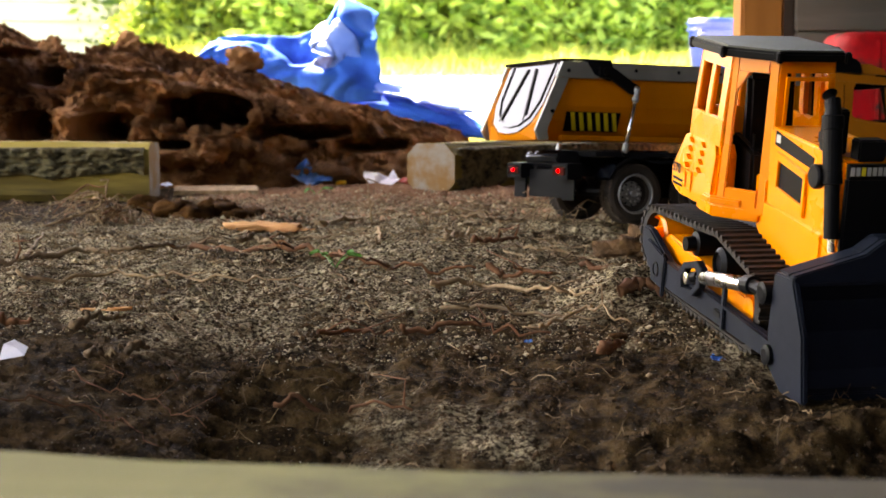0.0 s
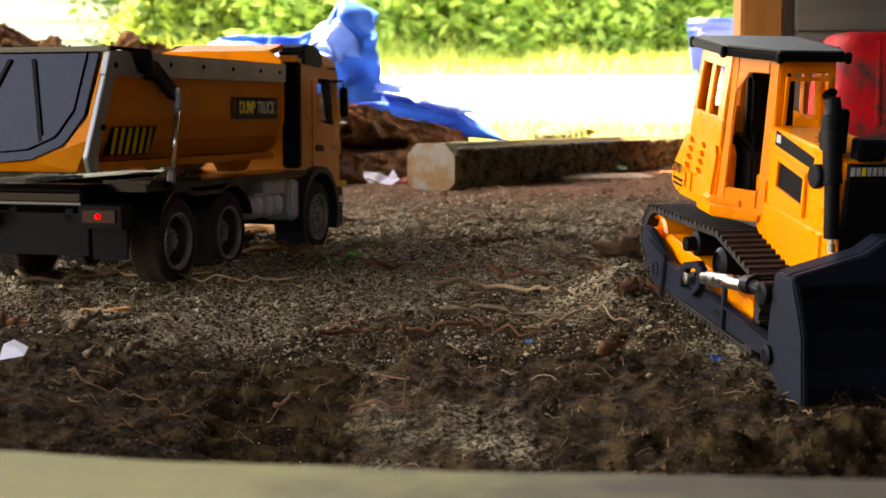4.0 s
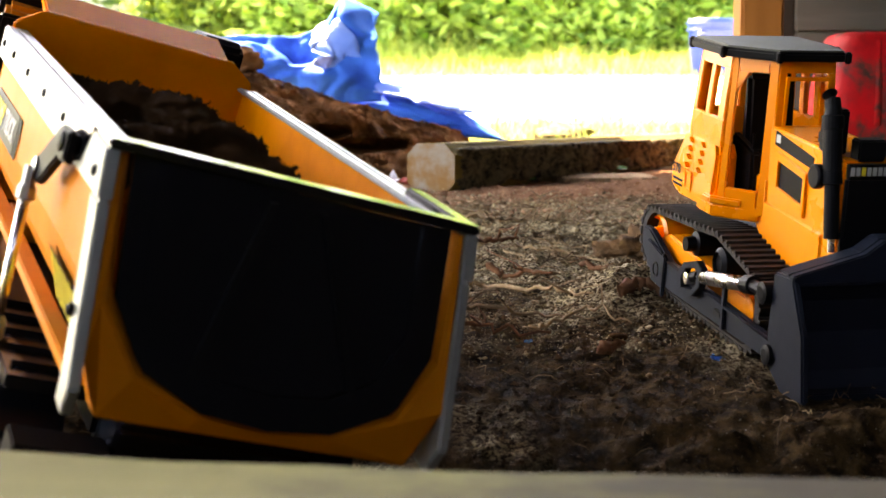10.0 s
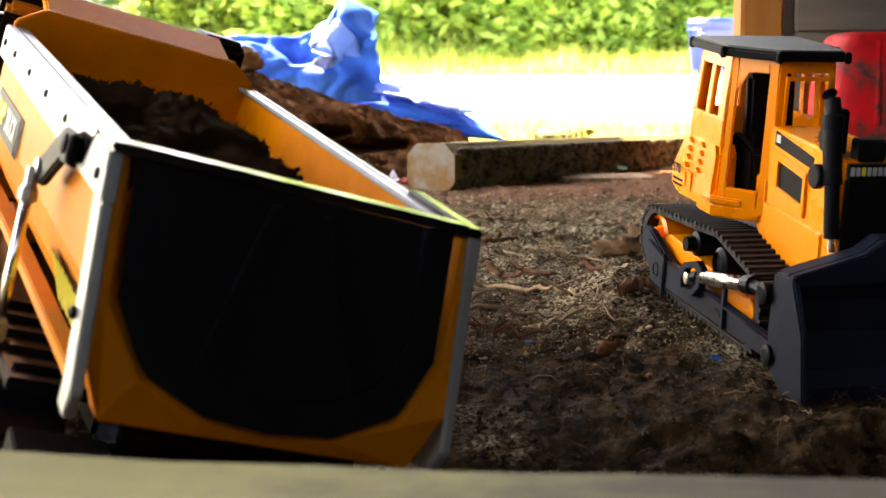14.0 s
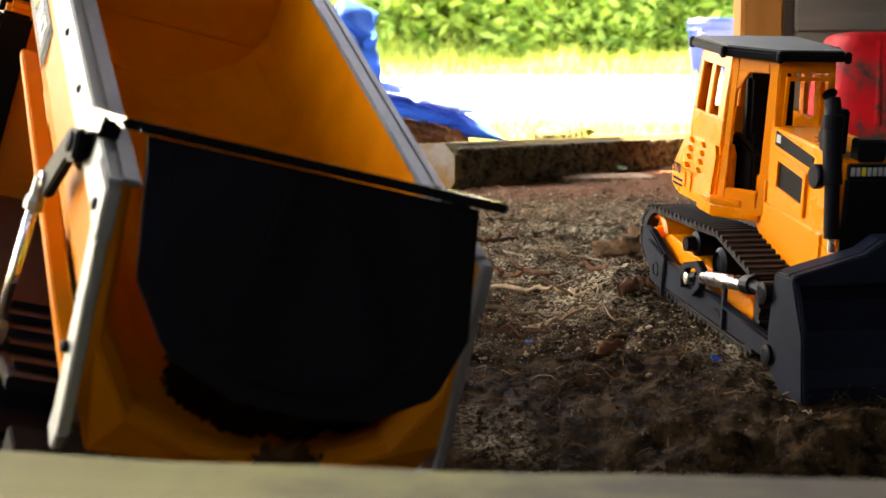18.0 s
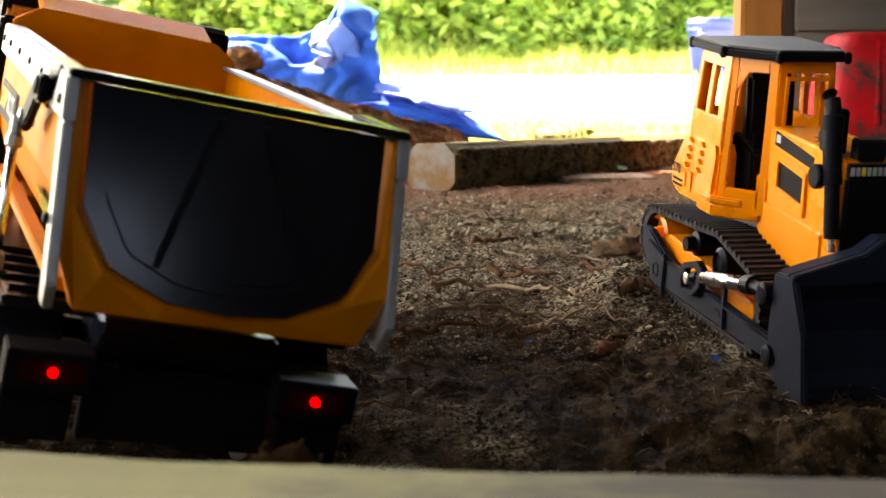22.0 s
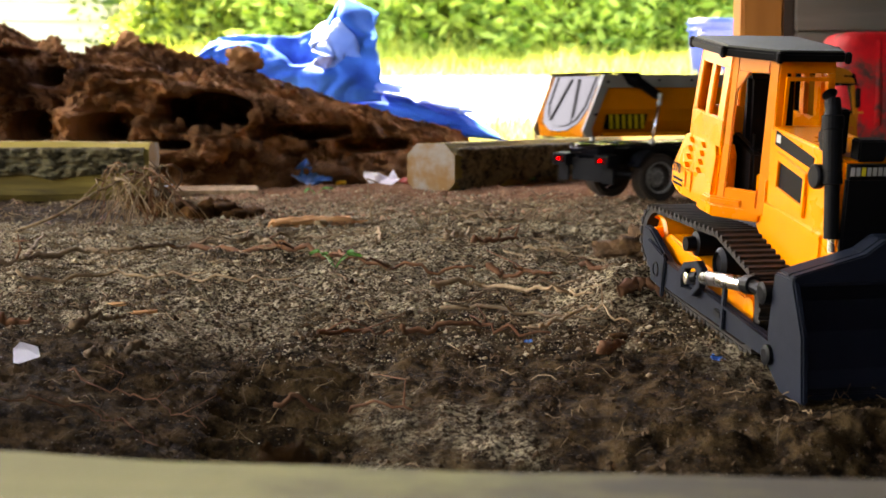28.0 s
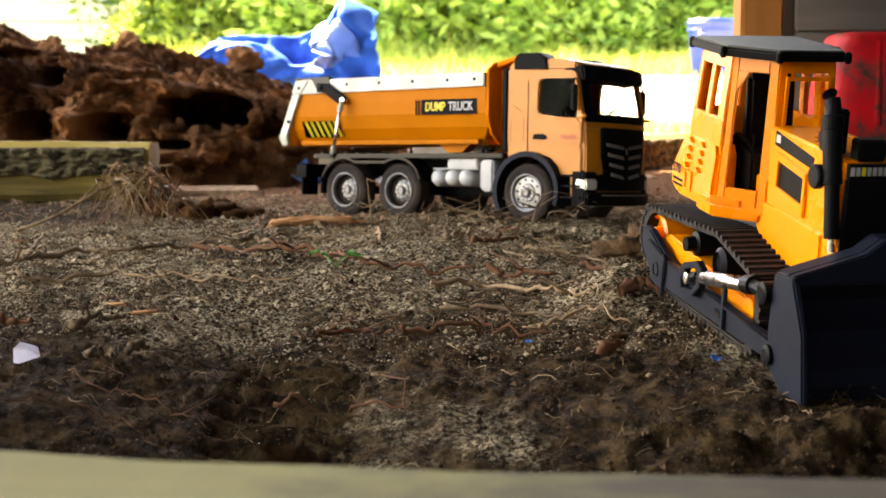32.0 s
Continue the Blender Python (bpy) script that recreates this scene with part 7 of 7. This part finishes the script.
# ---------------------------------------------------------------- crumbs, grit and straw
def crumbs(name, n, xr, yr, size, material, label, seed, weight=None):
    rng = np.random.default_rng(seed)
    y = yr[0] * (yr[1] / yr[0]) ** rng.uniform(0, 1, n)
    x = rng.uniform(xr[0], xr[1], n) * (np.maximum(0.34 * y, 0.15) / 0.34 if weight is None else 1)
    # few pale grains over the strip that is painted dark for shadow
    keep = (x > -0.40) | (y < 1.88) | (y > 2.6) | (rng.uniform(0, 1, n) < 0.12)
    x, y = x[keep], y[keep]
    n = len(x)
    z = soil_height(x, y)
    s = rng.uniform(size[0], size[1], n) ** 1.0 * rng.choice([0.6, 1.0, 1.7], n, p=[0.6, 0.32, 0.08]) * np.clip(y, 0.8, 1.8)
    base = np.array([[1, 0, 0], [0, 1, 0], [-1, 0, 0], [0, -1, 0], [0, 0, 0.8], [0, 0, -0.7]])
    P = base[None] * s[:, None, None] * rng.uniform(0.62, 1.12, (n, 6, 1)) + rng.normal(size=(n, 6, 3)) * 0.16 * s[:, None, None]
    a = rng.uniform(0, 2 * np.pi, n)
    c, si = np.cos(a)[:, None], np.sin(a)[:, None]
    Q = np.stack([P[..., 0] * c - P[..., 1] * si + x[:, None], P[..., 0] * si + P[..., 1] * c + y[:, None], P[..., 2] + z[:, None] + s[:, None] * 0.3], -1)
    k = (np.arange(n) * 6)[:, None]
    F = np.concatenate([k + np.array(t)[None] for t in ((0, 1, 4), (1, 2, 4), (2, 3, 4), (3, 0, 4), (1, 0, 5), (2, 1, 5), (3, 2, 5), (0, 3, 5))])
    ob = mesh_part(name, Q.reshape(-1, 3).tolist(), F.tolist(), material, smooth=False)
    return tagged(ob, label, "soil crumbs", kind="stuff")


crumbs("soil_grit", 46000, (-0.36, 0.36), (0.92, 2.5), (0.0005, 0.0016), M_CRUMB, "fine pale grit and sand grains on the soil", 1)
crumbs("soil_crumbs", 12000, (-0.36, 0.36), (0.55, 1.25), (0.0007, 0.0024), M_CRUMB_D, "dark crumbs of loose soil", 2)
crumbs("clay_crumbs", 15000, (-0.36, 0.30), (1.9, 3.1), (0.0005, 0.0019), M_CRUMB_R, "reddish crumbs of clay", 3)


def straw(n, seed):
    rng = np.random.default_rng(seed)
    V, F = [], []
    y = 0.72 * (2.3 / 0.72) ** rng.uniform(0, 1, n) ** 0.5
    x = rng.uniform(-0.36, 0.36, n) * y
    near = (x > 0.02) & (y > 1.1) & (y < 1.7)
    ln = rng.uniform(0.006, 0.028, n) * np.clip(y / 1.3, 0.5, 1) * np.where(near, 1.4, 1)
    a = rng.uniform(0, 2 * np.pi, n)
    bend = rng.normal(size=n) * 0.5
    w = rng.uniform(0.00022, 0.00052, n) * np.clip(y, 0.8, 1.6)
    m = 5
    for i in range(m):
        t = i / (m - 1) - 0.5
        px = x + np.cos(a + bend * t) * ln * t
        py = y + np.sin(a + bend * t) * ln * t
        pz = soil_height(px, py) + 0.0012 + rng.uniform(0, 0.003, n) * (1 - 4 * t * t) + rng.exponential(0.0015, n) * (t > 0.2)
        nx, ny = -np.sin(a), np.cos(a)
        V.append(np.stack([np.stack([px + nx * w, py + ny * w, pz], -1), np.stack([px - nx * w, py - ny * w, pz], -1), np.stack([px, py, pz + 1.6 * w], -1)], 1))
    V = np.stack(V, 1).reshape(-1, 3)
    k = (np.arange(n) * m * 3)[:, None]
    quads = [(i * 3 + p, i * 3 + q, (i + 1) * 3 + q, (i + 1) * 3 + p) for i in range(m - 1) for p, q in ((0, 1), (1, 2), (2, 0))]
    F = np.concatenate([k + np.array(q)[None] for q in quads])
    ob = mesh_part("root_fibres", V.tolist(), F.tolist(), M_STRAW, smooth=False)
    return tagged(ob, "thin dry root fibres strewn over the soil", "root fibres", kind="stuff")


straw(4600, 4)


# ---------------------------------------------------------------- the load of soil
def crumbly(name, seed, detail=3):
    """A mesh of loose soil stuck together: a lumpy ball with a crumbly skin."""
    bm = bmesh.new()
    bmesh.ops.create_icosphere(bm, subdivisions=detail, radius=1.0)
    P = np.array([v.co[:] for v in bm.verts])
    d = 0.86 * (1 + 0.28 * fbm(P[:, 0] * 1.5, P[:, 1] * 1.5, P[:, 2] * 1.5, 3, seed, 0.6) + 0.18 * np.abs(fbm(P[:, 0] * 5, P[:, 1] * 5, P[:, 2] * 5, 3, seed + 3, 0.7)))
    P = P * d[:, None]
    F = [tuple(v.index for v in f.verts) for f in bm.faces]
    bm.free()
    # grains and crumbs that stick to its skin
    rng = np.random.default_rng(seed)
    n = 420
    c = P[rng.integers(0, len(P), n)] * rng.uniform(0.94, 1.12, (n, 1))
    g = rng.uniform(0.035, 0.13, n) * rng.choice([0.6, 1.0, 1.5], n, p=[0.5, 0.38, 0.12])
    octa = np.array([[1, 0, 0], [0, 1, 0], [-1, 0, 0], [0, -1, 0], [0, 0, 1], [0, 0, -1]], float)
    Q = c[:, None] + octa[None] * g[:, None, None] * rng.uniform(0.6, 1.2, (n, 6, 1)) + rng.normal(size=(n, 6, 3)) * 0.25 * g[:, None, None]
    k = len(P) + np.arange(n) * 6
    for t in ((0, 1, 4), (1, 2, 4), (2, 3, 4), (3, 0, 4), (1, 0, 5), (2, 1, 5), (3, 2, 5), (0, 3, 5)):
        F += [(int(i + t[0]), int(i + t[1]), int(i + t[2])) for i in k]
    V = np.concatenate([P, Q.reshape(-1, 3)]) * np.array([1, 1, 0.8])
    me = bpy.data.meshes.new(name)
    me.from_pydata(V.tolist(), [], F)
    me.materials.append(M_LOAM)
    return me


LOAD = []
rnd = random.Random(9)
HEAP = (-0.055, 0.505)
KINDS = [crumbly("load_clod", 200 + k) for k in range(7)]
for k in range(110):
    u, v = rnd.uniform(0.0, 1.0), rnd.uniform(-1, 1)
    r = rnd.uniform(0.010, 0.018)
    x = -0.122 + 0.278 * u
    y = v * (0.064 - 1.3 * r)
    top = 0.155 + 0.015 * v + 0.0355 * (1 - 0.6 * v * v) * (0.45 + 0.75 * math.sin(math.pi * min(1, 0.25 + 0.75 * u)))
    lump = new("load_clod", KINDS[k % 7])
    lump.scale = (r, r, r)
    tagged(lump, "dark crumbly clod of the tipped soil load", "soil clod", "soil load")
    a, d = k * 2.4, ((k + 0.5) / 110) ** 0.75
    hx, hy = HEAP[0] + math.cos(a) * d * 0.050, HEAP[1] + math.sin(a) * d * 0.050
    LOAD.append((lump, Vector((x, y, top - r * 0.75)), Vector((hx, hy, 0)), (1 - d), rnd.uniform(0, 360), u, r))

# ---------------------------------------------------------------- movement
# seconds, x, y, z in metres, then lean, pitch and heading in degrees
DRIVE = [
    (0.0, 0.249, 1.847, 0.0060, -1.4, 1.6, 23.4), (0.5, 0.139, 1.799, 0.0035, -1.1, -0.2, 32.5), (1.0, 0.021, 1.738, 0.0000, -0.9, -2.2, 41.9), (1.5, -0.041, 1.680, 0.0015, -1.1, -0.5, 48.9),
    (2.0, -0.104, 1.597, 0.0030, -1.3, 1.5, 54.3), (2.5, -0.164, 1.527, 0.0035, -2.5, 0.9, 56.9), (3.0, -0.218, 1.447, 0.0030, -2.6, 0.5, 59.4), (3.5, -0.258, 1.379, 0.0010, -2.2, 0.2, 64.8),
    (4.2, -0.292, 1.265, 0.0000, 1.0, 0.2, 76.0), (5.0, -0.310, 1.110, -0.0010, 5.0, 0.4, 88.0), (5.5, -0.310, 1.037, 0.0000, 8.6, -0.8, 92.4), (6.0, -0.304, 0.990, 0.0020, 9.4, -1.1, 94.9),
    (6.5, -0.299, 0.960, -0.0010, 8.0, -1.7, 98.5), (7.0, -0.286, 0.934, 0.0020, 8.7, -2.5, 105.0), (7.5, -0.262, 0.889, -0.0020, 10.2, -3.2, 108.2), (8.0, -0.236, 0.840, -0.0090, 11.8, -3.9, 109.4),
    (8.5, -0.199, 0.769, -0.0290, 13.3, -6.9, 111.0), (9.0, -0.196, 0.766, -0.0280, 13.7, -7.8, 110.3), (9.5, -0.183, 0.729, -0.0348, 13.7, -8.6, 112.6), (9.9, -0.169, 0.713, -0.0395, 14.4, -10.2, 112.5),
    (10.5, -0.168, 0.712, -0.0400, 14.5, -10.4, 112.6), (20.9, -0.168, 0.712, -0.0385, 14.4, -10.6, 112.4), (21.2, -0.168, 0.716, -0.0380, 14.3, -10.6, 112.1), (21.5, -0.172, 0.731, -0.0347, 13.9, -9.9, 111.6),
    (22.0, -0.181, 0.790, -0.0215, 10.7, -6.7, 110.8), (22.5, -0.216, 0.880, -0.0030, 8.2, -5.3, 109.9), (23.0, -0.240, 1.012, 0.0020, 6.7, -3.9, 103.9), (23.5, -0.225, 1.192, -0.0040, 2.5, 0.0, 93.4),
    (24.0, -0.218, 1.372, 0.0020, -2.4, 1.4, 85.0), (24.5, -0.174, 1.620, -0.0040, -3.0, 1.7, 79.2), (25.0, -0.093, 1.857, -0.0030, -2.7, 1.4, 68.0), (25.5, 0.041, 2.066, -0.0030, -1.1, -0.9, 54.0),
    (26.0, 0.210, 2.233, 0.0000, -0.3, 0.2, 45.0), (26.6, 0.430, 2.390, 0.0060, 0.5, 0.6, 42.0), (27.0, 0.501, 2.423, 0.0089, 0.6, 0.5, 41.6), (27.5, 0.467, 2.383, 0.0119, 0.8, 0.6, 37.6),
    (28.0, 0.343, 2.312, 0.0080, 0.3, -0.3, 26.2), (28.5, 0.199, 2.233, 0.0025, 1.3, -0.9, 7.1), (29.0, 0.040, 2.135, -0.0020, 1.5, -2.3, -16.5), (29.5, -0.136, 2.160, -0.0040, 0.8, -1.9, -24.6),
    (30.0, -0.301, 2.230, -0.0050, -0.4, -0.8, -33.0), (30.4, -0.364, 2.271, -0.0040, -0.4, -0.2, -36.9), (30.8, -0.369, 2.277, -0.0040, -0.4, 0.0, -38.0), (31.1, -0.329, 2.259, -0.0050, -0.8, -0.4, -38.2),
    (31.5, -0.191, 2.179, -0.0060, -2.1, -1.2, -38.2), (32.0, -0.047, 2.075, -0.0040, -2.8, -1.2, -38.5)]
TIP = [(0.0, 0.0), (14.0, 0.0), (14.2, 1.4), (14.5, 5.0), (15.0, 18.0), (15.5, 30.0), (15.9, 33.0), (16.3, 29.5), (16.6, 25.5), (17.0, 23.0), (17.3, 21.0), (17.6, 19.0), (18.0, 15.0), (18.2, 10.5), (18.4, 7.0), (18.7, 3.8), (18.95, 0.6), (19.1, 0.0), (32.0, 0.0)]


def glide(rows, t):
    """The row at t, by a smooth curve through rows that overshoots nowhere."""
    ts = [r[0] for r in rows]
    if t <= ts[0]:
        return np.array(rows[0][1:])
    if t >= ts[-1]:
        return np.array(rows[-1][1:])
    k = max(i for i in range(len(ts)) if ts[i] <= t)
    P = [np.array(r[1:], float) for r in rows]

    def slope(i):
        if i == 0 or i == len(rows) - 1:
            return np.zeros_like(P[0])
        a, b = (P[i] - P[i - 1]) / (ts[i] - ts[i - 1]), (P[i + 1] - P[i]) / (ts[i + 1] - ts[i])
        m = (a + b) / 2
        lim = 3 * np.minimum(np.abs(a), np.abs(b))
        return np.where(a * b <= 0, 0, np.clip(m, -lim, lim))
    h = ts[k + 1] - ts[k]
    u = (t - ts[k]) / h
    return (P[k] * (2 * u ** 3 - 3 * u ** 2 + 1) + slope(k) * h * (u ** 3 - 2 * u ** 2 + u)
            + P[k + 1] * (3 * u ** 2 - 2 * u ** 3) + slope(k + 1) * h * (u ** 3 - u ** 2))


def truck_pose(t):
    return pose(*glide(DRIVE, t))


def tip_angle(t):
    return float(glide(TIP, t)[0])


def bed_pose(t):
    # the tub also sags a little to its left as it rises
    return Matrix.Translation(HINGE) @ pose(0, 0, 0, -0.09 * tip_angle(t), -tip_angle(t), 0)


def linkage(t):
    """The tailgate's turn on the bed and the rod's lean, for rods of fixed length."""
    th = radians(tip_angle(t))
    ln = math.hypot(ARM_END[0] - ROD_FOOT[0], ARM_END[1] - ROD_FOOT[1])

    def turn(p, c, a):
        x, z = p[0] - c[0], p[1] - c[1]
        return (c[0] + x * math.cos(a) - z * math.sin(a), c[1] + x * math.sin(a) + z * math.cos(a))
    best = (9.0, 0.0, ARM_END)
    for k in range(0, int((1.2 + 1.9 * tip_angle(t)) * 4) + 1):
        ph = -radians(k * 0.25)
        p = turn(turn(ARM_END, (PIVOT[0], PIVOT[2]), ph), (HINGE[0], HINGE[2]), th)
        e = abs(math.hypot(p[0] - ROD_FOOT[0], p[1] - ROD_FOOT[1]) - ln)
        if e < best[0] - 1e-7:
            best = (e, ph, p)
    _, ph, p = best
    lean = math.atan2(p[0] - ROD_FOOT[0], p[1] - ROD_FOOT[1])
    return math.degrees(ph), math.degrees(lean)


def motions():
    times = [k / 15 for k in range(481)]
    walk(truck, [(t, truck_pose(t)) for t in times])
    # wheels roll by the way gone along the truck's heading
    roll, prev, rolls = 0.0, truck_pose(0.0), []
    for t in times:
        m = truck_pose(t)
        step = (m.translation - prev.translation).dot(prev.to_3x3() @ Vector((1, 0, 0)))
        roll, prev = roll + step / WHEEL_R, m
        rolls.append(math.degrees(roll))
    for w in wheels:
        p = w.matrix_basis.translation.copy()
        walk(w, [(t, pose(p.x, p.y, p.z, 0, r, 0)) for t, r in zip(times, rolls)])
    # bed, tailgate and rods
    tipping = [0.0, 14.0] + [14.0 + k / 10 for k in range(1, 53)] + [32.0]
    walk(bed, [(t, bed_pose(t)) for t in tipping])
    gx, gz = PIVOT[0] - HINGE[0], PIVOT[2] - HINGE[2]
    links = [(t, *linkage(t)) for t in tipping]
    walk(gate, [(t, pose(gx, 0, gz, 0, -ph, 0)) for t, ph, _ in links])
    for rod, s in rods:
        walk(rod, [(t, pose(ROD_FOOT[0], s * 0.0845, ROD_FOOT[1], 0, lean, 0)) for t, _, lean in links])
    # the load rides in the bed, slides out over the lip and stays as a heap
    H0 = Matrix.Translation((-HINGE[0], 0, -HINGE[2]))
    for lump, p, heap, top, spin, u, r in LOAD:
        out = 14.62 + 0.85 * u
        if u > 0.62:
            # what lies furthest in slides down to the lip and stays in the tub
            yy = p.y * 0.7 - 0.012
            rest = Vector((-0.166 + 0.022 * spin / 360, yy, 0.101 + 5.0 * yy * yy + 0.022 * (1 - u) / 0.38 + r * 0.3))
            rows = []
            for t in times:
                f, b = min(1, max(0, (t - out) / 0.7)), min(1, max(0, (t - 17.9) / 0.8))
                rows.append((t, truck_pose(t) @ bed_pose(t) @ H0 @ pose(*(p.lerp(rest, f * f * (3 - 2 * f)) + Vector((0.034 * b, 0, 0.006 * b))), 0, 60 * f, spin)))
            walk(lump, rows)
            continue
        rows = [(t, truck_pose(t) @ bed_pose(t) @ H0 @ pose(*p, 0, 0, spin)) for t in times if t < out]
        q0 = rows[-1][1].translation.copy()
        lip = truck_pose(out) @ bed_pose(15.6) @ H0 @ Vector((-0.172, p.y * 0.6, 0.118))
        ground_z = height_at(heap.x, heap.y) + 0.005 + 0.100 * top
        end = Vector((heap.x, heap.y, ground_z))
        for k, (f, q) in enumerate(((0.25 + 0.35 * u, lip), (0.45 + 0.38 * u, (lip + end) / 2 + Vector((0, -0.012, 0.012))), (0.55 + 0.42 * u, end))):
            rows.append((out + f, Matrix.Translation(q) @ pose(0, 0, 0, 25 * k, -30 * k, spin)))
        rows.append((32.0, rows[-1][1]))
        walk(lump, rows)
    # litter that the wheels push along
    def shove(ob, a, b, t0, t1, start=0.0):
        walk(ob, [(start, a), (t0, a), (t1, b), (32.0, b)])
    g = height_at
    shove(bark_piece, pose(-0.222, 1.783, g(-0.222, 1.783), 0, 0, -22), pose(-0.168, 1.852, g(-0.168, 1.852), 0, 0, 20), 24.1, 24.6)
    shove(paper_scrap, pose(-0.257, 0.862, g(-0.257, 0.862) + 0.001, 0, 0, -10), pose(-0.249, 0.862, g(-0.249, 0.862) + 0.001, 8, -6, 12), 22.6, 23.2)
    shove(dry_leaf_a, pose(-0.257, 1.049, g(-0.257, 1.049), 0, 0, -25), pose(-0.236, 1.050, g(-0.236, 1.05), 0, 0, -30), 23.2, 23.6)
    shove(dry_leaf_b, pose(-0.226, 1.010, g(-0.226, 1.01), 0, 0, 5), pose(-0.210, 1.018, g(-0.21, 1.018), 0, 0, 10), 23.2, 23.6)
    z = g(-0.40, 1.85)
    shove(root_tuft, pose(-0.475, 1.93, z - 0.022, 38, 30, 20), pose(-0.392, 1.842, z, 0, 0, 0), 24.2, 24.7)


motions()
